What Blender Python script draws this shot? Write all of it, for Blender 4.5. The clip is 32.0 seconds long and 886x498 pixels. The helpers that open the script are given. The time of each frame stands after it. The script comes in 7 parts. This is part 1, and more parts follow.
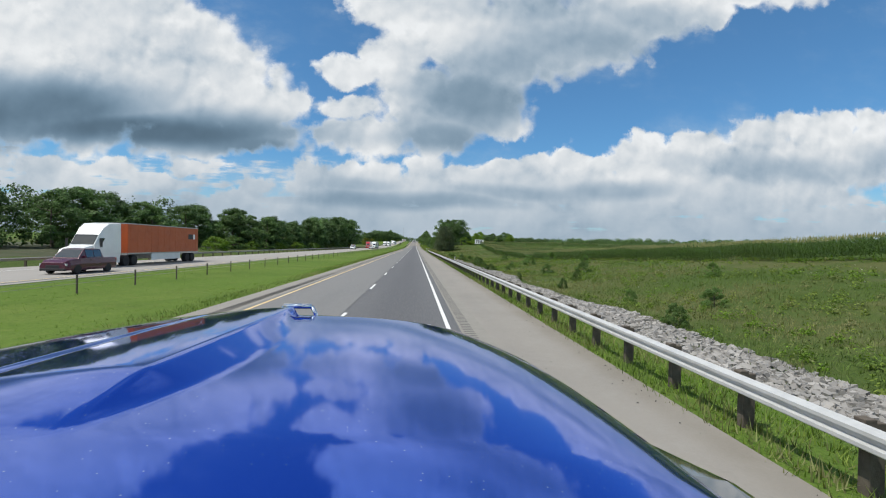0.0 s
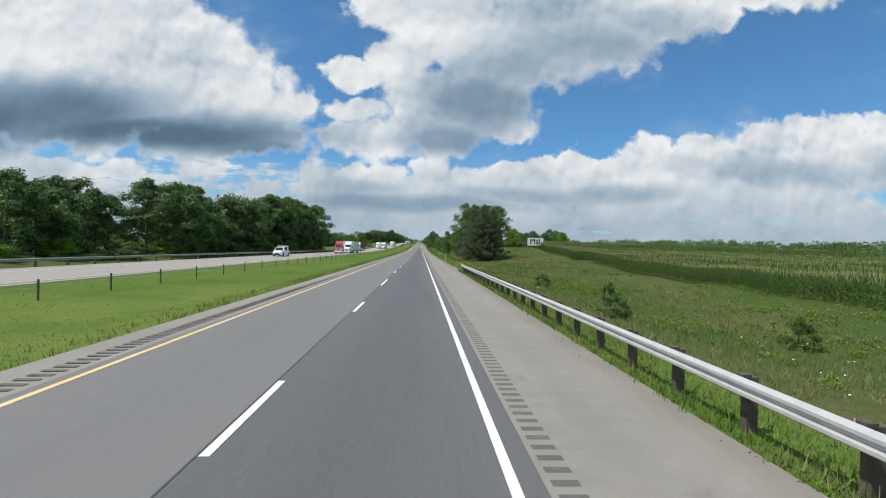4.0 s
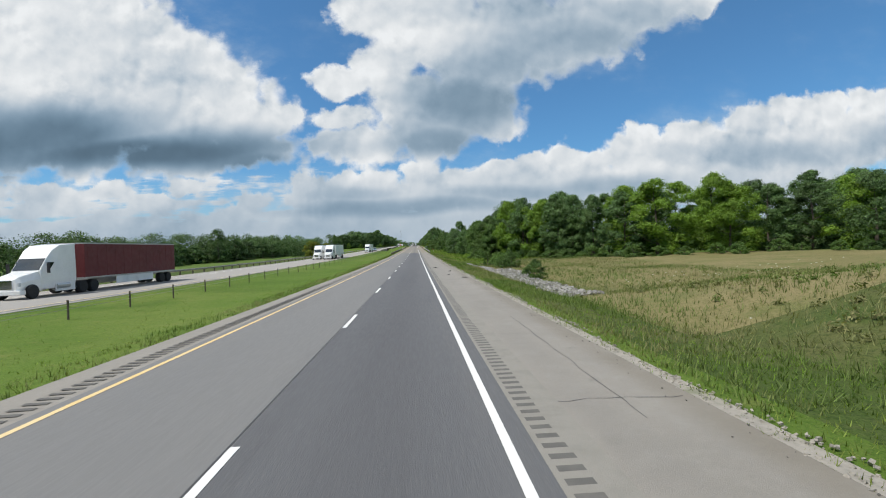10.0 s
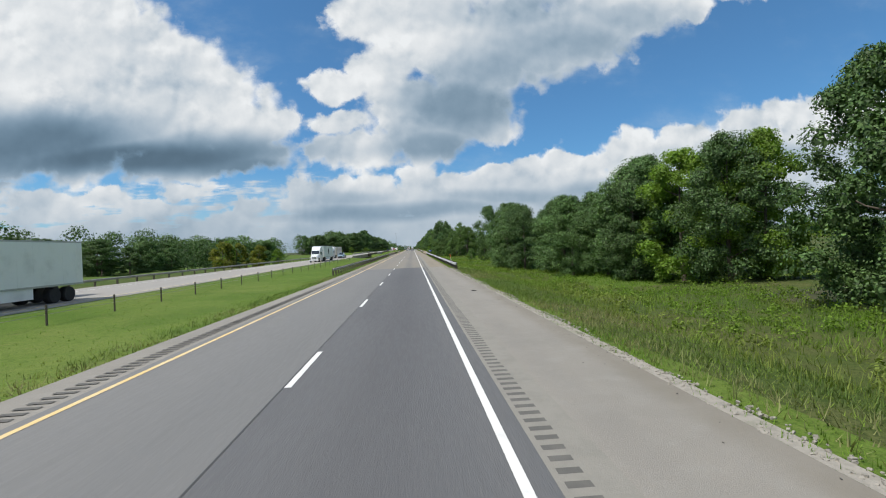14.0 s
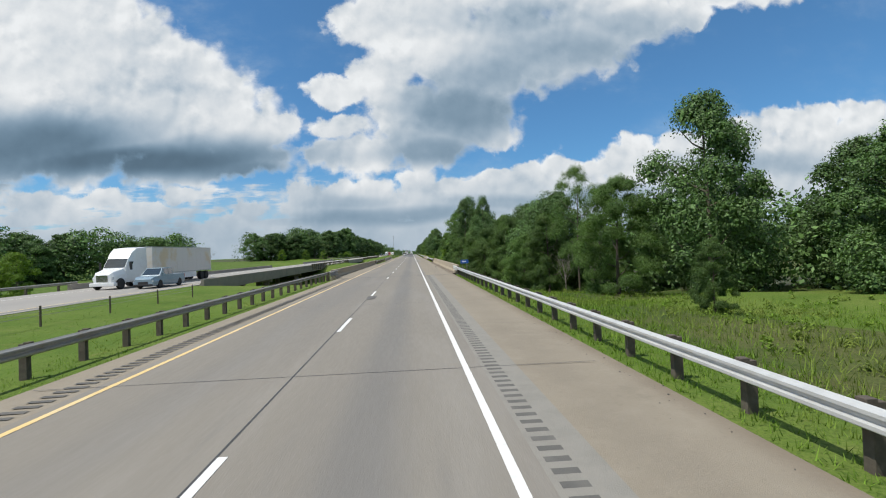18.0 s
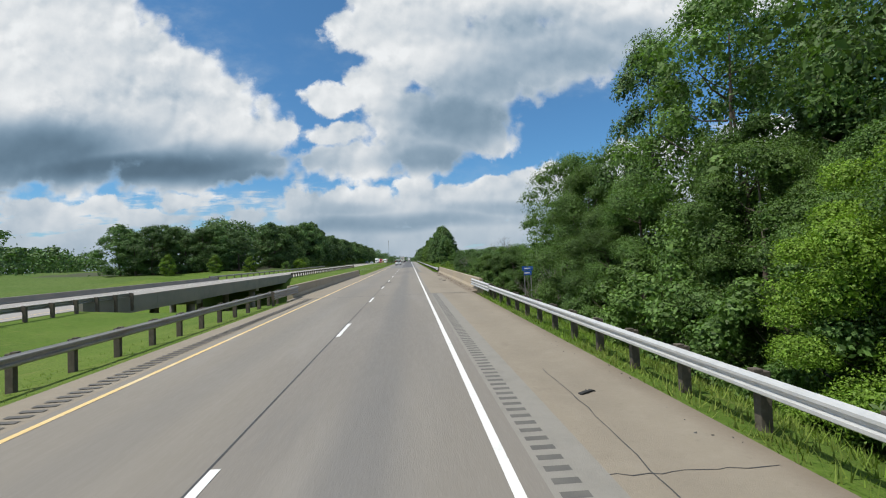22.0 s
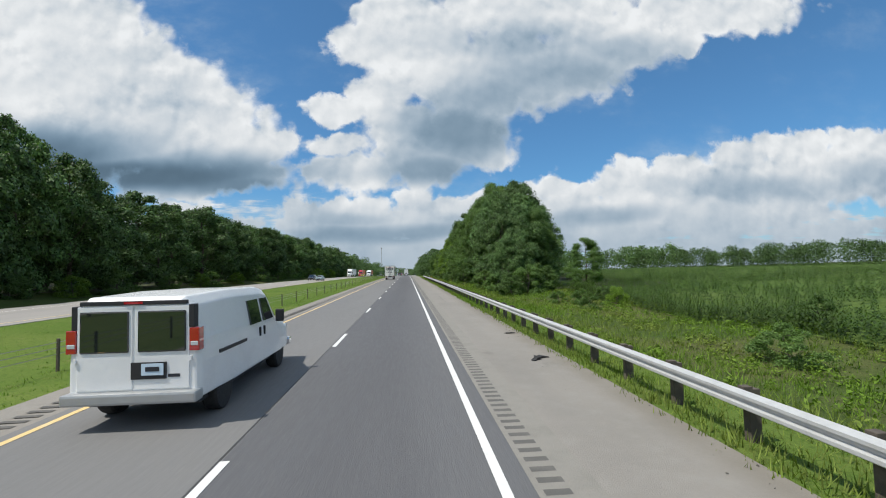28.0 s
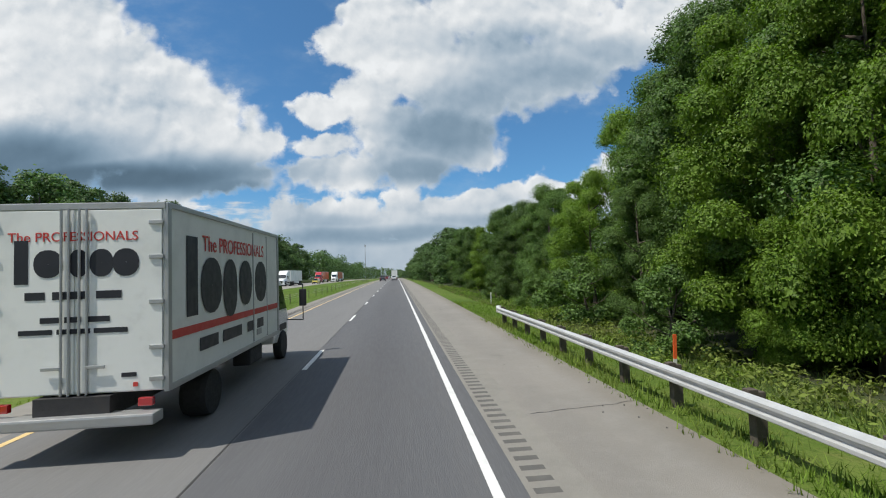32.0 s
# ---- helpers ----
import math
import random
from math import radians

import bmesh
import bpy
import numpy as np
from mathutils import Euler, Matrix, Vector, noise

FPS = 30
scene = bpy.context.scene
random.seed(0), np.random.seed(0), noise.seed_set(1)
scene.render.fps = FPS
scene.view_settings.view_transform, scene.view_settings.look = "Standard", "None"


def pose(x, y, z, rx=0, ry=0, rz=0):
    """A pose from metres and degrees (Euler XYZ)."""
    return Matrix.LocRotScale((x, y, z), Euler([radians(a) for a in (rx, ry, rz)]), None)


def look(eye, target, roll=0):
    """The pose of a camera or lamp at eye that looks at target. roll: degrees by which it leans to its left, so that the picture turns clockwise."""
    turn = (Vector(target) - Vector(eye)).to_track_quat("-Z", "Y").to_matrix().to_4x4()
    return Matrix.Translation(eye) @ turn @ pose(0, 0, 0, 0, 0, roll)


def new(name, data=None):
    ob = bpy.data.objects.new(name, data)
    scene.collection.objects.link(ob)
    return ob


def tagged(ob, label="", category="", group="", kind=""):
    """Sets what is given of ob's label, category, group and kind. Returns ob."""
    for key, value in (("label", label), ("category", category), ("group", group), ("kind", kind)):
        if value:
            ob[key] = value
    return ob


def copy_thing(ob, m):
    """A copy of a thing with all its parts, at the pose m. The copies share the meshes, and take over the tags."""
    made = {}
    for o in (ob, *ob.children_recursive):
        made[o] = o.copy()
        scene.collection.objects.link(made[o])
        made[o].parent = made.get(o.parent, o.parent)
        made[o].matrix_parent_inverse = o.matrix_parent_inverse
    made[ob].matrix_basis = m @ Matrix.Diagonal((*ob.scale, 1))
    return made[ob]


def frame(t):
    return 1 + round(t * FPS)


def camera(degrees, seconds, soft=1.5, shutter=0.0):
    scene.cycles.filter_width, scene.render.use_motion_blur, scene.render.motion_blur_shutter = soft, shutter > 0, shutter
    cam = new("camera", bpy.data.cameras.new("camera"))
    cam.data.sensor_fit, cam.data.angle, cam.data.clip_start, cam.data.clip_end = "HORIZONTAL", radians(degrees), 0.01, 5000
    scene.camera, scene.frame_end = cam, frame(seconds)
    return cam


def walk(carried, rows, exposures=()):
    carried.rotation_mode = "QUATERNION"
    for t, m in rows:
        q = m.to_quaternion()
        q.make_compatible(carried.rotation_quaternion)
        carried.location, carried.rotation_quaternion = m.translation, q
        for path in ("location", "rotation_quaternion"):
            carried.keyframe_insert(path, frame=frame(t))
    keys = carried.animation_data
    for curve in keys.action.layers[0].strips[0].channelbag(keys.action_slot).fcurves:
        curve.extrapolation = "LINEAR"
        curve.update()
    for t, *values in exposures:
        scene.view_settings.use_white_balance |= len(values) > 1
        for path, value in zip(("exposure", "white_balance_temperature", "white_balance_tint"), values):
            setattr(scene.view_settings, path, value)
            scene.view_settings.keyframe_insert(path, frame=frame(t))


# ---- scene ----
import functools
import itertools


# ---------- plan: the road runs along +y, x is across it, the ground follows a long shallow dip ----------
_GY = np.arange(-500.0, 6001.0, 5.0)
_GS = np.interp(_GY, [-500, 250, 480, 780, 860, 1000, 1100, 1300, 6000],
                [-.006, -.006, .011, .011, .013, .006, 0, -.004, 0])
_GZ = np.concatenate([[0], np.cumsum((_GS[1:] + _GS[:-1]) * 2.5)])
_GZ -= np.interp(0, _GY, _GZ)


def road_z(y):
    """Height of the carriageway along the route."""
    return np.interp(y, _GY, _GZ)


def along(t):
    """Distance driven after t seconds, about 29 metres a second."""
    return 29.6 * t - 0.0234 * t * t


EYE = 2.52            # camera above the road
X_EDGE, X_LANE, X_LEFT = 1.06, -2.54, -6.2     # edge line, lane line, yellow line
X_PAVE_R, X_PAVE_L = 4.4, -7.9
OPP_R, OPP_L = -21.6, -33.6

# ---------- camera ----------
# seconds, turn, tilt, lean
ROWS = [
    (0, -3.45, -0.75, -1.2), (1, -3.25, -0.75, -1.2), (2, -3.05, -0.55, -1.1), (3, -2.85, -0.65, -1.2),
    (3.5, -2.85, -0.55, -1.3), (5.5, -2.65, -0.35, -1.7), (6, -2.75, -0.25, -1.6), (7, -2.75, -0.05, -1.7),
    (8, -2.75, -0.15, -1.6), (8.5, -2.85, -0.15, -1.6), (8.8, -2.95, -0.15, 1.1), (9, -3.05, -0.15, 1.6),
    (9.5, -3.25, -0.25, 2.1), (10, -3.35, -0.25, 2.2), (10.5, -3.55, -0.25, 2.4), (11, -3.65, -0.15, 2.4),
    (12, -3.65, -0.05, 2.5), (13, -3.75, 0.05, 2.5), (14, -3.75, 0.25, 2.5), (14.5, -3.75, 0.25, 2.5),
    (16.5, -3.95, 0.45, 2.0), (17, -3.85, 0.65, 2.0), (18, -3.85, 0.85, 2.1), (19, -4.15, 0.95, 1.9),
    (20, -4.25, 1.25, 1.9), (21, -4.25, 1.45, 2.2), (22, -4.15, 1.65, 2.2), (23, -4.15, 1.95, 2.0),
    (24, -4.15, 1.95, 1.7), (25, -4.15, 2.35, 1.4), (25.5, -4.15, 2.75, 1.2), (27.5, -4.45, 3.15, 1.2),
    (28, -4.45, 3.15, 1.3), (29, -4.65, 3.25, 1.6), (30, -4.85, 3.25, 1.8), (31, -5.45, 3.25, 1.9),
    (31.5, -5.75, 3.25, 1.9), (32, -5.85, 3.15, 1.9),
]
cam = camera(88.1, 32.0, soft=1.1, shutter=0.0)
walk(cam, [(t, pose(0, along(t), road_z(along(t)) + EYE, 90 + p, r, w)) for t, w, p, r in ROWS])
scene.view_settings.exposure = 0.0

# ---------- sky, sun ----------
SUN_EL, SUN_AZ = radians(61), radians(-112)     # left of the road, a little behind


class Graph:
    """Short calls for node trees."""

    def __init__(self, tree):
        self.tree = tree
        tree.nodes.clear()

    def node(self, kind, **props):
        n = self.tree.nodes.new(kind)
        for key, value in props.items():
            if key == "operation":
                n.operation = value
            elif key == "noise_dimensions":
                n.noise_dimensions = value
            elif key == "data_type":
                n.data_type = value
            elif key == "blend_type":
                n.blend_type = value
            elif key == "feature":
                n.feature = value
            elif key == "interpolation_type":
                n.interpolation_type = value
        return n

    def put(self, socket, value):
        if isinstance(value, bpy.types.NodeSocket):
            self.tree.links.new(value, socket)
        else:
            socket.default_value = value

    def math(self, op, a, b=0.0, c=0.0):
        n = self.node("ShaderNodeMath", operation=op)
        for s, v in zip(n.inputs, (a, b, c)):
            self.put(s, v)
        return n.outputs[0]

    def vec(self, op, a, b=(0, 0, 0)):
        n = self.node("ShaderNodeVectorMath", operation=op)
        self.put(n.inputs[0], a)
        if op == "SCALE":
            self.put(n.inputs[3], b)
        else:
            self.put(n.inputs[1], b)
        return n.outputs["Value"] if op in ("LENGTH", "DOT_PRODUCT") else n.outputs[0]

    def noise(self, vector, scale, detail=4.0, rough=0.55, distortion=0.0, color=False):
        n = self.node("ShaderNodeTexNoise")
        self.put(n.inputs["Vector"], vector)
        n.inputs["Scale"].default_value = scale
        n.inputs["Detail"].default_value = detail
        n.inputs["Roughness"].default_value = rough
        n.inputs["Distortion"].default_value = distortion
        return n.outputs["Color" if color else "Fac"]

    def ramp(self, fac, lo, hi, a=0.0, b=1.0, smooth=True):
        n = self.node("ShaderNodeMapRange", interpolation_type="SMOOTHSTEP" if smooth else "LINEAR")
        for s, v in zip(n.inputs, (fac, lo, hi, a, b)):
            self.put(s, v)
        return n.outputs[0]

    def mix(self, fac, a, b, blend="MIX"):
        n = self.node("ShaderNodeMix", data_type="RGBA", blend_type=blend)
        self.put(n.inputs[0], fac)
        self.put(n.inputs[6], a if isinstance(a, bpy.types.NodeSocket) else (*a, 1) if len(a) == 3 else a)
        self.put(n.inputs[7], b if isinstance(b, bpy.types.NodeSocket) else (*b, 1) if len(b) == 3 else b)
        return n.outputs[2]

    def xyz(self, v):
        n = self.node("ShaderNodeSeparateXYZ")
        self.put(n.inputs[0], v)
        return n.outputs

    def join(self, x, y, z):
        n = self.node("ShaderNodeCombineXYZ")
        for s, v in zip(n.inputs, (x, y, z)):
            self.put(s, v)
        return n.outputs[0]


world = bpy.data.worlds.new("sky")
scene.world = world
world.use_nodes = True
g = Graph(world.node_tree)
sky = g.node("ShaderNodeTexSky")
sky.sky_type = "NISHITA"
sky.sun_disc = False
sky.sun_elevation, sky.sun_rotation = SUN_EL, SUN_AZ
sky.air_density, sky.dust_density, sky.ozone_density = 1.0, 0.6, 2.0
ray = g.vec("NORMALIZE", g.node("ShaderNodeTexCoord").outputs["Generated"])
dx, dy, dz = g.xyz(ray)
ahead = g.math("MAXIMUM", g.math("ABSOLUTE", dy), 0.02)
su, sv = g.math("DIVIDE", dx, ahead), g.math("DIVIDE", g.math("MAXIMUM", dz, 0.0), ahead)
flat = g.join(su, sv, 0.0)
# clouds: rounded masses, bent and frayed by noise, lit from above and from the sun's side
LEFT_CLOUD = [(-.964, .409, .321, .234), (-.733, .44, .234, .185), (-.739, .558, .185, .099), (-.613, .473, .142, .105), (-.513, .406, .117, .093),
              (-.417, .345, .105, .086), (-.501, .293, .234, .105), (-.705, .286, .271, .105), (-.326, .279, .093, .052), (-.267, .293, .039, .03),
              (-1.002, .259, .37, .08), (-.457, .214, .21, .039), (-1.209, .39, .308, .247)]
TALL_CLOUD = [(.056, .465, .099, .074), (-.045, .417, .08, .074), (-.024, .33, .086, .074), (-.13, .367, .075, .034), (-.145, .287, .072, .034),
              (-.12, .224, .12, .05), (-.19, .226, .05, .03), (.155, .438, .148, .111), (.27, .474, .16, .111), (.124, .314, .123, .086),
              (.053, .254, .111, .059), (.172, .263, .062, .044), (.4, .498, .148, .093), (.532, .529, .13, .068), (.658, .524, .056, .027),
              (-.095, .516, .059, .052), (-.013, .589, .099, .049), (.314, .6, .247, .074), (.709, .611, .247, .074), (-.02, .52, .11, .07), (.06, .535, .13, .07)]
RIGHT_BANK = [(.518, .228, .047, .03), (.638, .241, .059, .035), (.78, .263, .068, .044), (.884, .286, .059, .042), (.967, .288, .059, .035),
              (1.079, .286, .072, .042), (1.178, .277, .111, .059), (.88, .199, .308, .064), (1.275, .201, .271, .093), (.60, .195, .2, .042), (1.02, .235, .22, .05)]
LOW_BANK = [(-.225, .142, .052, .03), (-.153, .14, .052, .027), (-.081, .144, .052, .031), (.018, .158, .052, .031), (.104, .144, .057, .027),
            (.193, .157, .057, .027), (.27, .18, .044, .027), (.334, .187, .044, .025), (.411, .178, .052, .027), (.489, .163, .059, .03),
            (-.033, .111, .271, .039), (.28, .127, .271, .052), (.673, .136, .37, .057), (-.472, .152, .042, .022), (-.53, .124, .03, .015),
            (-.381, .097, .059, .022), (-.345, .117, .035, .015), (-.643, .146, .057, .019), (-.777, .145, .093, .025), (-.941, .153, .136, .03)]


def masses(p):
    warp = g.vec("SUBTRACT", g.noise(p, 7.0, 6.0, 0.58, color=True), (0.5, 0.5, 0.5))
    p = g.vec("ADD", p, g.vec("MULTIPLY", warp, (0.085, 0.07, 0.0)))
    fine = g.vec("SUBTRACT", g.noise(p, 24.0, 6.0, 0.62, color=True), (0.5, 0.5, 0.5))
    p = g.vec("ADD", p, g.vec("MULTIPLY", fine, (0.055, 0.042, 0.0)))
    acc = None
    for cu, cv, ru, rv in LEFT_CLOUD + TALL_CLOUD + RIGHT_BANK + LOW_BANK:
        d = g.vec("LENGTH", g.vec("MULTIPLY", g.vec("SUBTRACT", p, (cu, cv, 0)), (1 / ru, 1 / rv, 0)))
        d = g.math("SUBTRACT", 1.0, d)
        acc = d if acc is None else g.math("SMOOTH_MAX", acc, d, 0.3)
    return acc


def bank(p):
    """Rows of small far clouds, closer together towards the horizon."""
    x, y, _ = g.xyz(p)
    q = g.join(g.math("MULTIPLY", x, 2.2), g.math("MULTIPLY", g.math("POWER", g.math("MAXIMUM", y, 0.0), 0.5), 9.0), 3.0)
    n = g.noise(q, 2.0, 7.0, 0.58)
    return g.math("MULTIPLY", g.math("SUBTRACT", n, g.math("MULTIPLY_ADD", y, 2.3, 0.20)), 3.2)


def puffs(p, scale):
    v = g.node("ShaderNodeTexVoronoi", feature="SMOOTH_F1")
    g.put(v.inputs["Vector"], p)
    v.inputs["Scale"].default_value = scale
    v.inputs["Smoothness"].default_value = 0.35
    return v.outputs["Distance"]


def field(p):
    """Cover: the masses and the far rows, their rims bulged by rounded heads and frayed by noise."""
    wob = g.vec("SUBTRACT", g.noise(p, 14.0, 5.0, 0.6, color=True), (0.5, 0.5, 0.5))
    q = g.vec("ADD", p, g.vec("SCALE", wob, 0.05))
    bumps = g.math("MULTIPLY", puffs(q, 13.0), -0.50)
    bumps = g.math("ADD", bumps, g.math("MULTIPLY", puffs(q, 31.0), -0.32))
    d = g.math("SMOOTH_MAX", masses(p), bank(p), 0.2)
    d = g.math("ADD", d, g.math("MULTIPLY", g.math("SUBTRACT", g.noise(p, 7.0, 9.0, 0.62), 0.5), 0.95))
    return g.math("ADD", g.math("ADD", d, bumps), 0.54)


# shaded cloud bases: middle, width, height, strength
SHADES = [(-.56, .225, .37, .044, 1.0), (-.773, .264, .271, .062, .9), (-1.002, .25, .321, .072, 1.0), (-.467, .258, .086, .027, .55),
          (-.353, .204, .136, .025, .85), (-.659, .306, .185, .032, .4), (.137, .314, .16, .07, .75), (.046, .232, .13, .035, .7),
          (-.009, .255, .068, .039, .5), (.228, .387, .2, .07, .6), (.359, .445, .22, .065, .6), (.197, .25, .044, .032, .4),
          (.286, .531, .25, .05, .42), (.52, .505, .2, .05, .5), (-.009, .093, .247, .02, .5), (-.13, .122, .074, .017, .35), (.216, .117, .148, .02, .4),
          (.448, .126, .148, .022, .45), (.811, .192, .247, .035, .45), (1.104, .209, .148, .039, .45)]


def shades(p):
    warp = g.vec("SUBTRACT", g.noise(p, 3.0, 4.0, 0.5, color=True), (0.5, 0.5, 0.5))
    p = g.vec("ADD", p, g.vec("MULTIPLY", warp, (0.10, 0.07, 0.0)))
    acc = None
    for cu, cv, ru, rv, k in SHADES:
        d = g.vec("LENGTH", g.vec("MULTIPLY", g.vec("SUBTRACT", p, (cu, cv, 0)), (1 / ru, 1 / rv, 0)))
        d = g.ramp(d, 1.7, 0.25, 0.0, k)
        acc = d if acc is None else g.math("SMOOTH_MAX", acc, d, 0.15)
    return acc


def billows(p):
    """Rounded heads at three sizes."""
    wob = g.vec("SUBTRACT", g.noise(p, 15.0, 6.0, 0.6, color=True), (0.5, 0.5, 0.5))
    q = g.vec("ADD", p, g.vec("SCALE", wob, 0.06))
    b = g.math("MULTIPLY", puffs(q, 6.0), -0.75)
    b = g.math("ADD", b, g.math("MULTIPLY", puffs(q, 14.0), -0.52))
    return g.math("ADD", b, g.math("MULTIPLY", puffs(q, 33.0), -0.24))


here = field(flat)
high = g.math("MULTIPLY", g.ramp(sv, 0.62, 0.95), g.ramp(g.noise(ray, 2.6, 7.0, 0.58), 0.42, 0.60))      # overhead clouds
cover = g.math("MAXIMUM", g.ramp(here, -0.06, 0.30), high)
light = g.math("SUBTRACT", billows(flat), billows(g.vec("ADD", flat, (-0.009, 0.017, 0.0))))
dark = shades(flat)
dark = g.math("MULTIPLY", dark, g.ramp(here, 0.0, 0.4, 0.6, 1.0))
crisp = g.math("MULTIPLY_ADD", dark, -0.55, 1.0)
lum = g.math("MULTIPLY_ADD", g.math("MULTIPLY", light, g.math("MULTIPLY", crisp, g.math("MULTIPLY", g.ramp(here, 0.1, 1.0, 1.0, 0.5), g.ramp(sv, 0.06, 0.20, 0.45, 1.0)))), 0.85, 0.98)
lum = g.math("SUBTRACT", lum, g.math("MULTIPLY", g.ramp(g.noise(flat, 4.5, 5.0, 0.55), 0.40, 0.75), 0.20))
lum = g.math("MULTIPLY", lum, g.math("MULTIPLY_ADD", dark, -0.76, 1.0))
lum = g.math("MULTIPLY", lum, g.ramp(sv, 0.02, 0.22, 0.70, 1.0))
lum = g.math("MINIMUM", g.math("MAXIMUM", lum, 0.20), 1.0)
white = g.mix(g.ramp(lum, 0.18, 1.0), (0.52, 0.84, 1.16), (0.97, 1.0, 1.02))
puff = g.vec("SCALE", white, g.math("MULTIPLY", lum, 7.9))
clear = g.mix(1.0, sky.outputs[0], (0.43, 0.78, 1.06), "MULTIPLY")
clear = g.vec("ADD", clear, (0.18, 0.36, 0.32))
clear = g.mix(g.ramp(sv, 0.0, 0.20, 0.55, 0.0), clear, (4.2, 5.4, 6.2))
wisp = g.math("MULTIPLY", g.ramp(g.noise(g.vec("MULTIPLY", flat, (1.0, 1.8, 1.0)), 3.2, 7.0, 0.62), 0.48, 0.80), 0.42)
wisp = g.math("MULTIPLY", wisp, g.ramp(here, -0.9, 0.0, 0.25, 1.0))
clear = g.mix(wisp, clear, (5.2, 6.0, 6.6))
sky_colour = g.mix(cover, clear, puff)
back = g.node("ShaderNodeBackground")
g.put(back.inputs[0], sky_colour)
back.inputs[1].default_value = 0.11
out = g.node("ShaderNodeOutputWorld")
g.tree.links.new(back.outputs[0], out.inputs[0])

sun_data = bpy.data.lights.new("sun", "SUN")
sun_data.energy, sun_data.angle, sun_data.color = 4.4, radians(0.53), (1.0, 0.95, 0.87)
sun = new("sun", sun_data)
sun_dir = Vector((math.sin(SUN_AZ) * math.cos(SUN_EL), math.cos(SUN_AZ) * math.cos(SUN_EL), math.sin(SUN_EL)))
sun.matrix_world = look((0, 0, 60), Vector((0, 0, 60)) - sun_dir)


# ---------- materials ----------
def surface(name, base, rough=0.8, vary=None, bump=0.0, bump_scale=20.0, metal=0.0, spots=None, island=0.0,
            objects=0.0, coat=0.0, translucent=0.0, spec=0.5, stretch=(1, 1, 1), tracks=()):
    """vary: [(colour, scale, amount, low, high)] noise layers; spots: darker or lighter flecks."""
    m = bpy.data.materials.new(name)
    m.use_nodes = True
    k = Graph(m.node_tree)
    pos = k.node("ShaderNodeNewGeometry").outputs["Position"] if not island == -1 else None
    pos = k.vec("MULTIPLY", pos, stretch)
    col = k.mix(0.0, base, base)
    for colour, scale, amount, lo, hi in (vary or []):
        f = k.math("MULTIPLY", k.ramp(k.noise(pos, scale, 5.0, 0.6), lo, hi), amount)
        col = k.mix(f, col, colour)
    for centre, half, amount, colour in tracks:                 # worn or oily bands along the lane
        across = k.xyz(k.node("ShaderNodeNewGeometry").outputs["Position"])[0]
        off = k.math("ABSOLUTE", k.math("SUBTRACT", across, centre))
        f = k.math("MULTIPLY", k.ramp(off, half * 1.7, half * .3, 0.0, amount), k.ramp(k.noise(pos, .5, 4.0), .3, .6, .55, 1.0))
        col = k.mix(f, col, colour)
    for amount, kind in ((island, "isl"), (objects, "ob")):
        if amount > 0:
            r = (k.node("ShaderNodeNewGeometry").outputs["Random Per Island"] if kind == "isl"
                 else k.node("ShaderNodeObjectInfo").outputs["Random"])
            f = k.ramp(r, 0.0, 1.0, 1 - amount, 1 + amount, smooth=False)
            col = k.vec("SCALE", col, f)
    p = k.node("ShaderNodeBsdfPrincipled")
    k.put(p.inputs["Base Color"], col)
    rr = k.ramp(k.noise(pos, bump_scale * 0.3, 3.0), 0.3, 0.7, max(0.0, rough - 0.07), min(1.0, rough + 0.07))
    k.put(p.inputs["Roughness"], rr)
    p.inputs["Metallic"].default_value = metal
    p.inputs["Specular IOR Level"].default_value = spec
    p.inputs["Coat Weight"].default_value = coat
    p.inputs["Coat Roughness"].default_value = 0.05
    if bump:
        b = k.node("ShaderNodeBump")
        b.inputs["Strength"].default_value = bump
        b.inputs["Distance"].default_value = 0.02
        k.put(b.inputs["Height"], k.noise(pos, bump_scale, 4.0, 0.65))
        k.tree.links.new(b.outputs[0], p.inputs["Normal"])
    shader = p.outputs[0]
    if translucent:
        tr = k.node("ShaderNodeBsdfTranslucent")
        k.put(tr.inputs[0], k.mix(1.0, col, (1.0, 1.15, 0.45), "MULTIPLY"))
        mx = k.node("ShaderNodeMixShader")
        mx.inputs[0].default_value = translucent
        k.tree.links.new(shader, mx.inputs[1])
        k.tree.links.new(tr.outputs[0], mx.inputs[2])
        shader = mx.outputs[0]
    o = k.node("ShaderNodeOutputMaterial")
    k.tree.links.new(shader, o.inputs[0])
    return m


def glass(name, tint, rough=0.03):
    m = bpy.data.materials.new(name)
    m.use_nodes = True
    p = m.node_tree.nodes["Principled BSDF"]
    p.inputs["Base Color"].default_value = (*tint, 1)
    p.inputs["Roughness"].default_value = rough
    p.inputs["Specular IOR Level"].default_value = 0.9
    p.inputs["Coat Weight"].default_value = 1.0
    p.inputs["Coat Roughness"].default_value = 0.02
    return m


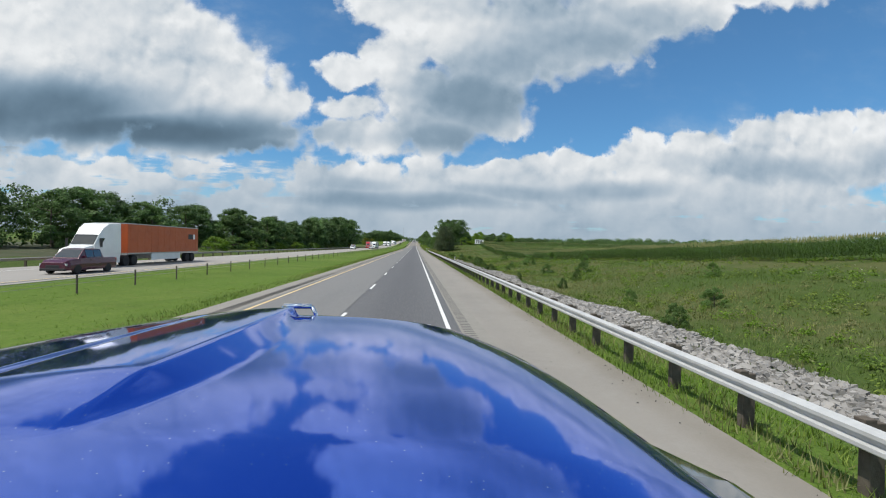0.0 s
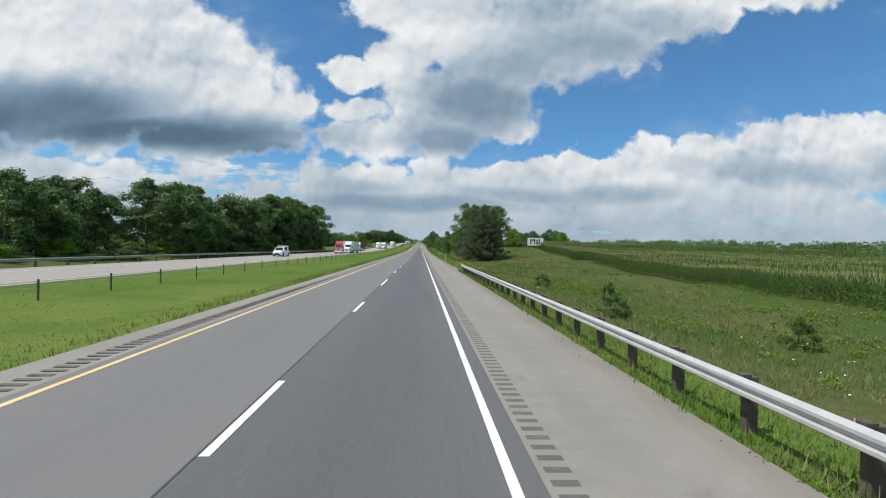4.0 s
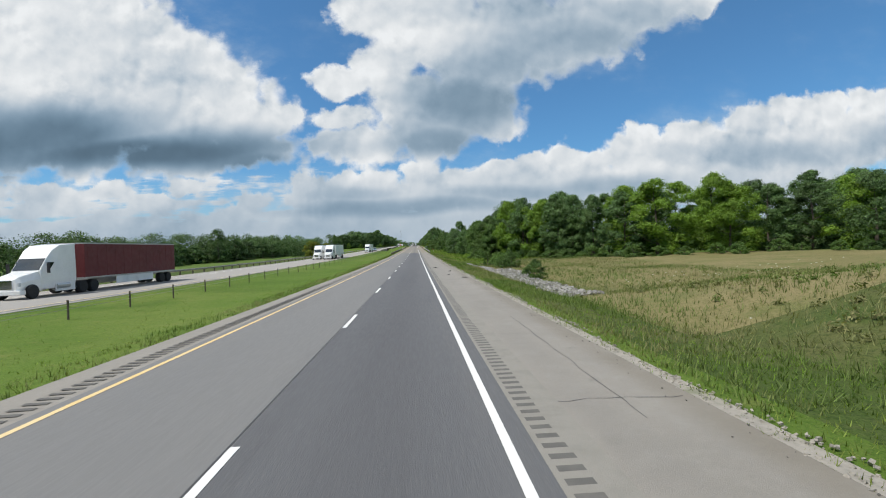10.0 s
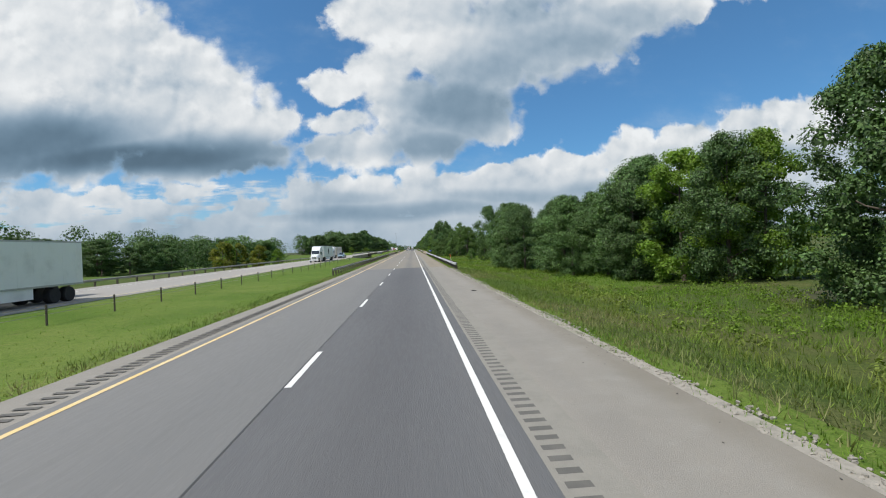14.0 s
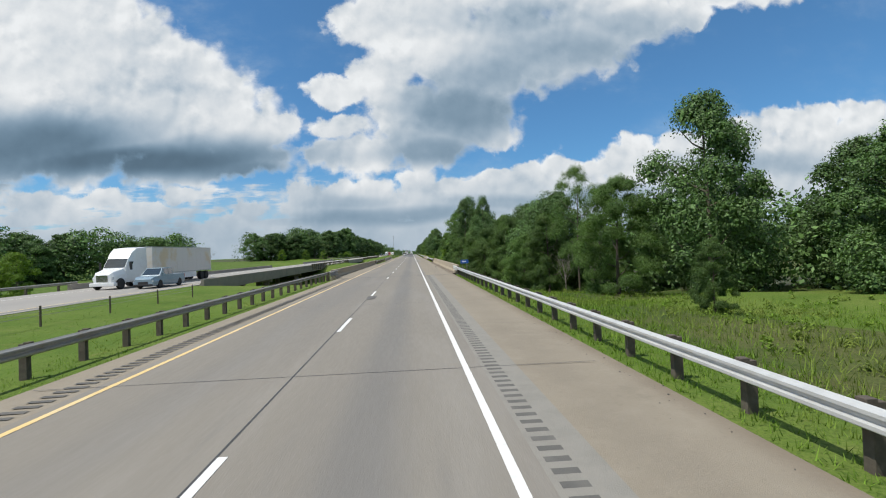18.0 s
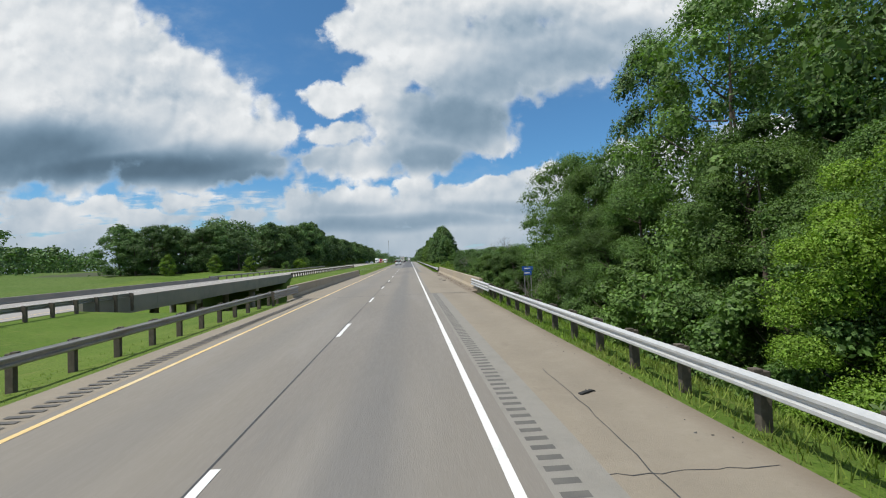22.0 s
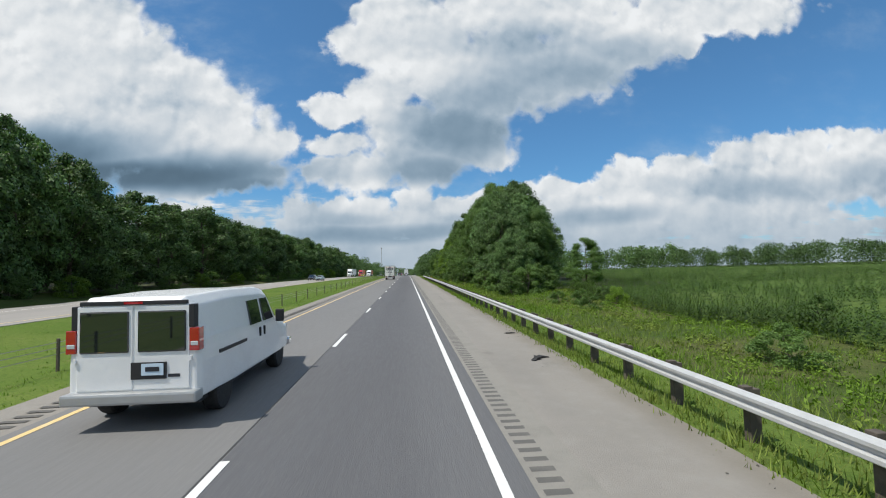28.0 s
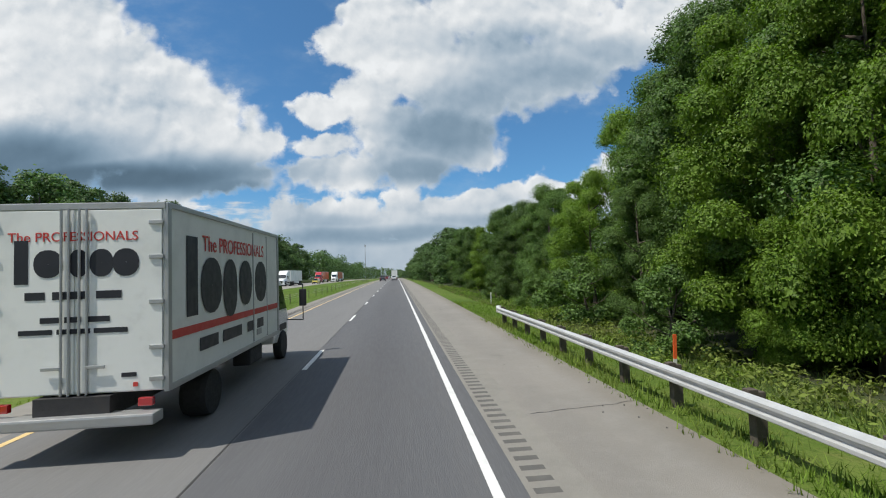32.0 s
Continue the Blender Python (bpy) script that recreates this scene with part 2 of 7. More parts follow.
ASPHALT = surface("asphalt", (.096, .098, .103), .85, [((.137, .137, .137), .12, .5, .35, .7), ((.064, .064, .068), .9, .35, .5, .75),
                  ((.155, .155, .150), 45, .35, .5, .75)], .35, 60, stretch=(1, .08, 1), tracks=((-.72, .75, .35, (.068, .068, .073)), (1.0, .3, .3, (.128, .128, .128))))
ASPHALT_WORN = surface("worn_asphalt", (.152, .152, .150), .85, [((.192, .188, .180), .15, .5, .35, .7), ((.104, .104, .104), .8, .3, .5, .8),
                       ((.216, .212, .200), 45, .3, .5, .75)], .35, 60, stretch=(1, .08, 1))
CONCRETE_ROAD = surface("road_concrete", (.205, .186, .156), .85, [((.168, .157, .143), .2, .6, .4, .7), ((.269, .252, .224), .7, .4, .45, .75), ((.246, .229, .200), 50, .35, .5, .75),
                        ((.150, .145, .137), 1.6, .3, .6, .8)], .25, 50, stretch=(1, .12, 1),
                        tracks=((-.72, .5, .55, (.127, .126, .124)), (-4.4, .5, .3, (.150, .145, .137))))
SHOULDER = surface("shoulder_concrete", (.243, .226, .199), .9, [((.197, .185, .163), .25, .6, .4, .7), ((.281, .271, .241), 2.2, .4, .45, .75),
                   ((.155, .144, .128), 14, .3, .55, .8), ((.134, .126, .108), .9, .45, .62, .8), ((.310, .296, .264), 60, .35, .5, .75)], .4, 60,
                   tracks=((4.35, .45, .6, (.169, .148, .113)), (2.6, .35, .25, (.183, .174, .160))))
SHOULDER_TAN = surface("tan_shoulder_concrete", (.245, .212, .162), .9, [((.20, .172, .13), .25, .6, .4, .7), ((.29, .255, .20), 2.2, .4, .45, .75), ((.15, .125, .095), 9, .35, .56, .8),
                       ((.14, .115, .085), .7, .5, .60, .8), ((.31, .275, .22), 60, .35, .5, .75)], .4, 60, tracks=((4.55, .4, .65, (.15, .115, .08)), (2.9, .4, .25, (.18, .155, .12))))
PAINT_W = surface("white_line_paint", (.702, .702, .675), .6, [((.450, .450, .432), 3.0, .45, .5, .8)], .15, 80)
PAINT_Y = surface("yellow_line_paint", (.702, .504, .216), .6, [((.675, .558, .342), .6, .7, .45, .65), ((.450, .360, .225), 4.0, .4, .5, .8)], .15, 80)
TAR = surface("crack_sealer", (.050, .050, .050), .6)
GRASS_MOWN = surface("mown_grass", (.098, .160, .026), .95, [((.150, .190, .045), .05, .7, .42, .62), ((.062, .118, .016), .16, .7, .45, .66), ((.085, .15, .02), .5, .6, .4, .7),
                     ((.215, .20, .075), 1.3, .4, .55, .75), ((.035, .085, .008), 6, .5, .48, .7), ((.03, .06, .01), 18, .5, .47, .65), ((.21, .21, .08), 38, .45, .53, .68)], 1.0, 16, spec=.1)
MEADOW = surface("rough_meadow_grass", (.062, .095, .021), .95, [((.121, .116, .048), .09, .75, .42, .62), ((.046, .086, .016), .35, .6, .45, .7),
                 ((.115, .111, .054), 1.6, .4, .5, .75), ((.022, .049, .007), 5, .55, .47, .7), ((.016, .033, .007), 15, .6, .46, .65), ((.139, .143, .077), 34, .45, .54, .7)], 1.0, 10, spec=.1)
MEADOW_DRY = surface("dry_meadow_grass", (.185, .165, .072), .95, [((.24, .20, .10), .09, .7, .42, .62), ((.11, .135, .04), .3, .65, .45, .68), ((.13, .13, .05), 1.6, .45, .5, .75),
                     ((.06, .07, .022), 6, .5, .48, .7), ((.05, .055, .02), 16, .5, .47, .65), ((.29, .25, .14), 34, .45, .54, .7)], 1.0, 10, spec=.1)
FIELD = surface("crop_field_leaf", (.082, .135, .028), .95, [((.11, .155, .042), .06, .6, .4, .65), ((.04, .075, .012), 1.2, .6, .4, .7), ((.14, .15, .06), 8, .4, .5, .7)], 1.0, 4, spec=.1)
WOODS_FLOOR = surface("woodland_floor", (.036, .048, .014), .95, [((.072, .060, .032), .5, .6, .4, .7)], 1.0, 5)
GRAVEL = surface("edge_gravel", (.328, .303, .262), .95, [((.205, .197, .164), 6, .6, .4, .7), ((.098, .131, .033), .8, .5, .55, .7)], 1.0, 25)
STONE = surface("riprap_stone", (.265, .255, .239), .9, [((.186, .179, .165), 3, .6, .4, .7)], .6, 14, island=.3)
STEEL = surface("galvanised_steel", (.530, .539, .530), .5, [((.406, .416, .406), 3, .5, .4, .7), ((.300, .274, .239), .6, .3, .55, .75)], .1, 30, metal=.25)
STEEL_OLD = surface("weathered_steel", (.323, .314, .294), .6, [((.228, .162, .104), 2, .45, .5, .75)], .15, 30, metal=.55)
WOOD_POST = surface("weathered_timber_post", (.085, .070, .055), .9, [((.150, .130, .100), 6, .5, .4, .7)], .5, 30)
BARRIER = surface("barrier_concrete", (.332, .275, .193), .85, [((.258, .224, .177), .5, .6, .4, .7), ((.380, .339, .271), 3, .4, .45, .7), ((.170, .150, .122), 1.3, .35, .62, .8)], .25, 35)
BRIDGE_GREY = surface("bridge_concrete", (.255, .229, .195), .85, [((.165, .161, .150), .5, .6, .4, .7)], .25, 30)
BARK = surface("bark", (.090, .072, .056), .95, [((.153, .131, .104), 5, .6, .4, .7)], .8, 18, stretch=(1, 1, .3))
DEADWOOD = surface("dead_grey_wood", (.234, .207, .180), .95, [((.144, .126, .108), 6, .6, .4, .7)], .5, 18)
LEAF = surface("broad_leaves", (.081, .151, .044), .6, [((.109, .185, .053), .25, .6, .4, .65)], 0, island=.6, objects=.25, translucent=.17, spec=.35)
LEAF_MID = surface("mid_green_leaves", (.093, .167, .042), .6, [((.122, .200, .047), .25, .6, .4, .65)], 0, island=.45, objects=.25, translucent=.35, spec=.35)
LEAF_LIGHT = surface("light_leaves", (.152, .254, .032), .6, [((.184, .287, .036), .3, .6, .4, .65)], 0, island=.35, objects=.2, translucent=.38, spec=.35)
LEAF_PINE = surface("pine_needles", (.118, .161, .084), .7, [((.161, .199, .106), .4, .6, .4, .65)], 0, island=.4, objects=.15, translucent=.15, spec=.3)
LEAF_YELLOW = surface("yellowing_leaves", (.200, .208, .024), .6, [((.112, .160, .024), .4, .6, .4, .65)], 0, island=.4, translucent=.34, spec=.35)
BLADE = surface("grass_blades", (.130, .221, .026), .8, [((.201, .221, .061), .15, .6, .42, .62)], 0, island=.4, translucent=.3, spec=.25)
BLADE_DRY = surface("dry_grass_blades", (.216, .213, .099), .85, [((.099, .164, .035), .12, .9, .40, .58)], 0, island=.4, translucent=.3, spec=.2)
CORN_LEAF = surface("corn_leaves", (.050, .096, .014), .6, [((.048, .083, .013), .1, .6, .4, .65)], 0, island=.35, translucent=.3, spec=.35)
TASSEL = surface("corn_tassels", (.250, .256, .106), .85, None, 0, island=.3)
FLOWER = surface("white_flower_heads", (.750, .760, .700), .8, None, 0, island=.15)


# ---------- building blocks ----------
def mesh(name, verts, faces, mats, index=None, smooth=False):
    me = bpy.data.meshes.new(name)
    me.from_pydata([tuple(v) for v in verts], [], [tuple(f) for f in faces])
    for m in (mats if isinstance(mats, (list, tuple)) else [mats]):
        me.materials.append(m)
    if index is not None:
        me.polygons.foreach_set("material_index", np.asarray(index, dtype=np.int32))
    if smooth:
        me.polygons.foreach_set("use_smooth", np.ones(len(me.polygons), dtype=bool))
    me.update()
    return me


def quads(name, V, mats, index=None, tri=False):
    """A mesh of loose polygons: V is (n, 4, 3), or (n, 3, 3)."""
    V = np.asarray(V, dtype=np.float32)
    n, c = V.shape[:2]
    me = bpy.data.meshes.new(name)
    me.vertices.add(n * c)
    me.vertices.foreach_set("co", V.ravel())
    me.loops.add(n * c)
    me.loops.foreach_set("vertex_index", np.arange(n * c, dtype=np.int32))
    me.polygons.add(n)
    me.polygons.foreach_set("loop_start", np.arange(0, n * c, c, dtype=np.int32))
    for m in (mats if isinstance(mats, (list, tuple)) else [mats]):
        me.materials.append(m)
    if index is not None:
        me.polygons.foreach_set("material_index", np.asarray(index, dtype=np.int32))
    me.update(calc_edges=True)
    return me


def child(name, data, parent, label="", m=None):
    ob = new(name, data)
    ob.parent = parent
    if m is not None:
        ob.matrix_basis = m
    if label:
        ob["label"] = label
    return ob


def part(name, bm, material, parent, label="", m=None, smooth=False):
    """Links a bmesh as one mesh object under a thing or under a part."""
    me = bpy.data.meshes.new(name)
    bm.to_mesh(me)
    bm.free()
    for mm in (material if isinstance(material, (list, tuple)) else [material]):
        me.materials.append(mm)
    if smooth:
        me.polygons.foreach_set("use_smooth", np.ones(len(me.polygons), dtype=bool))
    return child(name, me, parent, label, m)


def thing(name, m, label, category, group="", kind=""):
    ob = new(name)
    ob.empty_display_size = 0.3
    ob.matrix_basis = m
    return tagged(ob, label, category, group, kind)


def box(bm, x0, x1, y0, y1, z0, z1, bevel=0.0, taper=None):
    """Adds a box; taper=(fx, fy) shrinks its top."""
    made = bmesh.ops.create_cube(bm, size=1.0)["verts"]
    cx, cy, cz = (x0 + x1) / 2, (y0 + y1) / 2, (z0 + z1) / 2
    for v in made:
        top = v.co.z > 0
        sx, sy = taper if (taper and top) else (1, 1)
        v.co = Vector((cx + v.co.x * (x1 - x0) * sx, cy + v.co.y * (y1 - y0) * sy, cz + v.co.z * (z1 - z0)))
    if bevel:
        edges = {e for v in made for e in v.link_edges}
        bmesh.ops.bevel(bm, geom=list(edges), offset=bevel, segments=2, affect="EDGES", profile=0.6)
    return bm


def boxed(*a, **k):
    return box(bmesh.new(), *a, **k)


def tube(bm, a, b, r0, r1=None, sides=8, caps=True):
    a, b = Vector(a), Vector(b)
    d = b - a
    q = d.to_track_quat("Z", "Y").to_matrix().to_4x4()
    bmesh.ops.create_cone(bm, cap_ends=caps, segments=sides, radius1=r0, radius2=r0 if r1 is None else r1,
                          depth=d.length, matrix=Matrix.Translation((a + b) / 2) @ q)
    return bm


def prism(points, x0, x1, bevel=0.0):
    """A side outline in (y, z), drawn out across x."""
    bm = bmesh.new()
    left = [bm.verts.new((x0, y, z)) for y, z in points]
    right = [bm.verts.new((x1, y, z)) for y, z in points]
    bm.faces.new(left[::-1])
    bm.faces.new(right)
    n = len(points)
    for i in range(n):
        bm.faces.new((left[i], left[(i + 1) % n], right[(i + 1) % n], right[i]))
    bmesh.ops.recalc_face_normals(bm, faces=bm.faces)
    if bevel:
        bmesh.ops.bevel(bm, geom=list(bm.edges), offset=bevel, segments=2, affect="EDGES", profile=0.6)
    return bm


def strip(name, section, y0, y1, step, mat, close=False):
    """A cross-section [(x, z)] swept along the road from y0 to y1, following its height."""
    ys = np.append(np.arange(y0, y1 - step * 0.25, step), y1)
    zs = road_z(ys)
    n = len(section)
    verts = [(x, y, z + rz) for y, rz in zip(ys, zs) for x, z in section]
    faces = []
    for i in range(len(ys) - 1):
        for j in range(n if close else n - 1):
            a, b = i * n + j, i * n + (j + 1) % n
            faces.append((a, a + n, b + n, b))
    if close:
        faces.append(tuple(range(n)))
        faces.append(tuple(range((len(ys) - 1) * n, len(ys) * n))[::-1])
    return mesh(name, verts, faces, mat)


# ---------- the ground ----------
GX = [-2500, -400, -120, -70, -48, -40, -36, -33.6, -21.6, -17, -12, -7.9, 0, 4.4, 5.6, 7, 9.5, 14, 20, 30, 60, 150, 400, 2500]
_L0 = [3, 2, 1.5, 1.2, .6, .1, -.3, -.06, -.06, -.25, -.35, -.06, -.06]
_L1 = [2, 0, -1.2, -1.2, -1.1, -.7, -.4, -.06, -.06, -.25, -.35, -.06, -.06]
_L2 = [3, 0, -2.5, -2.5, -2.0, -1.2, -.5, -.06, -.06, -.4, -.5, -.06, -.06]
_DEEP = [3, -1, -3.5, -4.6, -5, -5, -5, -5, -5, -5, -5, -5, -5, -5, -5, -5, -5, -5, -5, -4.6, -3.6, -2, 0, 4]
LAND = {
    -200: _L0 + [-.06, -.2, -.6, -1.2, -1.6, -1.1, .4, 3.2, 3.4, 3.6, 4],
    40: _L0 + [-.06, -.2, -.6, -1.2, -1.6, -1.1, .4, 3.2, 3.4, 3.6, 4],
    80: _L0 + [-.06, -.2, -.6, -1.2, -1.6, -1.4, 0, 2.0, 2.4, 3, 4],
    122: _L0 + [-.06, -.2, -.6, -1.2, -1.6, -1.5, -.5, .2, 1, 2, 4],
    150: _L0 + [-.06, -.2, -.55, -1.2, -1.6, -1.8, -1.7, -.9, .4, 2, 4],
    178: _L0 + [-.06, -.14, -.3, -.8, -1.1, -1.3, -1.3, -.7, .6, 2, 4],
    222: _L0 + [-.06, -.14, -.3, -.6, -.5, .1, .4, .2, 0, 1, 4],
    246: _L0 + [-.06, -.14, -.3, -.5, .2, 1.0, 1.5, 1.5, 1, 2, 4],
    268: _L0 + [-.06, -.14, -.3, -.35, 1.0, 2.5, 3.4, 3.4, 3, 3, 4],
    305: _L0 + [-.06, -.14, -.3, -.35, .9, 2.2, 3.2, 3.2, 3, 3, 4],
    326: _L1 + [-.06, -.14, -.35, -1.0, -1.0, -.6, -.4, 0, 1, 3, 5],
    365: _L1 + [-.06, -.14, -.35, -1.0, -1.1, -.7, -.5, 0, 1, 3, 5],
    395: _L1 + [-.06, -.14, -.3, -.8, -1.1, -1.0, -.8, -.4, 0, 2, 4],
    545: _L1 + [-.06, -.15, -.35, -.75, -1.0, -1.1, -1.0, -.5, 0, 2, 4],
    574: _L2 + [-.06, -.3, -.8, -1.8, -2.6, -3.0, -3.0, -2.5, -1, 1, 4],
    580: _L2[:7] + [-1.2, -1.2, -1, -1, -1.2, -1.2] + [-1.2, -1.4, -1.8, -2.6, -3.4, -3.8, -3.8, -3.0, -1.5, 1, 4],
    592: _DEEP, 620: _DEEP,
    632: _L2[:7] + [-1.2, -1.2, -1, -1, -1.2, -1.2] + [-1.2, -1.4, -1.8, -2.6, -3.4, -3.8, -3.8, -3.0, -1.5, 1, 4],
    638: _L2 + [-.06, -.25, -.8, -1.9, -2.8, -3.0, -3.0, -2.5, -1, 1, 4],
    671: _L2 + [-.06, -.25, -.8, -1.9, -2.8, -3.0, -3.0, -2.5, -1, 1, 4],
    676: _L2[:7] + [-1.2, -1.2, -1, -1, -1.2, -1.2] + [-1.2, -1.4, -1.8, -2.6, -3.2, -3.4, -3.4, -3.0, -1.5, 1, 4],
    681: _DEEP, 712: _DEEP,
    718: _L2[:7] + [-1.2, -1.2, -1, -1, -1.2, -1.2] + [-1.2, -1.4, -1.6, -2.2, -2.8, -2.8, -2.6, -2.0, -.5, 2, 6],
    722: _L2 + [-.06, -.2, -.6, -1.4, -1.9, -1.9, -1.6, -1, 0, 4, 9],
    800: _L0 + [-.06, -.16, -.4, -.9, -1.3, -1.2, -1.0, -.3, 1.5, 5, 10],
    900: _L0 + [-.06, -.16, -.3, -.5, -.5, -.3, 0, .5, 1, 3, 8],
    6000: _L0 + [-.06, -.16, -.3, -.5, -.5, -.3, 0, .5, 1, 3, 8],
}
_LY = np.array(sorted(LAND), dtype=float)
_LZ = np.array([LAND[k] for k in sorted(LAND)], dtype=float)


def ground_z(x, y):
    """Height of the land at a place."""
    x, y = np.broadcast_arrays(np.asarray(x, float), np.asarray(y, float))
    i = np.clip(np.searchsorted(_LY, y) - 1, 0, len(_LY) - 2)
    f = np.clip((y - _LY[i]) / (_LY[i + 1] - _LY[i]), 0, 1)
    j = np.clip(np.searchsorted(GX, x) - 1, 0, len(GX) - 2)
    ga = np.asarray(GX, float)
    h = np.clip((x - ga[j]) / (ga[j + 1] - ga[j]), 0, 1)
    z = (1 - f) * ((1 - h) * _LZ[i, j] + h * _LZ[i, j + 1]) + f * ((1 - h) * _LZ[i + 1, j] + h * _LZ[i + 1, j + 1])
    off = np.clip(np.minimum(np.abs(x - 4.4), np.abs(x + 14)) / 10, 0, 1) * ((x > 4.4) | (x < -36))
    z = z + off * (.16 * np.sin(x * .31 + y * .17) + .12 * np.sin(y * .43 - x * .23) + .3 * np.sin(x * .05) * np.sin(y * .037))
    return z + road_z(y)


gx = np.unique(np.concatenate([GX, np.arange(-60, -33, 2.0), np.arange(-21, -8, 1.5), np.arange(4.4, 9, .6), np.arange(9, 34, 1.2),
                               np.arange(36, 150, 8), np.arange(160, 500, 30), np.arange(-500, -62, 25), np.arange(500, 4600, 250), np.arange(-4500, -500, 250)]))
gy = np.unique(np.concatenate([np.arange(-300, -40, 20), np.arange(-40, 1010, 3.0), np.arange(1010, 1500, 15), np.arange(1500, 5200, 130), np.arange(-4500, -300, 300)]))
XX, YY = np.meshgrid(gx, gy)
ZZ = ground_z(XX, YY)
nx, ny = len(gx), len(gy)
idx = np.arange(nx * ny).reshape(ny, nx)
F = np.stack([idx[:-1, :-1], idx[:-1, 1:], idx[1:, 1:], idx[1:, :-1]], -1).reshape(-1, 4)
MX = ((XX[:-1, :-1] + XX[1:, 1:]) / 2).ravel()
MY = ((YY[:-1, :-1] + YY[1:, 1:]) / 2).ravel()
zone = np.ones(len(MX), int)                                     # rough meadow
zone[(MX > -36) & (MX < 4.4)] = 0                                # mown median
zone[(MX > 4.4) & (MX < 8.2)] = 0
zone[(MX > 5.4) & (MX < 8.2) & (MY > 300) & (MY < 470)] = 1
zone[(MX > 39) & (MY > 148) & (MY < 420)] = 2
zone[(MX > 18) & (MY > 722) & (MY < 866)] = 2
zone[(MX > 43) & (MY < 128)] = 2
zone[(MX < -62) & (MY > 320)] = 2
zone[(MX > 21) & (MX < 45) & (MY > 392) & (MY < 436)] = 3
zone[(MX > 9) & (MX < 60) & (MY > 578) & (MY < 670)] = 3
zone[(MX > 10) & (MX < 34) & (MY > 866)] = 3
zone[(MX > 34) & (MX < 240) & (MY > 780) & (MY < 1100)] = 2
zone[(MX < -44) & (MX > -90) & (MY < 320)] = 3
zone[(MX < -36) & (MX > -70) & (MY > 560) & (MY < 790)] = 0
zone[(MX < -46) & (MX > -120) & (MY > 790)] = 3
zone[(np.abs(MX) > 500)] = 2
zone[(MX > 15) & (MX < 45) & (MY > 445) & (MY < 560)] = 0
zone[(MX > 8.6) & (MX < 60) & (MY > 308) & (MY < 372)] = 4      # bleached meadow
zone[(MX > 6.6) & (MX < 11) & (MY > 184) & (MY < 214)] = 4
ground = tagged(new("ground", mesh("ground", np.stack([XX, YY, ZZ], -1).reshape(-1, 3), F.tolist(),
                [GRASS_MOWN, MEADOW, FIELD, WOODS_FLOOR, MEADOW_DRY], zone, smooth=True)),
                "green roadside land with mown verges and rough meadow", "ground", kind="structure")

# ---------- carriageways ----------
END_A, END_B = 470.0, 770.0                    # asphalt, concrete, asphalt again
Y0, Y1 = -150.0, 1900.0
for a, b, m_in, m_out, label in ((Y0, END_A, ASPHALT, ASPHALT_WORN, "grey asphalt carriageway with a worn passing lane"),
                                 (END_A, END_B, CONCRETE_ROAD, CONCRETE_ROAD, "tan grooved concrete carriageway with dark wheel tracks"),
                                 (END_B, Y1, ASPHALT, ASPHALT_WORN, "grey asphalt carriageway with a worn passing lane")):
    road = tagged(new("road", strip("road", [(X_LANE, -.45), (X_LANE, 0), (X_EDGE + .35, 0), (X_EDGE + .35, -.45)], a, b, 6.0, m_in, True)),
                  label, "road", kind="structure")
    child("passing_lane", strip("passing_lane", [(X_LEFT - .3, -.45), (X_LEFT - .3, 0), (X_LANE, 0), (X_LANE, -.45)], a, b, 6.0, m_out, True), road)
for a, b, m_side, hue in ((Y0, END_A, SHOULDER, "pale"), (END_A, END_B, SHOULDER_TAN, "tan"), (END_B, Y1, SHOULDER, "pale")):
    tagged(new("pavement", strip("pavement", [(X_EDGE + .35, -.46), (X_EDGE + .35, -.004), (X_PAVE_R, -.03), (X_PAVE_R, -.46)], a, b, 6.0, m_side, True)),
           "wide %s concrete shoulder with grit and stains" % hue, "road shoulder", kind="structure")
    tagged(new("pavement", strip("pavement", [(X_PAVE_L, -.46), (X_PAVE_L, -.03), (X_LEFT - .3, -.004), (X_LEFT - .3, -.46)], a, b, 6.0, m_side, True)),
           "narrow %s concrete median shoulder" % hue, "road shoulder", kind="structure")
tagged(new("road", strip("road", [(OPP_L, -.46), (OPP_L, -.03), (OPP_R, -.03), (OPP_R, -.46)], Y0, Y1, 6.0, surface(
    "opposite_pavement", (.29, .273, .25), .85, [((.22, .215, .2), .2, .5, .4, .7), ((.34, .325, .29), 1.5, .4, .45, .75)], .25, 40, stretch=(1, .1, 1)), True)),
    "pale grey opposite carriageway across the median", "road", kind="structure")


def line(name, x, w, y0, y1, mat, label, z=.006):
    return tagged(new(name, strip(name, [(x - w / 2, z), (x + w / 2, z)], y0, y1, 3.0, mat)), label, "road marking", kind="structure")


line("trim", X_EDGE, .13, Y0, Y1, PAINT_W, "continuous white edge line")
line("trim", X_LEFT, .13, Y0, Y1, PAINT_Y, "continuous faded yellow edge line")
line("trim", OPP_R - 1.2, .12, Y0, Y1, PAINT_Y, "yellow edge line of the opposite road", -.022)
line("trim", OPP_L + 3.0, .12, Y0, Y1, PAINT_W, "white edge line of the opposite road", -.022)
line("trim", X_LANE - .03, .035, Y0, Y1, TAR, "dark tar-sealed joint between the lanes", .004)

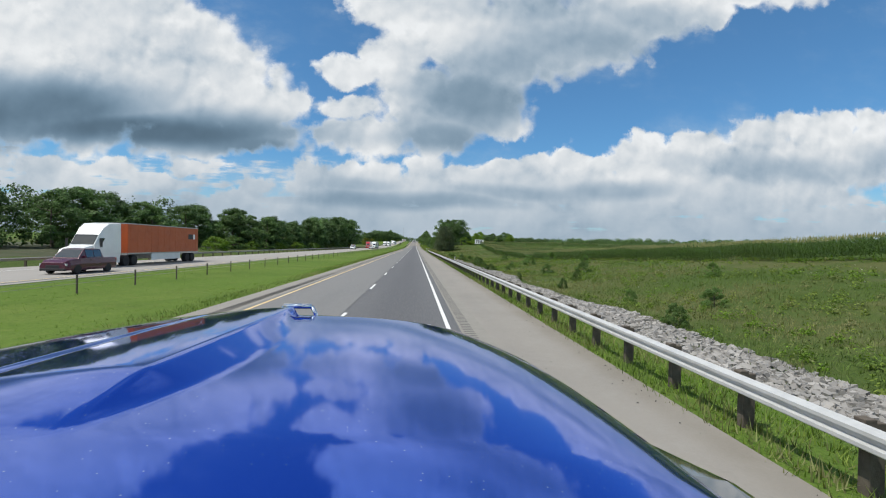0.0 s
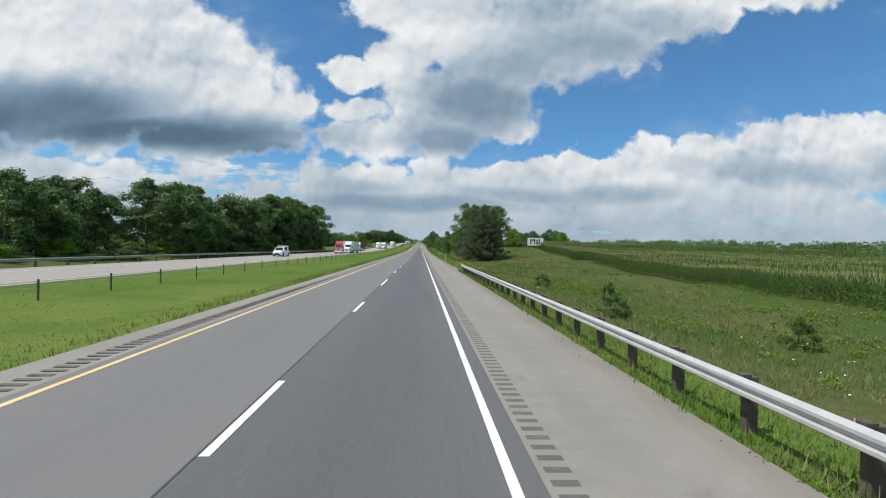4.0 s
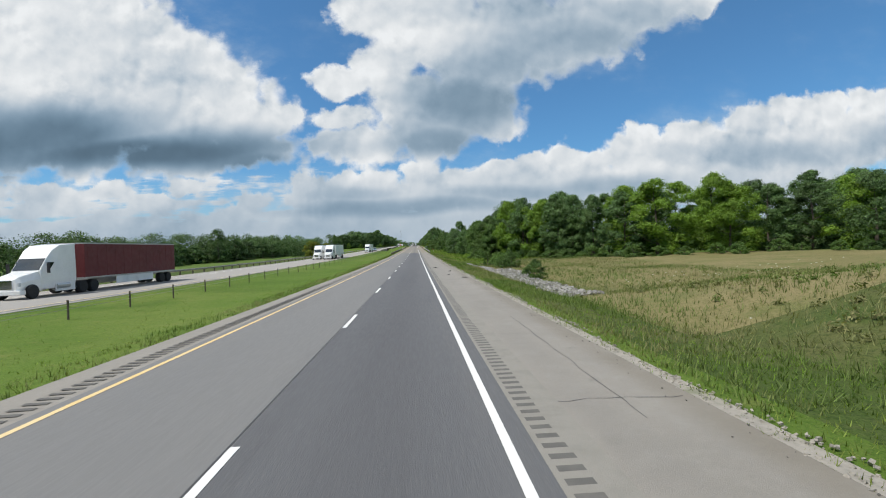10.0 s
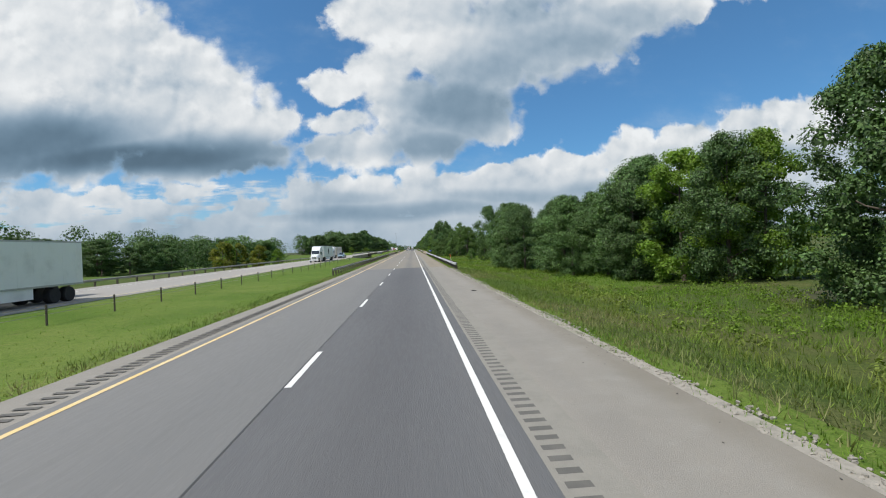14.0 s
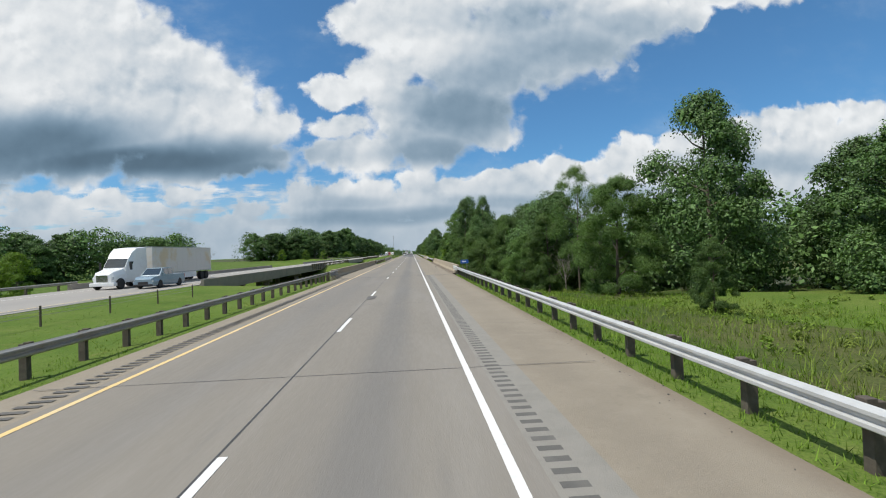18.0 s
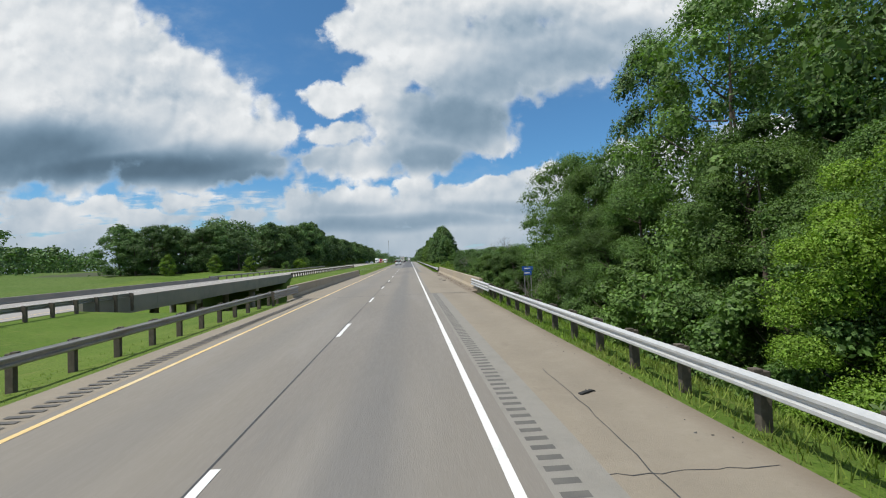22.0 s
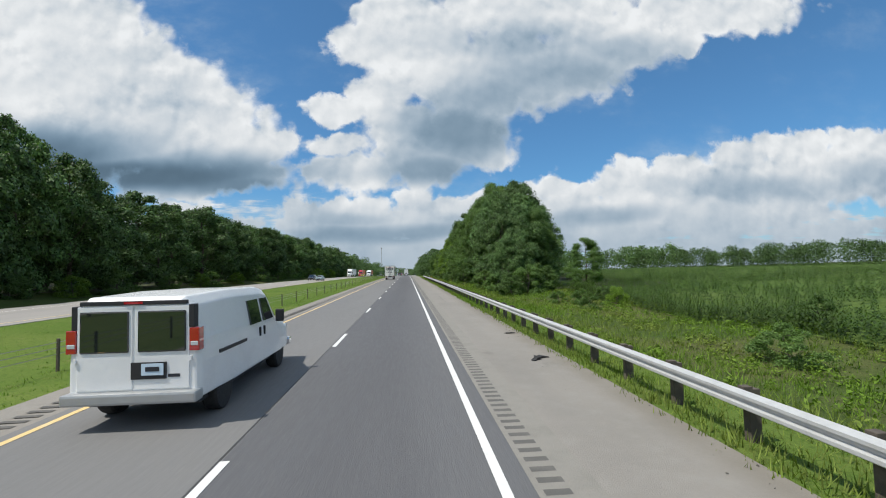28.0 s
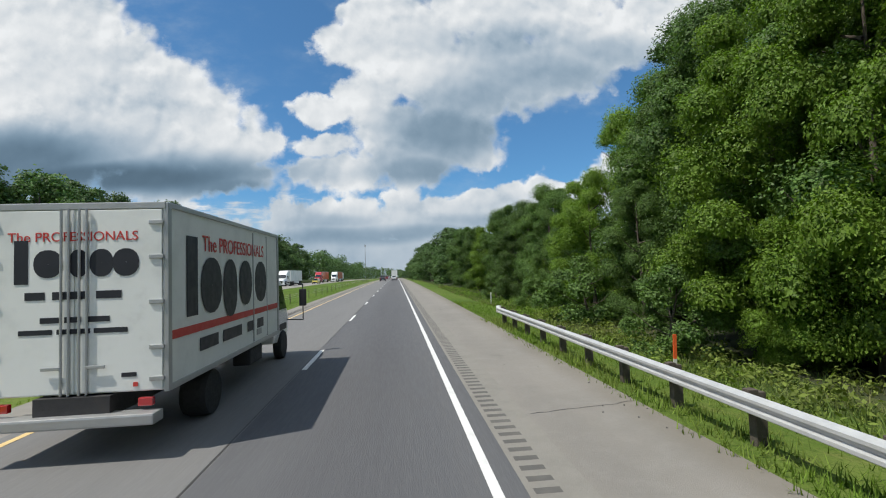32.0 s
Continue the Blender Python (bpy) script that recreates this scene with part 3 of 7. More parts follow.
dash_mesh = mesh("lane_dash", [(-.065, 0, 0), (.065, 0, 0), (.065, 3.05, 0), (-.065, 3.05, 0), (-.065, 0, .005), (.065, 0, .005), (.065, 3.05, .005), (-.065, 3.05, .005)],
                 [(4, 5, 6, 7), (0, 1, 5, 4), (1, 2, 6, 5), (2, 3, 7, 6), (3, 0, 4, 7)], PAINT_W)
lane_line = tagged(new("trim", mesh("lane_line_base", [(X_LANE - .05, 1500, road_z(1500) + .002), (X_LANE + .05, 1500, road_z(1500) + .002), (X_LANE, 1503, road_z(1503) + .002)], [(0, 1, 2)], PAINT_W)),
                   "broken white lane line of long dashes", "road marking", kind="structure")
for a, b, first in ((-30, 150, 13.8), (150, 470, 284.6), (470, 560, 516.0), (560, 650, 581.8), (650, 1480, 692.0)):
    n0 = math.ceil((a - first) / 12.19)
    y = first + n0 * 12.19
    while y < b:
        s = math.atan((road_z(y + 3) - road_z(y)) / 3)
        child("dash", dash_mesh, lane_line, "", Matrix.Translation((X_LANE + .06, y, road_z(y) + .003)) @ pose(0, 0, 0, math.degrees(s)))
        y += 12.19

# rumble strips: milled grooves beside both edge lines
def rumble(x0, x1, y0, y1, label):
    y = np.arange(y0, y1, .30)
    z = road_z(y) + .003
    w = .07
    V = np.stack([np.stack([np.full_like(y, xx), y + dyy, road_z(y + dyy) - .004 * (xx > 2) + .004], -1)
                  for xx, dyy in ((x0, -w), (x1, -w), (x1, w), (x0, w))], 1)
    return tagged(new("rumble_strip", quads("rumble_strip", V, TAR_GROOVE)), label, "rumble strip", kind="stuff")


TAR_GROOVE = surface("rumble_groove", (.101, .098, .090), .9, [((.156, .148, .133), 3, .5, .4, .7)], .3, 40)
GROOVE_BED = surface("rumble_bed", (.234, .222, .195), .9, [((.187, .179, .156), 2, .5, .4, .7)], .3, 40)
for a, b in ((-40, 574), (638, 672), (722, 1100)):
    line("trim", X_EDGE + .72, .76, a, b, GROOVE_BED, "worn grey bed of the rumble strip", .002)
    rumble(X_EDGE + .42, X_EDGE + 1.05, a, b, "dark milled rumble strip grooves beside the white edge line")
    rumble(X_LEFT - .95, X_LEFT - .5, a, b, "dark milled rumble strip grooves beside the yellow edge line")

# loose pale gravel along the pavement edge
def scatter(x0, x1, y0, y1, n, seed):
    r = np.random.RandomState(seed)
    return r, r.uniform(x0, x1, n), r.uniform(y0, y1, n)


def stones(name, x, y, size, r, mat, label, sink=.3, z=None):
    """Loose angular stones, each a bent eight-cornered block."""
    n = len(x)
    c = np.array([(-1, -1, -1), (1, -1, -1), (1, 1, -1), (-1, 1, -1), (-1, -1, 1), (1, -1, 1), (1, 1, 1), (-1, 1, 1)], float)
    P = c[None] * r.uniform(.55, 1.0, (n, 8, 1)) * (np.asarray(size).reshape(-1, 1, 1) * r.uniform(.6, 1.2, (n, 1, 3)) * np.array([1, 1.1, .75]))
    for i, j, most in ((1, 2, .55), (0, 2, .55), (0, 1, 3.14)):                 # tumbled a little, turned freely
        a = r.uniform(-most, most, n)
        ca, sa = np.cos(a)[:, None], np.sin(a)[:, None]
        P[..., i], P[..., j] = P[..., i] * ca - P[..., j] * sa, P[..., i] * sa + P[..., j] * ca
    P += np.stack([x, y, (ground_z(x, y) if z is None else z) + np.asarray(size) * sink], -1)[:, None]
    f = [(4, 5, 6, 7), (0, 4, 7, 3), (1, 2, 6, 5), (0, 1, 5, 4), (3, 7, 6, 2)]
    verts = P.reshape(-1, 3)
    faces = (np.arange(n)[:, None, None] * 8 + np.array(f)[None]).reshape(-1, 4)
    return tagged(new(name, mesh(name, verts, faces.tolist(), mat)), label, name.replace("_", " "), kind="stuff")


tagged(new("trim", strip("trim", [(X_PAVE_R, -.028), (X_PAVE_R + .34, -.046), (X_PAVE_R + .5, -.2)], 172, 466, 3.0, GRAVEL)),
       "pale gravel edging beside the concrete shoulder", "gravel edge", kind="structure")
r, x, y = scatter(0, 1, 176, 465, 9000, 4)
x = 4.36 + .5 * x ** .8 + .12 * np.sin(y * .7) * x
stones("edge_gravel", x, y, r.uniform(.012, .036, len(x)), r, GRAVEL, "pale loose gravel along the shoulder's edge", .3, road_z(y) - .045)
r, x, y = scatter(0, 1, -12, 128, 20000, 5)
x = 8.7 + x * 3.7 + .5 * np.sin(y * .11) + .3 * np.sin(y * .47)
stones("riprap", x, y, r.uniform(.05, .15, len(x)), r, STONE, "strip of pale grey riprap stones below the guardrail")
r, x, y = scatter(0, 1, 322, 374, 3200, 6)
x = 9.2 + x * np.where(y < 356, 3.2, .9) + .6 * np.sin(y * .13)
stones("riprap", x, y, r.uniform(.08, .2, len(x)), r, STONE, "drainage ditch lined with pale grey riprap stones")

# ---------- guardrails ----------
BEAM = [(0, .52), (-.03, .545), (-.085, .565), (-.085, .61), (-.03, .635), (-.03, .685), (-.085, .71), (-.085, .755), (-.03, .78), (0, .805),
        (.012, .80), (-.02, .775), (-.073, .75), (-.073, .715), (-.02, .69), (-.02, .63), (-.073, .605), (-.073, .57), (-.02, .55), (.012, .525)]
post_bm = bmesh.new()
box(post_bm, -.02, .16, -.07, .07, -.5, .79, bevel=.01)
RAIL_POST = bpy.data.meshes.new("post")
post_bm.to_mesh(RAIL_POST)
RAIL_POST.materials.append(WOOD_POST)
block_bm = boxed(-.09, .05, -.07, .07, .5, .83, bevel=.01)
RAIL_BLOCK = bpy.data.meshes.new("block")
block_bm.to_mesh(RAIL_BLOCK)
RAIL_BLOCK.materials.append(WOOD_POST)


def guardrail(x, y0, y1, side, label, steel=None, end_box=False, drop=.09, space=1.905):
    """side 1: the beam faces -x, the posts stand beyond it; -1 the other way round."""
    root = thing("guardrail", Matrix.Translation((x, y0, road_z(y0))), label, "guardrail", "roadside guardrails")
    sec = [(x + side * a, b - drop) for a, b in BEAM]
    me = strip("beam", sec if side > 0 else sec[::-1], y0, y1, 3.81, steel or STEEL, True)
    me.transform(Matrix.Translation((-x, -y0, -road_z(y0))))
    child("beam", me, root)
    for k, y in enumerate(np.arange(y0 + .3, y1, space)):
        z = road_z(y) - road_z(y0) - drop
        m = Matrix.Translation((side * .14, y - y0, z)) @ pose(0, 0, 0, 0, 0, 0 if side > 0 else 180)
        p = child("post", RAIL_POST, root, "", m)
        child("block", RAIL_BLOCK, p)
    for y in ((y0, y1) if end_box else ()):
        bm = bmesh.new()
        tube(bm, (side * .05, y - y0, road_z(y) - road_z(y0) + .40), (side * .05, y - y0, road_z(y) - road_z(y0) + .72), .12, sides=10)
        part("end_shoe", bm, steel or STEEL, root, smooth=True)
    return root


X_RAIL = 4.82
guardrail(X_RAIL, -28, 171, 1, "long galvanised W-beam guardrail on dark timber posts beside the shoulder", end_box=True)
guardrail(X_RAIL, 463, 577, 1, "galvanised W-beam guardrail leading to the concrete bridge parapet", end_box=True)
guardrail(X_RAIL, 634.5, 668.5, 1, "galvanised W-beam guardrail between two bridge parapets")
guardrail(X_RAIL, 719.5, 945, 1, "long pale galvanised W-beam guardrail on weedy timber posts", end_box=True, drop=.13)
guardrail(-8.9, 462, 576, -1, "weathered W-beam guardrail at the median edge", STEEL_OLD, True)
guardrail(-8.9, 635.5, 672, -1, "weathered W-beam guardrail at the median edge", STEEL_OLD)
guardrail(-34.6, -60, 575, -1, "far guardrail of the opposite carriageway", STEEL_OLD, space=3.81)
guardrail(-20.9, 622, 676, 1, "weathered guardrail at the near edge of the opposite carriageway", STEEL_OLD)
guardrail(-20.9, 722, 812, 1, "pale guardrail at the near edge of the opposite carriageway", STEEL_OLD)
guardrail(-34.6, 722, 830, -1, "far guardrail of the opposite carriageway", STEEL_OLD, space=3.81)


def cable_barrier(x, y0, y1, space, label):
    root = thing("cable_barrier", Matrix.Translation((x, y0, ground_z(x, y0))), label, "cable barrier", "median cable barriers")
    bm = boxed(-.035, .035, -.035, .035, -.2, .95, bevel=.008)
    me = bpy.data.meshes.new("post")
    bm.to_mesh(me)
    me.materials.append(WOOD_POST)
    ys = np.arange(y0, y1, space)
    for y in ys:
        child("post", me, root, "", Matrix.Translation((0, y - y0, float(ground_z(x, y) - ground_z(x, y0)))))
    for h in (.5, .68, .84):
        z = ground_z(x, ys) - ground_z(x, y0) + h
        V = np.stack([np.stack([np.full(len(ys), o), ys - y0, z + q], -1) for o, q in ((-.01, 0), (.01, 0), (0, .016))], 1)
        n = len(ys)
        faces = [(i * 3 + j, i * 3 + (j + 1) % 3, (i + 1) * 3 + (j + 1) % 3, (i + 1) * 3 + j) for i in range(n - 1) for j in range(3)]
        child("cable", mesh("cable", V.reshape(-1, 3), faces, STEEL_OLD), root)
    return root


cable_barrier(-16.9, -24, 562, 4.8, "low dark posts of a cable barrier in the mown median")
cable_barrier(-10.2, 724, 1100, 4.8, "low dark posts of a cable barrier near the median shoulder")

# ---------- bridges ----------
def parapet(x, y0, y1, side, label, mat=None, high=1.0):
    """A sloped-face concrete parapet in cast lengths; the face looks towards side."""
    root = thing("bridge_parapet", Matrix.Translation((x, y0, road_z(y0))), label, "bridge parapet", "bridge parapets")
    n = max(1, round((y1 - y0) / 9.0))
    for i in range(n):
        a, b = y0 + (y1 - y0) * i / n + .012, y0 + (y1 - y0) * (i + 1) / n - .012
        sec = [(0, -.5), (0, .08), (side * -.13, .28), (side * -.2, .86), (side * -.23, .88), (side * -.42, .88), (side * -.45, .86), (side * -.45, -.5)]
        sec = [(x + s, (z * high if z > 0 else z) - .02) for s, z in sec]
        me = strip("panel", sec if side < 0 else sec[::-1], a, b, 4.0, mat or BARRIER, True)
        me.transform(Matrix.Translation((-x, -y0, -road_z(y0))))
        child("panel", me, root)
    return root


def bridge(x0, x1, y0, y1, piers, label, thick=1.15):
    root = thing("bridge", Matrix.Translation((0, y0, road_z(y0))), label, "bridge", "twin road bridges")
    sec = [(x0, -thick), (x0, -.06), (x1, -.06), (x1, -thick)]
    me = strip("deck", sec, y0, y1, 4.0, BRIDGE_GREY, True)
    me.transform(Matrix.Translation((0, -y0, -road_z(y0))))
    child("deck", me, root)
    for p in piers:
        z = road_z(p) - road_z(y0)
        bm = boxed(x0 + .4, x1 - .4, p - y0 - .5, p - y0 + .5, z - thick - .45, z - thick + .01, bevel=.04)
        part("pier_cap", bm, BRIDGE_GREY, root)
        for xc in np.linspace(x0 + 1.2, x1 - 1.2, 4):
            bm = bmesh.new()
            tube(bm, (xc, p - y0, z - 6.2), (xc, p - y0, z - thick - .4), .42, sides=14)
            part("pier_column", bm, BRIDGE_GREY, root, smooth=True)
    for e in (y0, y1):
        bm = boxed(x0, x1, e - y0 - .4, e - y0 + .4, road_z(e) - road_z(y0) - 3.2, road_z(e) - road_z(y0) - thick + .01)
        part("abutment", bm, BRIDGE_GREY, root)
    return root


for a, b in ((577, 634.5), (675, 719.5)):
    mid = (a + b) / 2
    bridge(-9.2, 5.3, a, b, (mid - 9, mid + 9), "concrete road bridge over a wooded hollow")
    bridge(OPP_L - .6, OPP_R + .5, a - 4, b + 4, (mid - 9, mid + 9), "grey concrete bridge of the opposite carriageway", .8)
    parapet(4.85, a if a < 600 else 673.2, b, -1, "tan sloped-face concrete bridge parapet with dark stains")
    parapet(-8.4, a - 1.5, b - 1.5, 1, "tan sloped-face concrete bridge parapet in shade")
    parapet(OPP_R + .1, a - 4, b + 4, -1, "weathered grey parapet of the opposite bridge", BRIDGE_GREY, .6)
    parapet(OPP_L - .1, a - 4, b + 4, 1, "weathered grey parapet of the opposite bridge", BRIDGE_GREY, .6)

# dark joints across the concrete
joints = tagged(new("trim", mesh("joint_bed", [(0, 1490, road_z(1490)), (.05, 1490, road_z(1490)), (0, 1490.05, road_z(1490))], [(0, 1, 2)], TAR)),
                "dark filled joints across the concrete slabs", "pavement joint", kind="structure")
for y, w in ((573.4, .30), (580.3, .12), (629.6, .10), (634, .1), (672.0, .12), (719.3, .22), (722.6, .1), (470.0, .12)) + tuple((y, .025) for y in range(483, 570, 13)) + tuple((y, .025) for y in range(733, 770, 13)):
    child("joint", strip("joint", [(X_LEFT - 1.5, .004), (3.9, .004)], y, y + w, w, TAR), joints)


for a, b in ((577, 634.5), (673.2, 719.5)):
    tagged(new("pavement", strip("pavement", [(X_PAVE_R, -.3), (X_PAVE_R, -.03), (4.87, -.026), (4.87, -.3)], a, b, 6.0, SHOULDER_TAN, True)),
           "dirty concrete gutter at the parapet's foot", "gutter", kind="structure")
    tagged(new("pavement", strip("pavement", [(-8.42, -.3), (-8.42, -.026), (X_PAVE_L, -.03), (X_PAVE_L, -.3)], a - 1.5, b - 1.5, 6.0, SHOULDER_TAN, True)),
           "dirty concrete gutter at the parapet's foot", "gutter", kind="structure")

# three-ridged transition beams bolted to the parapet ends
TRI = [(0, .34), (-.03, .36), (-.085, .38), (-.085, .42), (-.03, .445), (-.03, .49), (-.085, .515), (-.085, .56), (-.03, .585), (-.03, .64), (-.085, .665), (-.085, .71), (-.03, .735), (0, .76),
       (.014, .755), (-.018, .73), (-.07, .705), (-.07, .67), (-.018, .645), (-.018, .58), (-.07, .555), (-.07, .52), (-.018, .495), (-.018, .44), (-.07, .415), (-.07, .385), (-.018, .365), (.014, .345)]
for y0, y1, side in ((574.2, 578.4, 1), (633.2, 637.6, 1), (667.6, 675.4, 1), (718.2, 723.0, 1), (572.0, 577.0, -1), (631.8, 636.6, -1), (668.6, 674.6, -1)):
    x = 4.78 if side > 0 else -8.36
    root = thing("transition_beam", Matrix.Translation((x, y0, road_z(y0))), "three-ridged galvanised beam bolted to the parapet end", "guardrail", "transition beams")
    me = strip("beam", [(x + side * a, b * 1.22 - .13) for a, b in (TRI if side > 0 else TRI[::-1])], y0, y1, 1.0, STEEL if side > 0 else STEEL_OLD, True)
    me.transform(Matrix.Translation((-x, -y0, -road_z(y0))))
    child("beam", me, root)
    for k in range(3):
        for z in (.44, .61, .75):
            bm = bmesh.new()
            tube(bm, (side * -.035, y1 - y0 - .3 - k * .2, z - .06), (side * -.015, y1 - y0 - .3 - k * .2, z - .06), .022, sides=6)
            part("bolt", bm, STEEL_OLD, root)
    child("post", RAIL_POST, root, "", Matrix.Translation((side * .14, .6, -.03)) @ pose(0, 0, 0, 0, 0, 0 if side > 0 else 180))

# patched and cracked slabs
PATCH = surface("asphalt_patch", (.109, .105, .098), .9, [((.156, .148, .133), 3, .5, .4, .7)], .5, 40)
PATCH_GREY = surface("worn_grey_patch", (.165, .158, .145), .9, [((.21, .195, .17), 2, .5, .4, .7), ((.12, .115, .105), 7, .4, .5, .7)], .4, 40)
r = random.Random(61)


def patch(x, y, w, l, mat, label):
    """A ragged thin patch lying on the road."""
    n = 18
    z = (road_z(y) - .004) if x > X_EDGE + .35 else road_z(y)
    pts = []
    for k in range(n):
        a = 6.2832 * k / n
        q = abs(math.cos(a)) ** .45 * math.copysign(1, math.cos(a)), abs(math.sin(a)) ** .45 * math.copysign(1, math.sin(a))
        pts.append((x + w / 2 * q[0] * r.uniform(.85, 1.08), y + l / 2 * q[1] * r.uniform(.85, 1.08), z + .005 - (max(0, x + w / 2 * q[0] - 1.5) * .006 if x > 1.4 else 0)))
    return tagged(new("patch", mesh("patch", pts, [tuple(range(n))], mat)), label, "road patch", "road patches", "structure")


for x, y, w, l, m in ((-2.3, 690, .6, 3.2, PATCH), (-2.6, 683.5, .4, 2.2, PATCH), (-.2, 728, .8, 3.5, PATCH), (1.9, 727, .6, 3, PATCH),
                      (-2.2, 612, .5, 2.5, PATCH), (-2.4, 552, .5, 3, PATCH),
                      (-.8, 611, 3.0, .7, PATCH_GREY), (-4.3, 615, 3.0, .6, PATCH_GREY), (-.6, 623, 2.8, .7, PATCH_GREY), (-4.4, 629, 3.2, .9, PATCH_GREY), (-.7, 636, 3.0, .8, PATCH_GREY),
                      (-4.2, 604, 2.6, .5, PATCH_GREY), (-.8, 700, 2.8, .7, PATCH_GREY), (-4.4, 706, 3.0, .6, PATCH_GREY), (-.7, 724, 3.0, .9, PATCH_GREY)):
    patch(x, y, w, l, m, "ragged dark asphalt patch in the concrete" if m == PATCH else "worn grey mended band across the concrete")


def crack(x, y, dx, dy, n, seed):
    q = random.Random(seed)
    pts, verts, faces = (x, y), [], []
    for k in range(n + 1):
        w = .004 + .006 * q.random()
        z = road_z(pts[1]) + .0045 - (max(0, pts[0] - 1.4) * .0087 + .003 if pts[0] > 1.41 else 0)
        verts += [(pts[0] - w * (abs(dy) > abs(dx)), pts[1] - w * (abs(dx) >= abs(dy)), z), (pts[0] + w * (abs(dy) > abs(dx)), pts[1] + w * (abs(dx) >= abs(dy)), z)]
        pts = (pts[0] + dx / n + q.uniform(-.05, .05), pts[1] + dy / n + q.uniform(-.06, .06))
    for k in range(n):
        faces.append((2 * k, 2 * k + 1, 2 * k + 3, 2 * k + 2))
    return tagged(new("crack", mesh("crack", verts, faces, TAR)), "thin dark crack across the pavement", "pavement crack", "pavement cracks", "structure")


for i, y in enumerate((33, 61, 92, 121, 205, 233, 262, 301, 330, 352, 371, 404, 431, 449, 505, 528, 541, 566, 586, 603, 618, 645, 659, 683, 692, 701, 711, 738, 751, 790, 815, 842, 871, 899, 931, 958)):
    crack(1.45, y, 2.9, (i % 5 - 2) * .25, 16, i)
for i, (x, y, l) in enumerate(((2.9, 480, 12), (3.3, 585, 9), (2.7, 600, 14), (3.0, 684, 12), (2.4, 640, 10), (3.1, 695, 8), (-5.0, 600, 12), (-.1, 690, 9), (2.9, 845, 12), (3.2, 300, 10))):
    crack(x, y, .3, l, 22, 70 + i)


# ---------- plants ----------
def leaf_cards(centres, normals, r, length, width):
    """Small bent leaf sprays about the given places: (n, 4, 3)."""
    n = len(centres)
    a = r.normal(size=(n, 3))
    a -= (a * normals).sum(1, keepdims=True) * normals * .75
    a /= np.linalg.norm(a, axis=1, keepdims=True)
    b = np.cross(normals, a)
    b /= np.linalg.norm(b, axis=1, keepdims=True) + 1e-9
    L = length * r.uniform(.6, 1.25, (n, 1))
    W = width * r.uniform(.6, 1.25, (n, 1))
    droop = normals * L * r.uniform(-.25, .15, (n, 1))
    return np.stack([centres - a * L * .5, centres - b * W * .5, centres + a * L * .5 + droop, centres + b * W * .5], 1)


def crown_points(r, lobes, per, flat=.8):
    """Leaf places on the outer shells of a set of lobes (x, y, z, radius)."""
    P, N = [], []
    for x, y, z, s in lobes:
        d = r.normal(size=(per, 3))
        d /= np.linalg.norm(d, axis=1, keepdims=True)
        d[:, 2] = np.where(d[:, 2] < -.55, -d[:, 2], d[:, 2])
        rad = s * r.uniform(.62, 1.08, (per, 1)) * (1 + .18 * np.sin(d[:, :1] * 7 + x) * np.cos(d[:, 1:2] * 6 + z))
        P.append(np.array([x, y, z]) + d * rad * np.array([1, 1, flat]))
        nn = d + r.normal(size=d.shape) * .42 + np.array([0, 0, .2])
        N.append(nn / np.linalg.norm(nn, axis=1, keepdims=True))
    return np.concatenate(P), np.concatenate(N)


def limbs(r, height, crown_base, spread, trunk, count, lean=0.0):
    bm = bmesh.new()
    bend = [Vector((lean * f * height * .2 + .12 * math.sin(f * 5 + count), .1 * math.cos(f * 4), f * height * .86)) for f in (0, .25, .5, .75, 1)]
    bend[0].z = -.5
    for i in range(4):
        tube(bm, bend[i], bend[i + 1], trunk * (1 - .2 * i) * (1.35 if i == 0 else 1), trunk * (1 - .2 * (i + 1)), 7, caps=False)
    for k in range(count):
        f = crown_base + (1 - crown_base) * (k + .5) / count * .85
        a = k * 2.4 + r.uniform(-.4, .4)
        s = Vector((0, 0, f * height * .86)) + Vector((bend[2].x, bend[2].y, 0)) * f
        reach = spread * r.uniform(.55, .9) * (1.1 - .5 * f)
        e = s + Vector((math.cos(a) * reach, math.sin(a) * reach, reach * r.uniform(.35, .8)))
        mid = (s + e) / 2 + Vector((0, 0, -.1 * reach))
        tube(bm, s, mid, trunk * .34, trunk * .22, 5, caps=False)
        tube(bm, mid, e, trunk * .22, trunk * .08, 5, caps=False)
    return bm


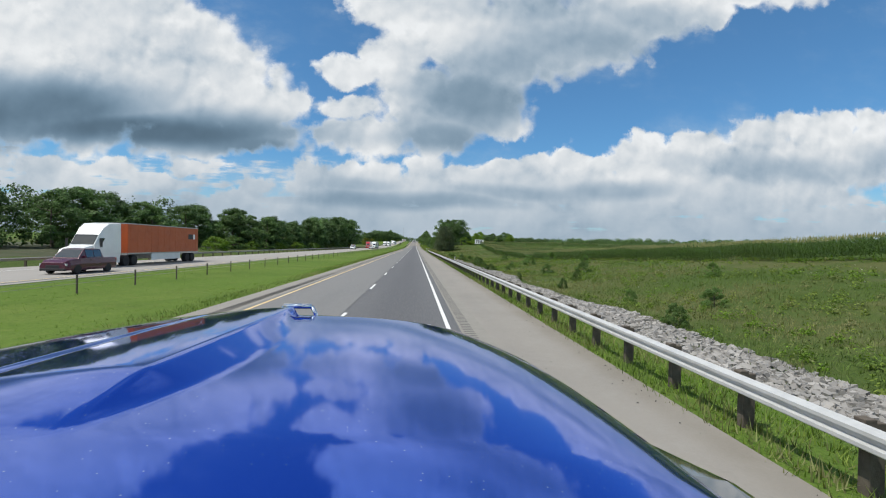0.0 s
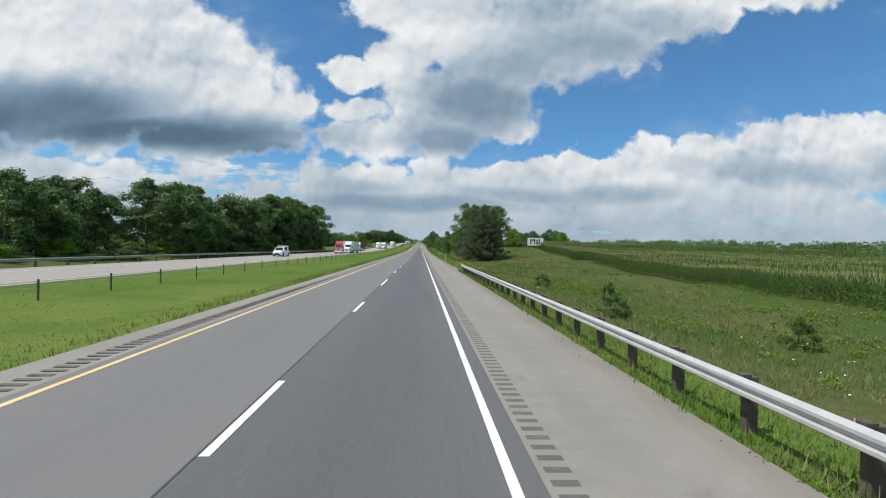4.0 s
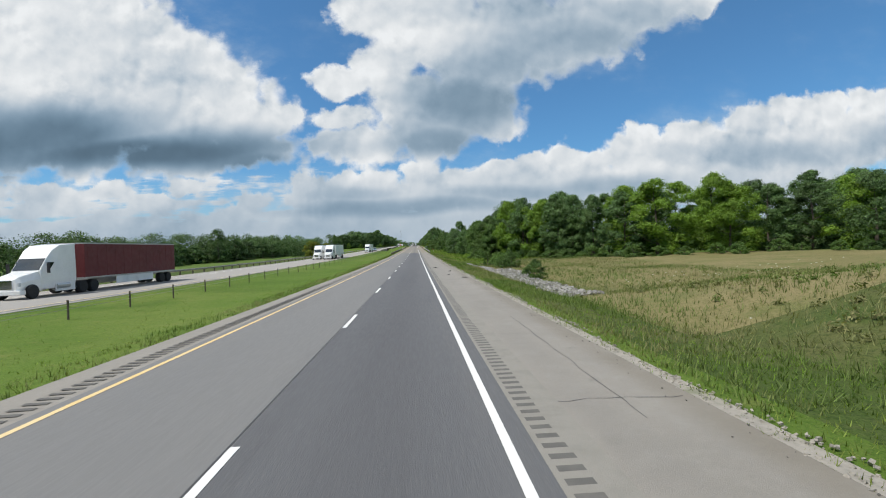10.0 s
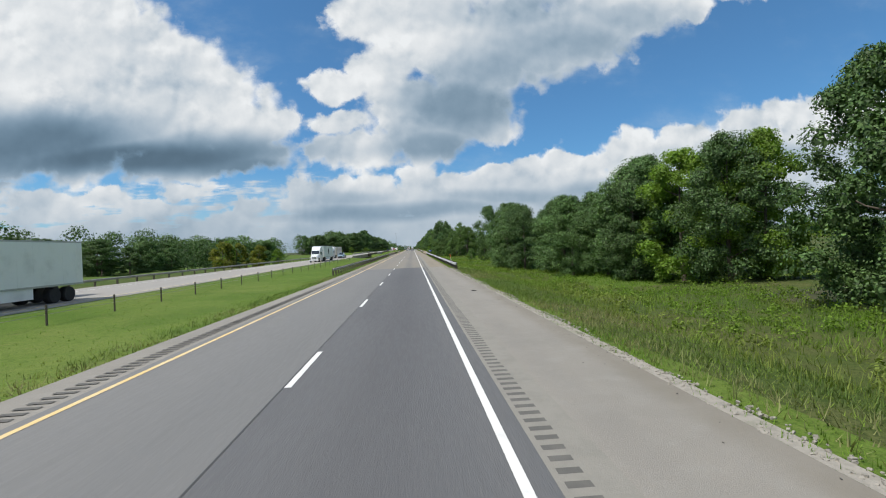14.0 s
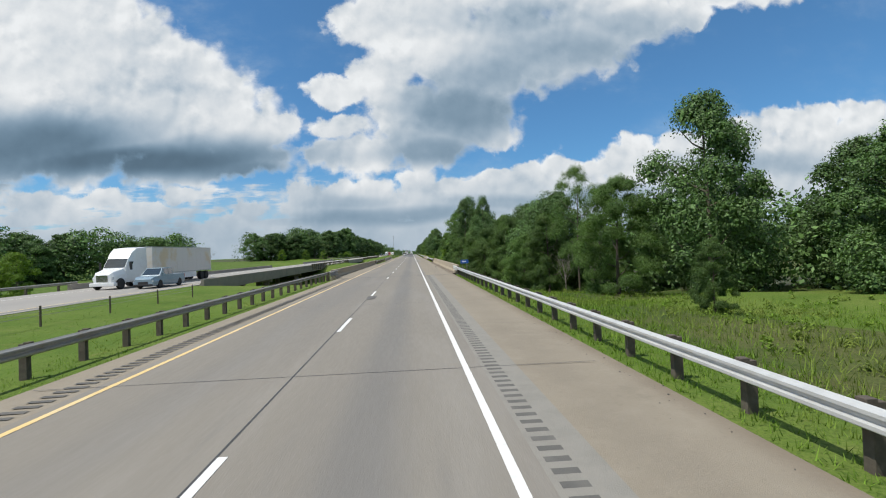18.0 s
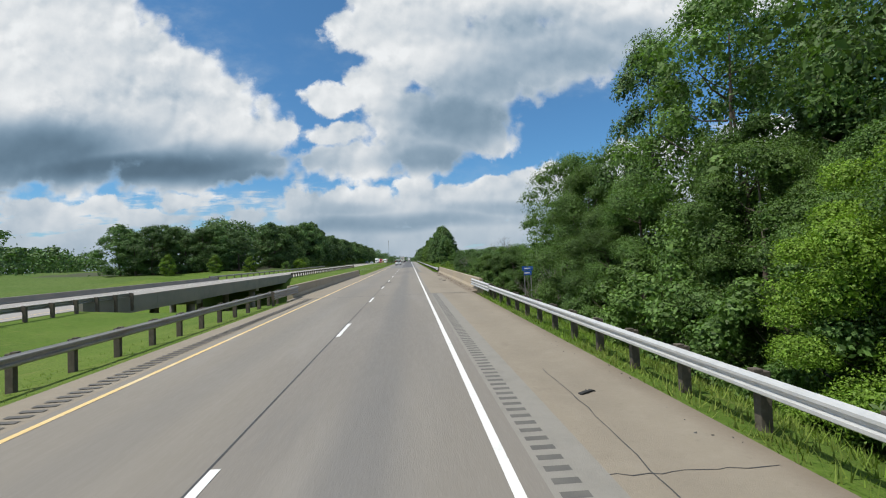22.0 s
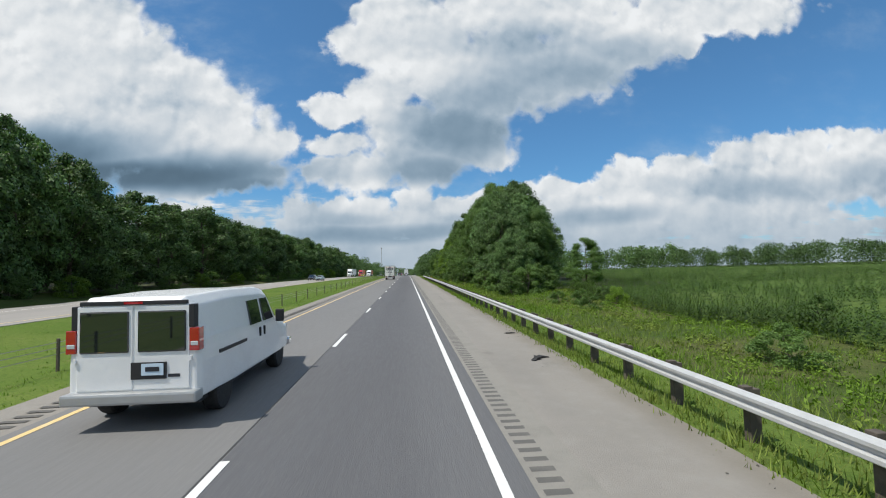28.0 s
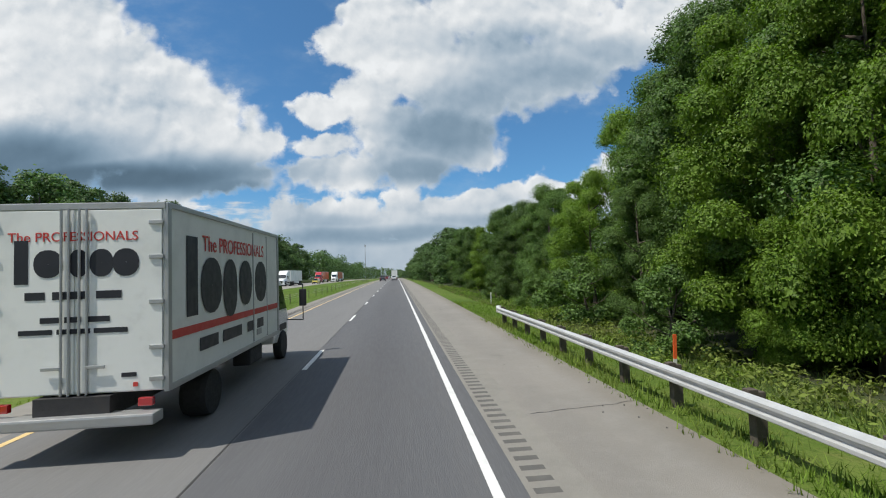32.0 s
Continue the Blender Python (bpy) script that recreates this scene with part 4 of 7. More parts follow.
def broadleaf(name, seed, height, spread, base, per, lobes, leaf, size, trunk=.2, flat=.8, label="", category="tree", clear=0.0, core=2.4):
    """A tree with trunk, limbs and a crown of leaf sprays; spread is the crown's radius."""
    r = np.random.RandomState(seed)
    root = thing(name, Matrix.Identity(4), label, category)
    part("trunk", limbs(r, height, max(base, .15), spread, trunk, 9), BARK, root, smooth=True)
    L = []
    for k in range(lobes):
        f = (k + r.uniform(0, 1)) / lobes
        zz = base + (1 - base) * f
        prof = math.sin(math.pi * min(1, .18 + .80 * f)) ** .7
        rad = spread * prof * math.sqrt(r.uniform(.25, 1.0))
        a = r.uniform(0, 6.283)
        s = spread * r.uniform(.17, .36)
        L.append((rad * math.cos(a), rad * math.sin(a), height * zz - s * .6, s))
    P, N = crown_points(r, L, per, flat)
    P[:, 2] = np.maximum(P[:, 2], height * clear + .15)
    fine = leaf_cards(P, N, r, size, size * .55)
    inner = [(x, y, z, s * .62) for x, y, z, s in L]                    # shaded inner sprays close the gaps
    P, N = crown_points(r, inner, max(6, per // 14), flat)
    P[:, 2] = np.maximum(P[:, 2], height * clear + .3)
    child("crown", quads("crown", np.concatenate([fine, leaf_cards(P, N, r, size * core, size * core * .6)]), leaf), root)
    return root


def needles(centres, ways, r, length, width):
    """Slim needle sprays that point along the given ways: (n, 4, 3)."""
    n = len(centres)
    side = np.cross(ways, r.normal(size=(n, 3)))
    side /= np.linalg.norm(side, axis=1, keepdims=True) + 1e-9
    L, W = length * r.uniform(.6, 1.3, (n, 1)), width * r.uniform(.6, 1.3, (n, 1))
    return np.stack([centres - ways * L * .5, centres - side * W * .5, centres + ways * L * .5, centres + side * W * .5], 1)


def pine(name, seed, height, spread, per, label):
    """A shaggy pine: whorls of rising boughs that carry tufts of needles, with gaps between them."""
    r = np.random.RandomState(seed)
    root = thing(name, Matrix.Identity(4), label, "tree")
    bm = bmesh.new()
    tube(bm, (0, 0, -.5), (.06, .04, height * .5), .21, .13, 8, caps=False)
    tube(bm, (.06, .04, height * .5), (0, 0, height * .97), .13, .03, 7, caps=False)
    P, D = [], []
    whorls = 17
    for k in range(whorls * 5):
        f = (k // 5 + r.uniform(.2, .8)) / whorls
        reach = spread * (1 - f) ** .72 * r.uniform(.5, 1.15) * (.75 + .25 * min(1, f * 6)) + .35
        a = k * 1.2566 + (k // 5) * .7 + r.uniform(-.3, .3)
        z0 = height * (.05 + .90 * f)
        lift = r.uniform(.05, .42) + .35 * f
        tip = Vector((math.cos(a) * reach, math.sin(a) * reach, z0 + reach * lift))
        mid = Vector((math.cos(a) * reach * .5, math.sin(a) * reach * .5, z0 + reach * lift * .32))
        tube(bm, (0, 0, z0), mid, .05, .035, 5, caps=False)
        tube(bm, mid, tip, .035, .012, 5, caps=False)
        tufts = max(4, int(reach * 5.0))
        t = np.sqrt(r.uniform(.10, 1.05, (tufts, 1)))
        side = r.normal(0, .20, (tufts, 1)) * reach * t
        c = np.concatenate([np.cos(a) * reach * t - np.sin(a) * side, np.sin(a) * reach * t + np.cos(a) * side, z0 + reach * lift * t ** 1.7], 1)
        c[:, 2] += r.uniform(-.05, .22, tufts)
        c = np.repeat(c, per, 0)
        way = np.stack([np.full(len(c), math.cos(a)), np.full(len(c), math.sin(a)), np.full(len(c), .55)], -1) * .55 + r.normal(size=c.shape) * .62
        way /= np.linalg.norm(way, axis=1, keepdims=True)
        P.append(c + way * r.uniform(.04, .30, (len(c), 1)) + r.normal(size=c.shape) * .05)
        D.append(way)
    part("trunk", bm, BARK, root, smooth=True)
    child("crown", quads("crown", needles(np.concatenate(P), np.concatenate(D), r, .21, .036), LEAF_PINE), root)
    return root


KINDS = {}
for i in range(3):
    KINDS["oak%d" % i] = broadleaf("broadleaf_tree", 20 + i, 15.0, 5.0, .10, 370, 86, LEAF, .25, .26, label="dense dark green broadleaf tree in full leaf")
    KINDS["ash%d" % i] = broadleaf("broadleaf_tree", 30 + i, 13.0, 3.7, .07, 330, 68, LEAF_LIGHT if i == 1 else LEAF, .25, .18, label="leafy roadside tree with a full green crown")
    KINDS["far%d" % i] = broadleaf("woodland_tree", 35 + i, 12.0, 4.2, .10, 330, 46, LEAF, .28, .22, label="dark green broadleaf tree beyond the far carriageway")
KINDS["near0"] = broadleaf("young_tree", 45, 13.0, 4.3, .07, 1900, 60, LEAF_MID, .11, .2, label="dense broadleaf tree with small dark green leaves", core=3.4)
KINDS["near1"] = broadleaf("young_tree", 46, 11.0, 3.4, .05, 1700, 56, LEAF_MID, .10, .17, label="leafy young broadleaf tree at the road's edge", core=3.4)
KINDS["near2"] = broadleaf("young_tree", 47, 11.0, 3.6, .06, 1600, 54, LEAF_LIGHT, .11, .17, label="vivid light green broadleaf tree", core=3.0)
KINDS["light"] = broadleaf("broadleaf_tree", 41, 10.0, 4.0, .06, 340, 44, LEAF_LIGHT, .25, .16, label="bright green young broadleaf tree")
KINDS["locust0"] = broadleaf("locust_tree", 51, 17.0, 5.4, .34, 270, 66, LEAF, .22, .2, .6, "tall locust tree with bare lower trunk and airy crown", clear=.2, core=1.6)
KINDS["locust1"] = broadleaf("locust_tree", 52, 16.0, 4.9, .38, 250, 60, LEAF, .22, .17, .6, "tall locust tree with bare lower trunk and airy crown", clear=.24, core=1.6)
KINDS["poplar"] = broadleaf("poplar_tree", 53, 15.0, 2.9, .10, 360, 84, LEAF, .15, .17, 1.0, "slender tall poplar with shimmering leaves", core=2.6)
KINDS["airy"] = broadleaf("airy_tree", 54, 14.0, 4.0, .32, 330, 46, LEAF_MID, .14, .13, .7, "tall airy tree with thin bare lower branches", clear=.2, core=2.6)
KINDS["pine0"] = pine("pine_tree", 61, 13.0, 4.4, 84, "dark shaggy pine with branches down to the ground")
KINDS["pine1"] = pine("pine_tree", 62, 9.0, 3.3, 80, "young grey-green pine on the bank")
KINDS["shrub0"] = broadleaf("shrub", 71, 2.2, 1.2, .05, 300, 34, LEAF_MID, .085, .05, .8, "dark green roadside shrub", "shrub")
KINDS["shrub1"] = broadleaf("shrub", 72, 3.0, 1.8, .04, 320, 36, LEAF_LIGHT, .10, .06, .8, "bright green leafy roadside shrub", "shrub")
KINDS["yellow"] = broadleaf("broadleaf_tree", 73, 9.0, 4.0, .08, 150, 34, LEAF_YELLOW, .45, .16, label="yellowing tree beyond the opposite road")
PLAIN_H = dict(oak0=15, oak1=15, oak2=15, ash0=13, ash1=13, ash2=13, light=10, locust0=17, locust1=16, poplar=15, airy=14, near0=13, near1=11, near2=11, pine0=13, pine1=9, shrub0=2.2, shrub1=3.0, yellow=9, conifer=4.6)
used = set()
tree_rand = random.Random(5)


def plant(kind, x, y, height, group="", wide=1.0, sink=.15):
    base = KINDS[kind]
    s = height / PLAIN_H.get(kind, 12.0)
    z = float(ground_z(x, y)) - sink
    m = Matrix.Translation((x, y, z)) @ pose(0, 0, 0, 0, 0, tree_rand.uniform(0, 360))
    if kind not in used:
        used.add(kind)
        ob = base
        ob.matrix_basis = m
    else:
        ob = copy_thing(base, m)
    w = s * wide * tree_rand.uniform(.9, 1.12)
    ob.scale = (w, w, s)
    if group:
        ob["group"] = group
    return ob


def tree_row(kinds, x0, y0, x1, y1, n, h0, h1, group, jitter=2.0, wide=1.0):
    for k in range(n):
        f = (k + .5 + tree_rand.uniform(-.3, .3)) / n
        plant(tree_rand.choice(kinds), x0 + (x1 - x0) * f + tree_rand.uniform(-jitter, jitter), y0 + (y1 - y0) * f + tree_rand.uniform(-jitter, jitter),
              tree_rand.uniform(h0, h1), group, wide)


NEAR = ["near0", "near1", "near0"]
OAKS = ["oak0", "oak1", "oak2", "ash0", "ash2"]
MIXED = OAKS + ["ash1", "light"]
FAR = ["far0", "far1", "far2"]
# meadow bushes
for x, y, h in ((20, 68, 1.7), (22.5, 60, 1.6), (14, 104, 1.5), (13, 128, 1.8), (17, 118, 1.5), (27, 40, 1.5), (16, 33, 1.2), (12.5, 88, 1.3), (19, 140, 1.8), (30, 100, 2.2), (23, 91, 2.4), (11.8, 71, 1.3), (12.2, 80, 1.5),
                (13.2, 96, 1.9), (12.8, 74, 1.1), (16, 78, 1.2), (18, 84, 1.4), (14.5, 44, 1.2), (18, 50, 1.3), (12, 52, 1.1), (13, 22, 1.3), (19, 28, 1.4), (12.2, 112, 1.5), (15, 126, 1.7), (24, 122, 1.8), (28, 74, 1.7), (33, 88, 2.0), (12.2, 146, 1.6), (16, 156, 1.8), (13, 166, 1.5)):
    plant("shrub0", x, y, h, "meadow shrubs", tree_rand.uniform(.55, 1.1))
# pines by the shoulder and up the bank
for x, y, h in ((12.6, 224.5, 12.8), (14.2, 221.5, 13.0), (13.2, 229, 12), (14.8, 231, 12), (15.2, 226, 13), (12.4, 234, 9.5), (15.2, 236, 10), (16.6, 223.5, 12.5), (12.9, 221.5, 9.5), (16.8, 229.5, 12)):
    plant("pine0", x, y, h, "roadside pines", .95)
for x, y, h in ((12.6, 237, 7.5), (14.6, 240.5, 8), (12.0, 243.5, 6.2), (16.5, 246, 10), (14.8, 254, 6.6), (13.2, 258, 4.2), (17.8, 258, 5), (13.6, 270, 7.5), (12.6, 267, 4.5)):
    plant("pine1", x, y, h, "roadside pines", 1.05)
plant("near1", 13.6, 230, 12.5, "", .45)
plant("near1", 14.2, 250.2, 4.6, "", 1.0)
for x, y, h, k in ((15.5, 275, 17, "locust0"), (18, 279, 15, "locust1"), (20, 288, 17.5, "locust0"), (22.5, 291, 16, "locust1"), (24, 286, 17, "locust0"), (26, 294, 17, "locust1"), (20.6, 294, 16, "locust1"), (28, 288, 16, "locust0"), (19.8, 299, 15, "locust0"), (21, 299, 17, "locust1"), (25, 300, 17, "locust0"), (30, 297, 17, "locust1")):
    plant(k, x, y, h, "locust trees on the bank")
for x, y, h in ((17, 288, 2.6), (18.5, 295, 3), (20.5, 291, 3), (23, 289, 3.2), (16.5, 294, 2.4), (23, 297, 3), (26, 296, 3), (15.8, 283, 2), (18, 291, 2.2), (20, 286, 2.5), (22, 294, 2.6), (25, 290, 2.5), (14.6, 277, 2.6), (16.2, 272, 2.2), (12.5, 342, 2.0), (12.2, 359, 1.8), (14, 347, 1.7), (12.8, 364, 1.8), (13.8, 360, 2.4)):
    plant("shrub0", x, y, h, "ditch shrubs")
# right-hand wood behind the ditch
tree_row(["ash1", "light", "ash0", "oak1"], 78, 352, 34, 374, 11, 10, 13, "wood edge", 3, 1.15)
tree_row(MIXED, 80, 368, 40, 392, 9, 12, 15, "wood edge", 4, 1.15)
tree_row(MIXED, 33, 376, 19, 396, 7, 11, 13, "wood edge", 1.5)
tree_row(OAKS, 36, 392, 24, 410, 5, 13, 15, "wood edge", 2.5)
tree_row(NEAR, 17.5, 399, 17, 424, 7, 8.5, 10.5, "wood edge", 1.0)
tree_row(OAKS, 24, 408, 23, 432, 5, 11.5, 13, "wood edge", 2)
tree_row(["shrub0", "shrub0", "shrub1"], 14.0, 396, 13.8, 413, 7, 1.2, 2.4, "bushes below the wood", .8, 1.2)
tree_row(["shrub0"], 68, 349, 34, 366, 12, 1.2, 2.4, "bushes below the wood", 1.5, 1.3)
tree_row(["shrub0"], 32, 369, 17, 389, 14, 1.0, 2.2, "bushes below the wood", 1.5, 1.4)
plant("shrub0", 12.6, 375, 1.9, "", .8)
plant("shrub0", 13.4, 367, 2.6)
plant("shrub0", 15.0, 368.5, 2.4)
tree_row(["ash1", "oak0", "ash2"], 26, 440, 21, 456, 5, 10.5, 12, "lawn trees", 1.5)
tree_row(OAKS, 20.5, 450, 17.5, 464, 5, 8, 9.5, "lawn trees", .8)
tree_row(OAKS, 34, 440, 30, 470, 5, 11, 14, "lawn trees", 2.5)
tree_row(OAKS, 17, 466, 17.5, 500, 6, 8, 11, "lawn trees", 1.5)
plant("near1", 14.2, 521, 3.0)
plant("near0", 16.4, 514, 4.4)
plant("near0", 18.4, 512.5, 3.0)
plant("near2", 13.6, 522.5, 1.6)
plant("near1", 14.2, 546, 3.8, "", .8)
tree_row(OAKS, 34, 520, 36, 590, 9, 10, 13, "trees behind the lawn", 3)
plant("oak1", 26.2, 564, 18.0, "", .85)
plant("oak2", 31, 571, 11.5, "", .9)
plant("near0", 18.8, 566, 11.0)
plant("airy", 17.0, 571, 13.5, "", .75)
plant("airy", 20.4, 574, 12.5, "", .8)
# the hollow at the bridges
tree_row(["near1", "near0", "near1"], 17, 578, 14.5, 598, 5, 8, 10, "trees in the hollow", .8)
tree_row(["near1", "near0", "near0", "near1"], 12, 600, 12, 632, 8, 9, 11.5, "trees in the hollow", 1.0)
tree_row(OAKS, 21, 582, 19, 665, 13, 12, 16, "trees in the hollow", 2)
for x, y, h, k in ((12.4, 612, 14, "poplar"), (12.3, 629, 18, "poplar"), (14, 634, 19, "poplar"), (16, 627, 19, "poplar"), (13.6, 658, 17, "airy"), (16.2, 661, 18, "airy"), (14.2, 665, 18, "poplar"), (16.6, 653, 17, "airy"), (18.5, 657, 18, "locust1"),
                   (15.2, 683, 17, "airy"), (17.4, 686, 18, "airy"), (19.0, 682, 18, "airy"), (16.0, 689.5, 12, "airy")):
    plant(k, x, y, h, "tall thin trees", .85 if k == "poplar" else .95)
tree_row(NEAR, 12.0, 638, 12, 670, 9, 7.5, 10.5, "trees in the hollow", 1.0)
tree_row(["shrub0", "ash2", "shrub0"], 9.9, 636, 10.2, 672, 10, 3.4, 5, "undergrowth behind the guardrail", .4)
for x, y, h, k in ((17, 606, 13.6, "near0"), (16.4, 600, 12.6, "near1"), (18.6, 613, 14.2, "near0"), (14.6, 596, 11, "near1"), (15.6, 618, 13, "oak0"), (14.2, 610, 11.5, "near0")):
    plant(k, x, y, h, "tall trees in the hollow", .85)
for x, y, h in ((10.2, 648.5, 7), (9.8, 612, 6.0)):
    plant("near2", x, y, h, "bright young trees")
for x, y, h, k in ((10.9, 704, 6.6, "near1"), (11.8, 697.5, 6.2, "near1"), (13.4, 692.5, 7.2, "near1"), (15.6, 691, 5.6, "near0"), 
                   (12.8, 715.5, 5.0, "near0"), (13.8, 712, 5.8, "near0"), (15.6, 708.5, 6.6, "near0"), (17.8, 710.5, 6.6, "near1"), (14.4, 717, 4.8, "oak2"), (15.4, 712, 5.4, "ash2"), (17.4, 714, 5.4, "oak1"), (20.4, 711, 6.6, "ash0"), (13.2, 721, 3.2, "ash2"), (23, 718, 5.0, "oak0"), (22.5, 708, 7.4, "oak2"),
                   (12.3, 750, 4.4, "oak2"), (13.4, 752.5, 3.4, "ash0"), (14.6, 774, 5.0, "oak2"), (18.4, 717, 5.2, "near0"), (21.2, 715, 5.4, "near1"), (24.4, 713, 5.6, "near0"), (27, 716, 5.2, "oak2"), (16.2, 720, 4.8, "near0"), (19.6, 722, 4.2, "near1"), (16, 765, 2.6, "shrub0"), (12.5, 741, 2.0, "shrub0"), (14, 736, 2.4, "shrub0"), (11.5, 744, 1.6, "shrub0"), (13.6, 730, 2.6, "shrub0"),
                   (20.5, 832, 1.9, "shrub0"), (13.5, 826, 1.6, "shrub0"), (15, 818, 1.6, "shrub1"), (14, 845, 1.5, "shrub0"), (17.5, 848, 1.8, "shrub1"), (21.0, 863, 6.2, "near1"), (18.5, 851, 1.6, "shrub0")):
    plant(k, x, y, h * (1.3 if 706 < y < 723 and x > 12.5 else .84 if 690 < y < 707 else 1), "field-edge bushes", 1.15 if h < 8 else .9)
# clump and wood at the end
for x, y, h, k in ((12.8, 868, 7.5, "oak0"), (15.0, 870, 8.0, "oak1"), (13.4, 874, 10.5, "ash0"), (16.6, 876, 12, "oak1"), (19.0, 877, 11.5, "near0"), (20.6, 880, 12.5, "oak0"), (14.5, 880, 13.5, "oak2"), (18.6, 883, 15, "oak1"), (19.6, 890, 18, "oak2"), (13.4, 885, 13, "ash0"), (16, 891, 16.5, "oak0"), (22.5, 893, 15, "oak0")):
    plant(k, x, y, h, "trees beside the guardrail", .88)
for x, y, h in ((12.0, 863, 2.8), (14.2, 864, 3.6), (16.4, 866, 3.6), (11.4, 868, 2.6), (10.8, 874, 2.8), (16.0, 852, 1.6), (14.5, 854, 1.3), (19, 854, 1.5)):
    plant("shrub0", x, y, h, "bushes at the clump's foot", 1.2)
tree_row(["near1", "near0", "near2", "near1"], 13.2, 890, 13.2, 926, 9, 11, 15, "trees beside the guardrail", .8)
tree_row(["near1", "near2", "near1"], 15.0, 929, 15.4, 953, 5, 13, 16, "trees beside the guardrail", .6)
tree_row(["near1", "near2", "near0"], 13.0, 961, 13.2, 1010, 9, 9, 11.5, "trees beside the guardrail", 1.0)
tree_row(["near1", "near0", "near1"], 19, 896, 21, 953, 7, 16, 20, "trees beside the guardrail", 1.5)
tree_row(OAKS, 19, 966, 20, 1010, 5, 11, 13, "trees beside the guardrail", 1.5)
for x, y, h in ((18, 903, 20), (20.5, 907, 20), (22, 937, 23), (24, 946, 22), (21, 952, 20.5)):
    plant("near1" if x < 21 else "poplar", x, y, h, "tall trees behind the wood edge", .8 if x < 21 else 1.3)
tree_row(FAR, 12, 1015, 13, 1250, 22, 10, 13.5, "trees beside the guardrail", 2.0, 1.3)
for x, y, h in ((9.4, 905, 3.4), (9.3, 938, 3.2), (9.6, 946, 3.6), (9.2, 925, 2.2), (9.5, 888, 2.8), (9.8, 897, 2.4), (9.6, 915, 2.6), (9.8, 955, 2.6), (9.9, 968, 2.8)):
    plant("shrub0", x, y, h, "roadside undergrowth")
plant("near2", 12.6, 937, 12.5, "", .8)
plant("near2", 11.6, 935.3, 5.0, "", .9)
plant("near2", 12.4, 933.8, 12.5, "", .75)
plant("near2", 12.6, 961, 5.5, "", .8)
for x, y, h, k in ((11.6, 944, 7, "near1"), (11.9, 950, 9, "near2"), (11.6, 957, 7.5, "near1"), (12.0, 928, 8.5, "near1"), (11.8, 920, 7.5, "near2"), (11.4, 912, 6, "near1"), (11.6, 901, 6.5, "near1")):
    plant(k, x, y, h, "young trees before the wood", .85)
# left of the opposite road
tree_row(FAR, -68, 14, -50, 130, 22, 8.5, 11.5, "trees across the motorway", 3, 1.3)
tree_row(FAR, -48, 130, -46, 192, 13, 8.5, 11, "trees across the motorway", 2.0, 1.15)
tree_row(FAR, -46, 194, -45, 250, 12, 11, 14.5, "trees across the motorway", 2.0, 1.15)
tree_row(FAR, -45, 252, -44, 305, 12, 15, 18, "trees across the motorway", 1.6, 1.15)
tree_row(["shrub0", "shrub1"], -43, 100, -40.5, 316, 22, 2, 3.6, "bushes across the motorway", 1.5, 1.4)
tree_row(FAR, -100, 420, -74, 560, 30, 7, 10, "hedgerow across the fields", 4, 1.4)
plant("poplar", -82, 489, 14, "", 1.5)
tree_row(["yellow", "light", "ash1"], -64, 556, -52, 590, 5, 8, 10, "yellowing trees", 2)
tree_row(FAR, -120, 640, -85, 700, 12, 12, 15, "trees beyond the hollow", 4, 1.3)
tree_row(FAR, -88, 782, -54, 800, 9, 13, 16, "wood across the motorway", 1.5, 1.2)
plant("far0", -46.5, 858, 20.5)
plant("far1", -47, 852, 20.5)
for x, y, h in ((-46, 864, 21.5), (-47.5, 870, 20.5), (-45.5, 876, 19)):
    plant("far1", x, y, h, "tall trees across the motorway", .8)
for x, y, h in ((-70, 779, 6.5), (-58, 782, 5.5), (-50, 788, 5)):
    plant("light", x, y, h, "bright trees before the wood", 1.1)
tree_row(FAR, -50, 806, -44, 1130, 48, 15, 18, "wood across the motorway", 2.0, 1.1)
tree_row(["shrub0", "shrub0", "shrub1"], -41.5, 800, -40, 1100, 28, 2.5, 4.6, "bushes across the motorway", 1.2, 1.2)
for k in [k for k in KINDS if k not in used]:
    for o in list(KINDS[k].children):
        bpy.data.objects.remove(o)
    bpy.data.objects.remove(KINDS[k])


def far_wood(x0, y0, x1, y1, n, h, deep, label, seed, per=64, card=.115):
    """A distant wood, joined: rounded crowns of leaf clumps."""
    r = np.random.RandomState(seed)
    f = np.sort(r.uniform(0, 1, n))
    x, y = x0 + (x1 - x0) * f + r.uniform(-deep, deep, n), y0 + (y1 - y0) * f + r.uniform(-deep, deep, n)
    z = ground_z(x, y)
    P, N = [], []
    for a, b, c in zip(x, y, z):
        hh = h * r.uniform(.7, 1.2)
        p, q = crown_points(r, [(a + r.uniform(-3, 3), b + r.uniform(-3, 3), c + hh * u, hh * s) for u, s in ((.15, .5), (.4, .5), (.62, .38), (.8, .24))], per)
        P.append(p)
        N.append(q)
    P, N = np.concatenate(P), np.concatenate(N)
    return tagged(new("distant_wood", quads("distant_wood", leaf_cards(P, N, r, h * card, h * card * .75), LEAF)), label, "woodland", kind="stuff")


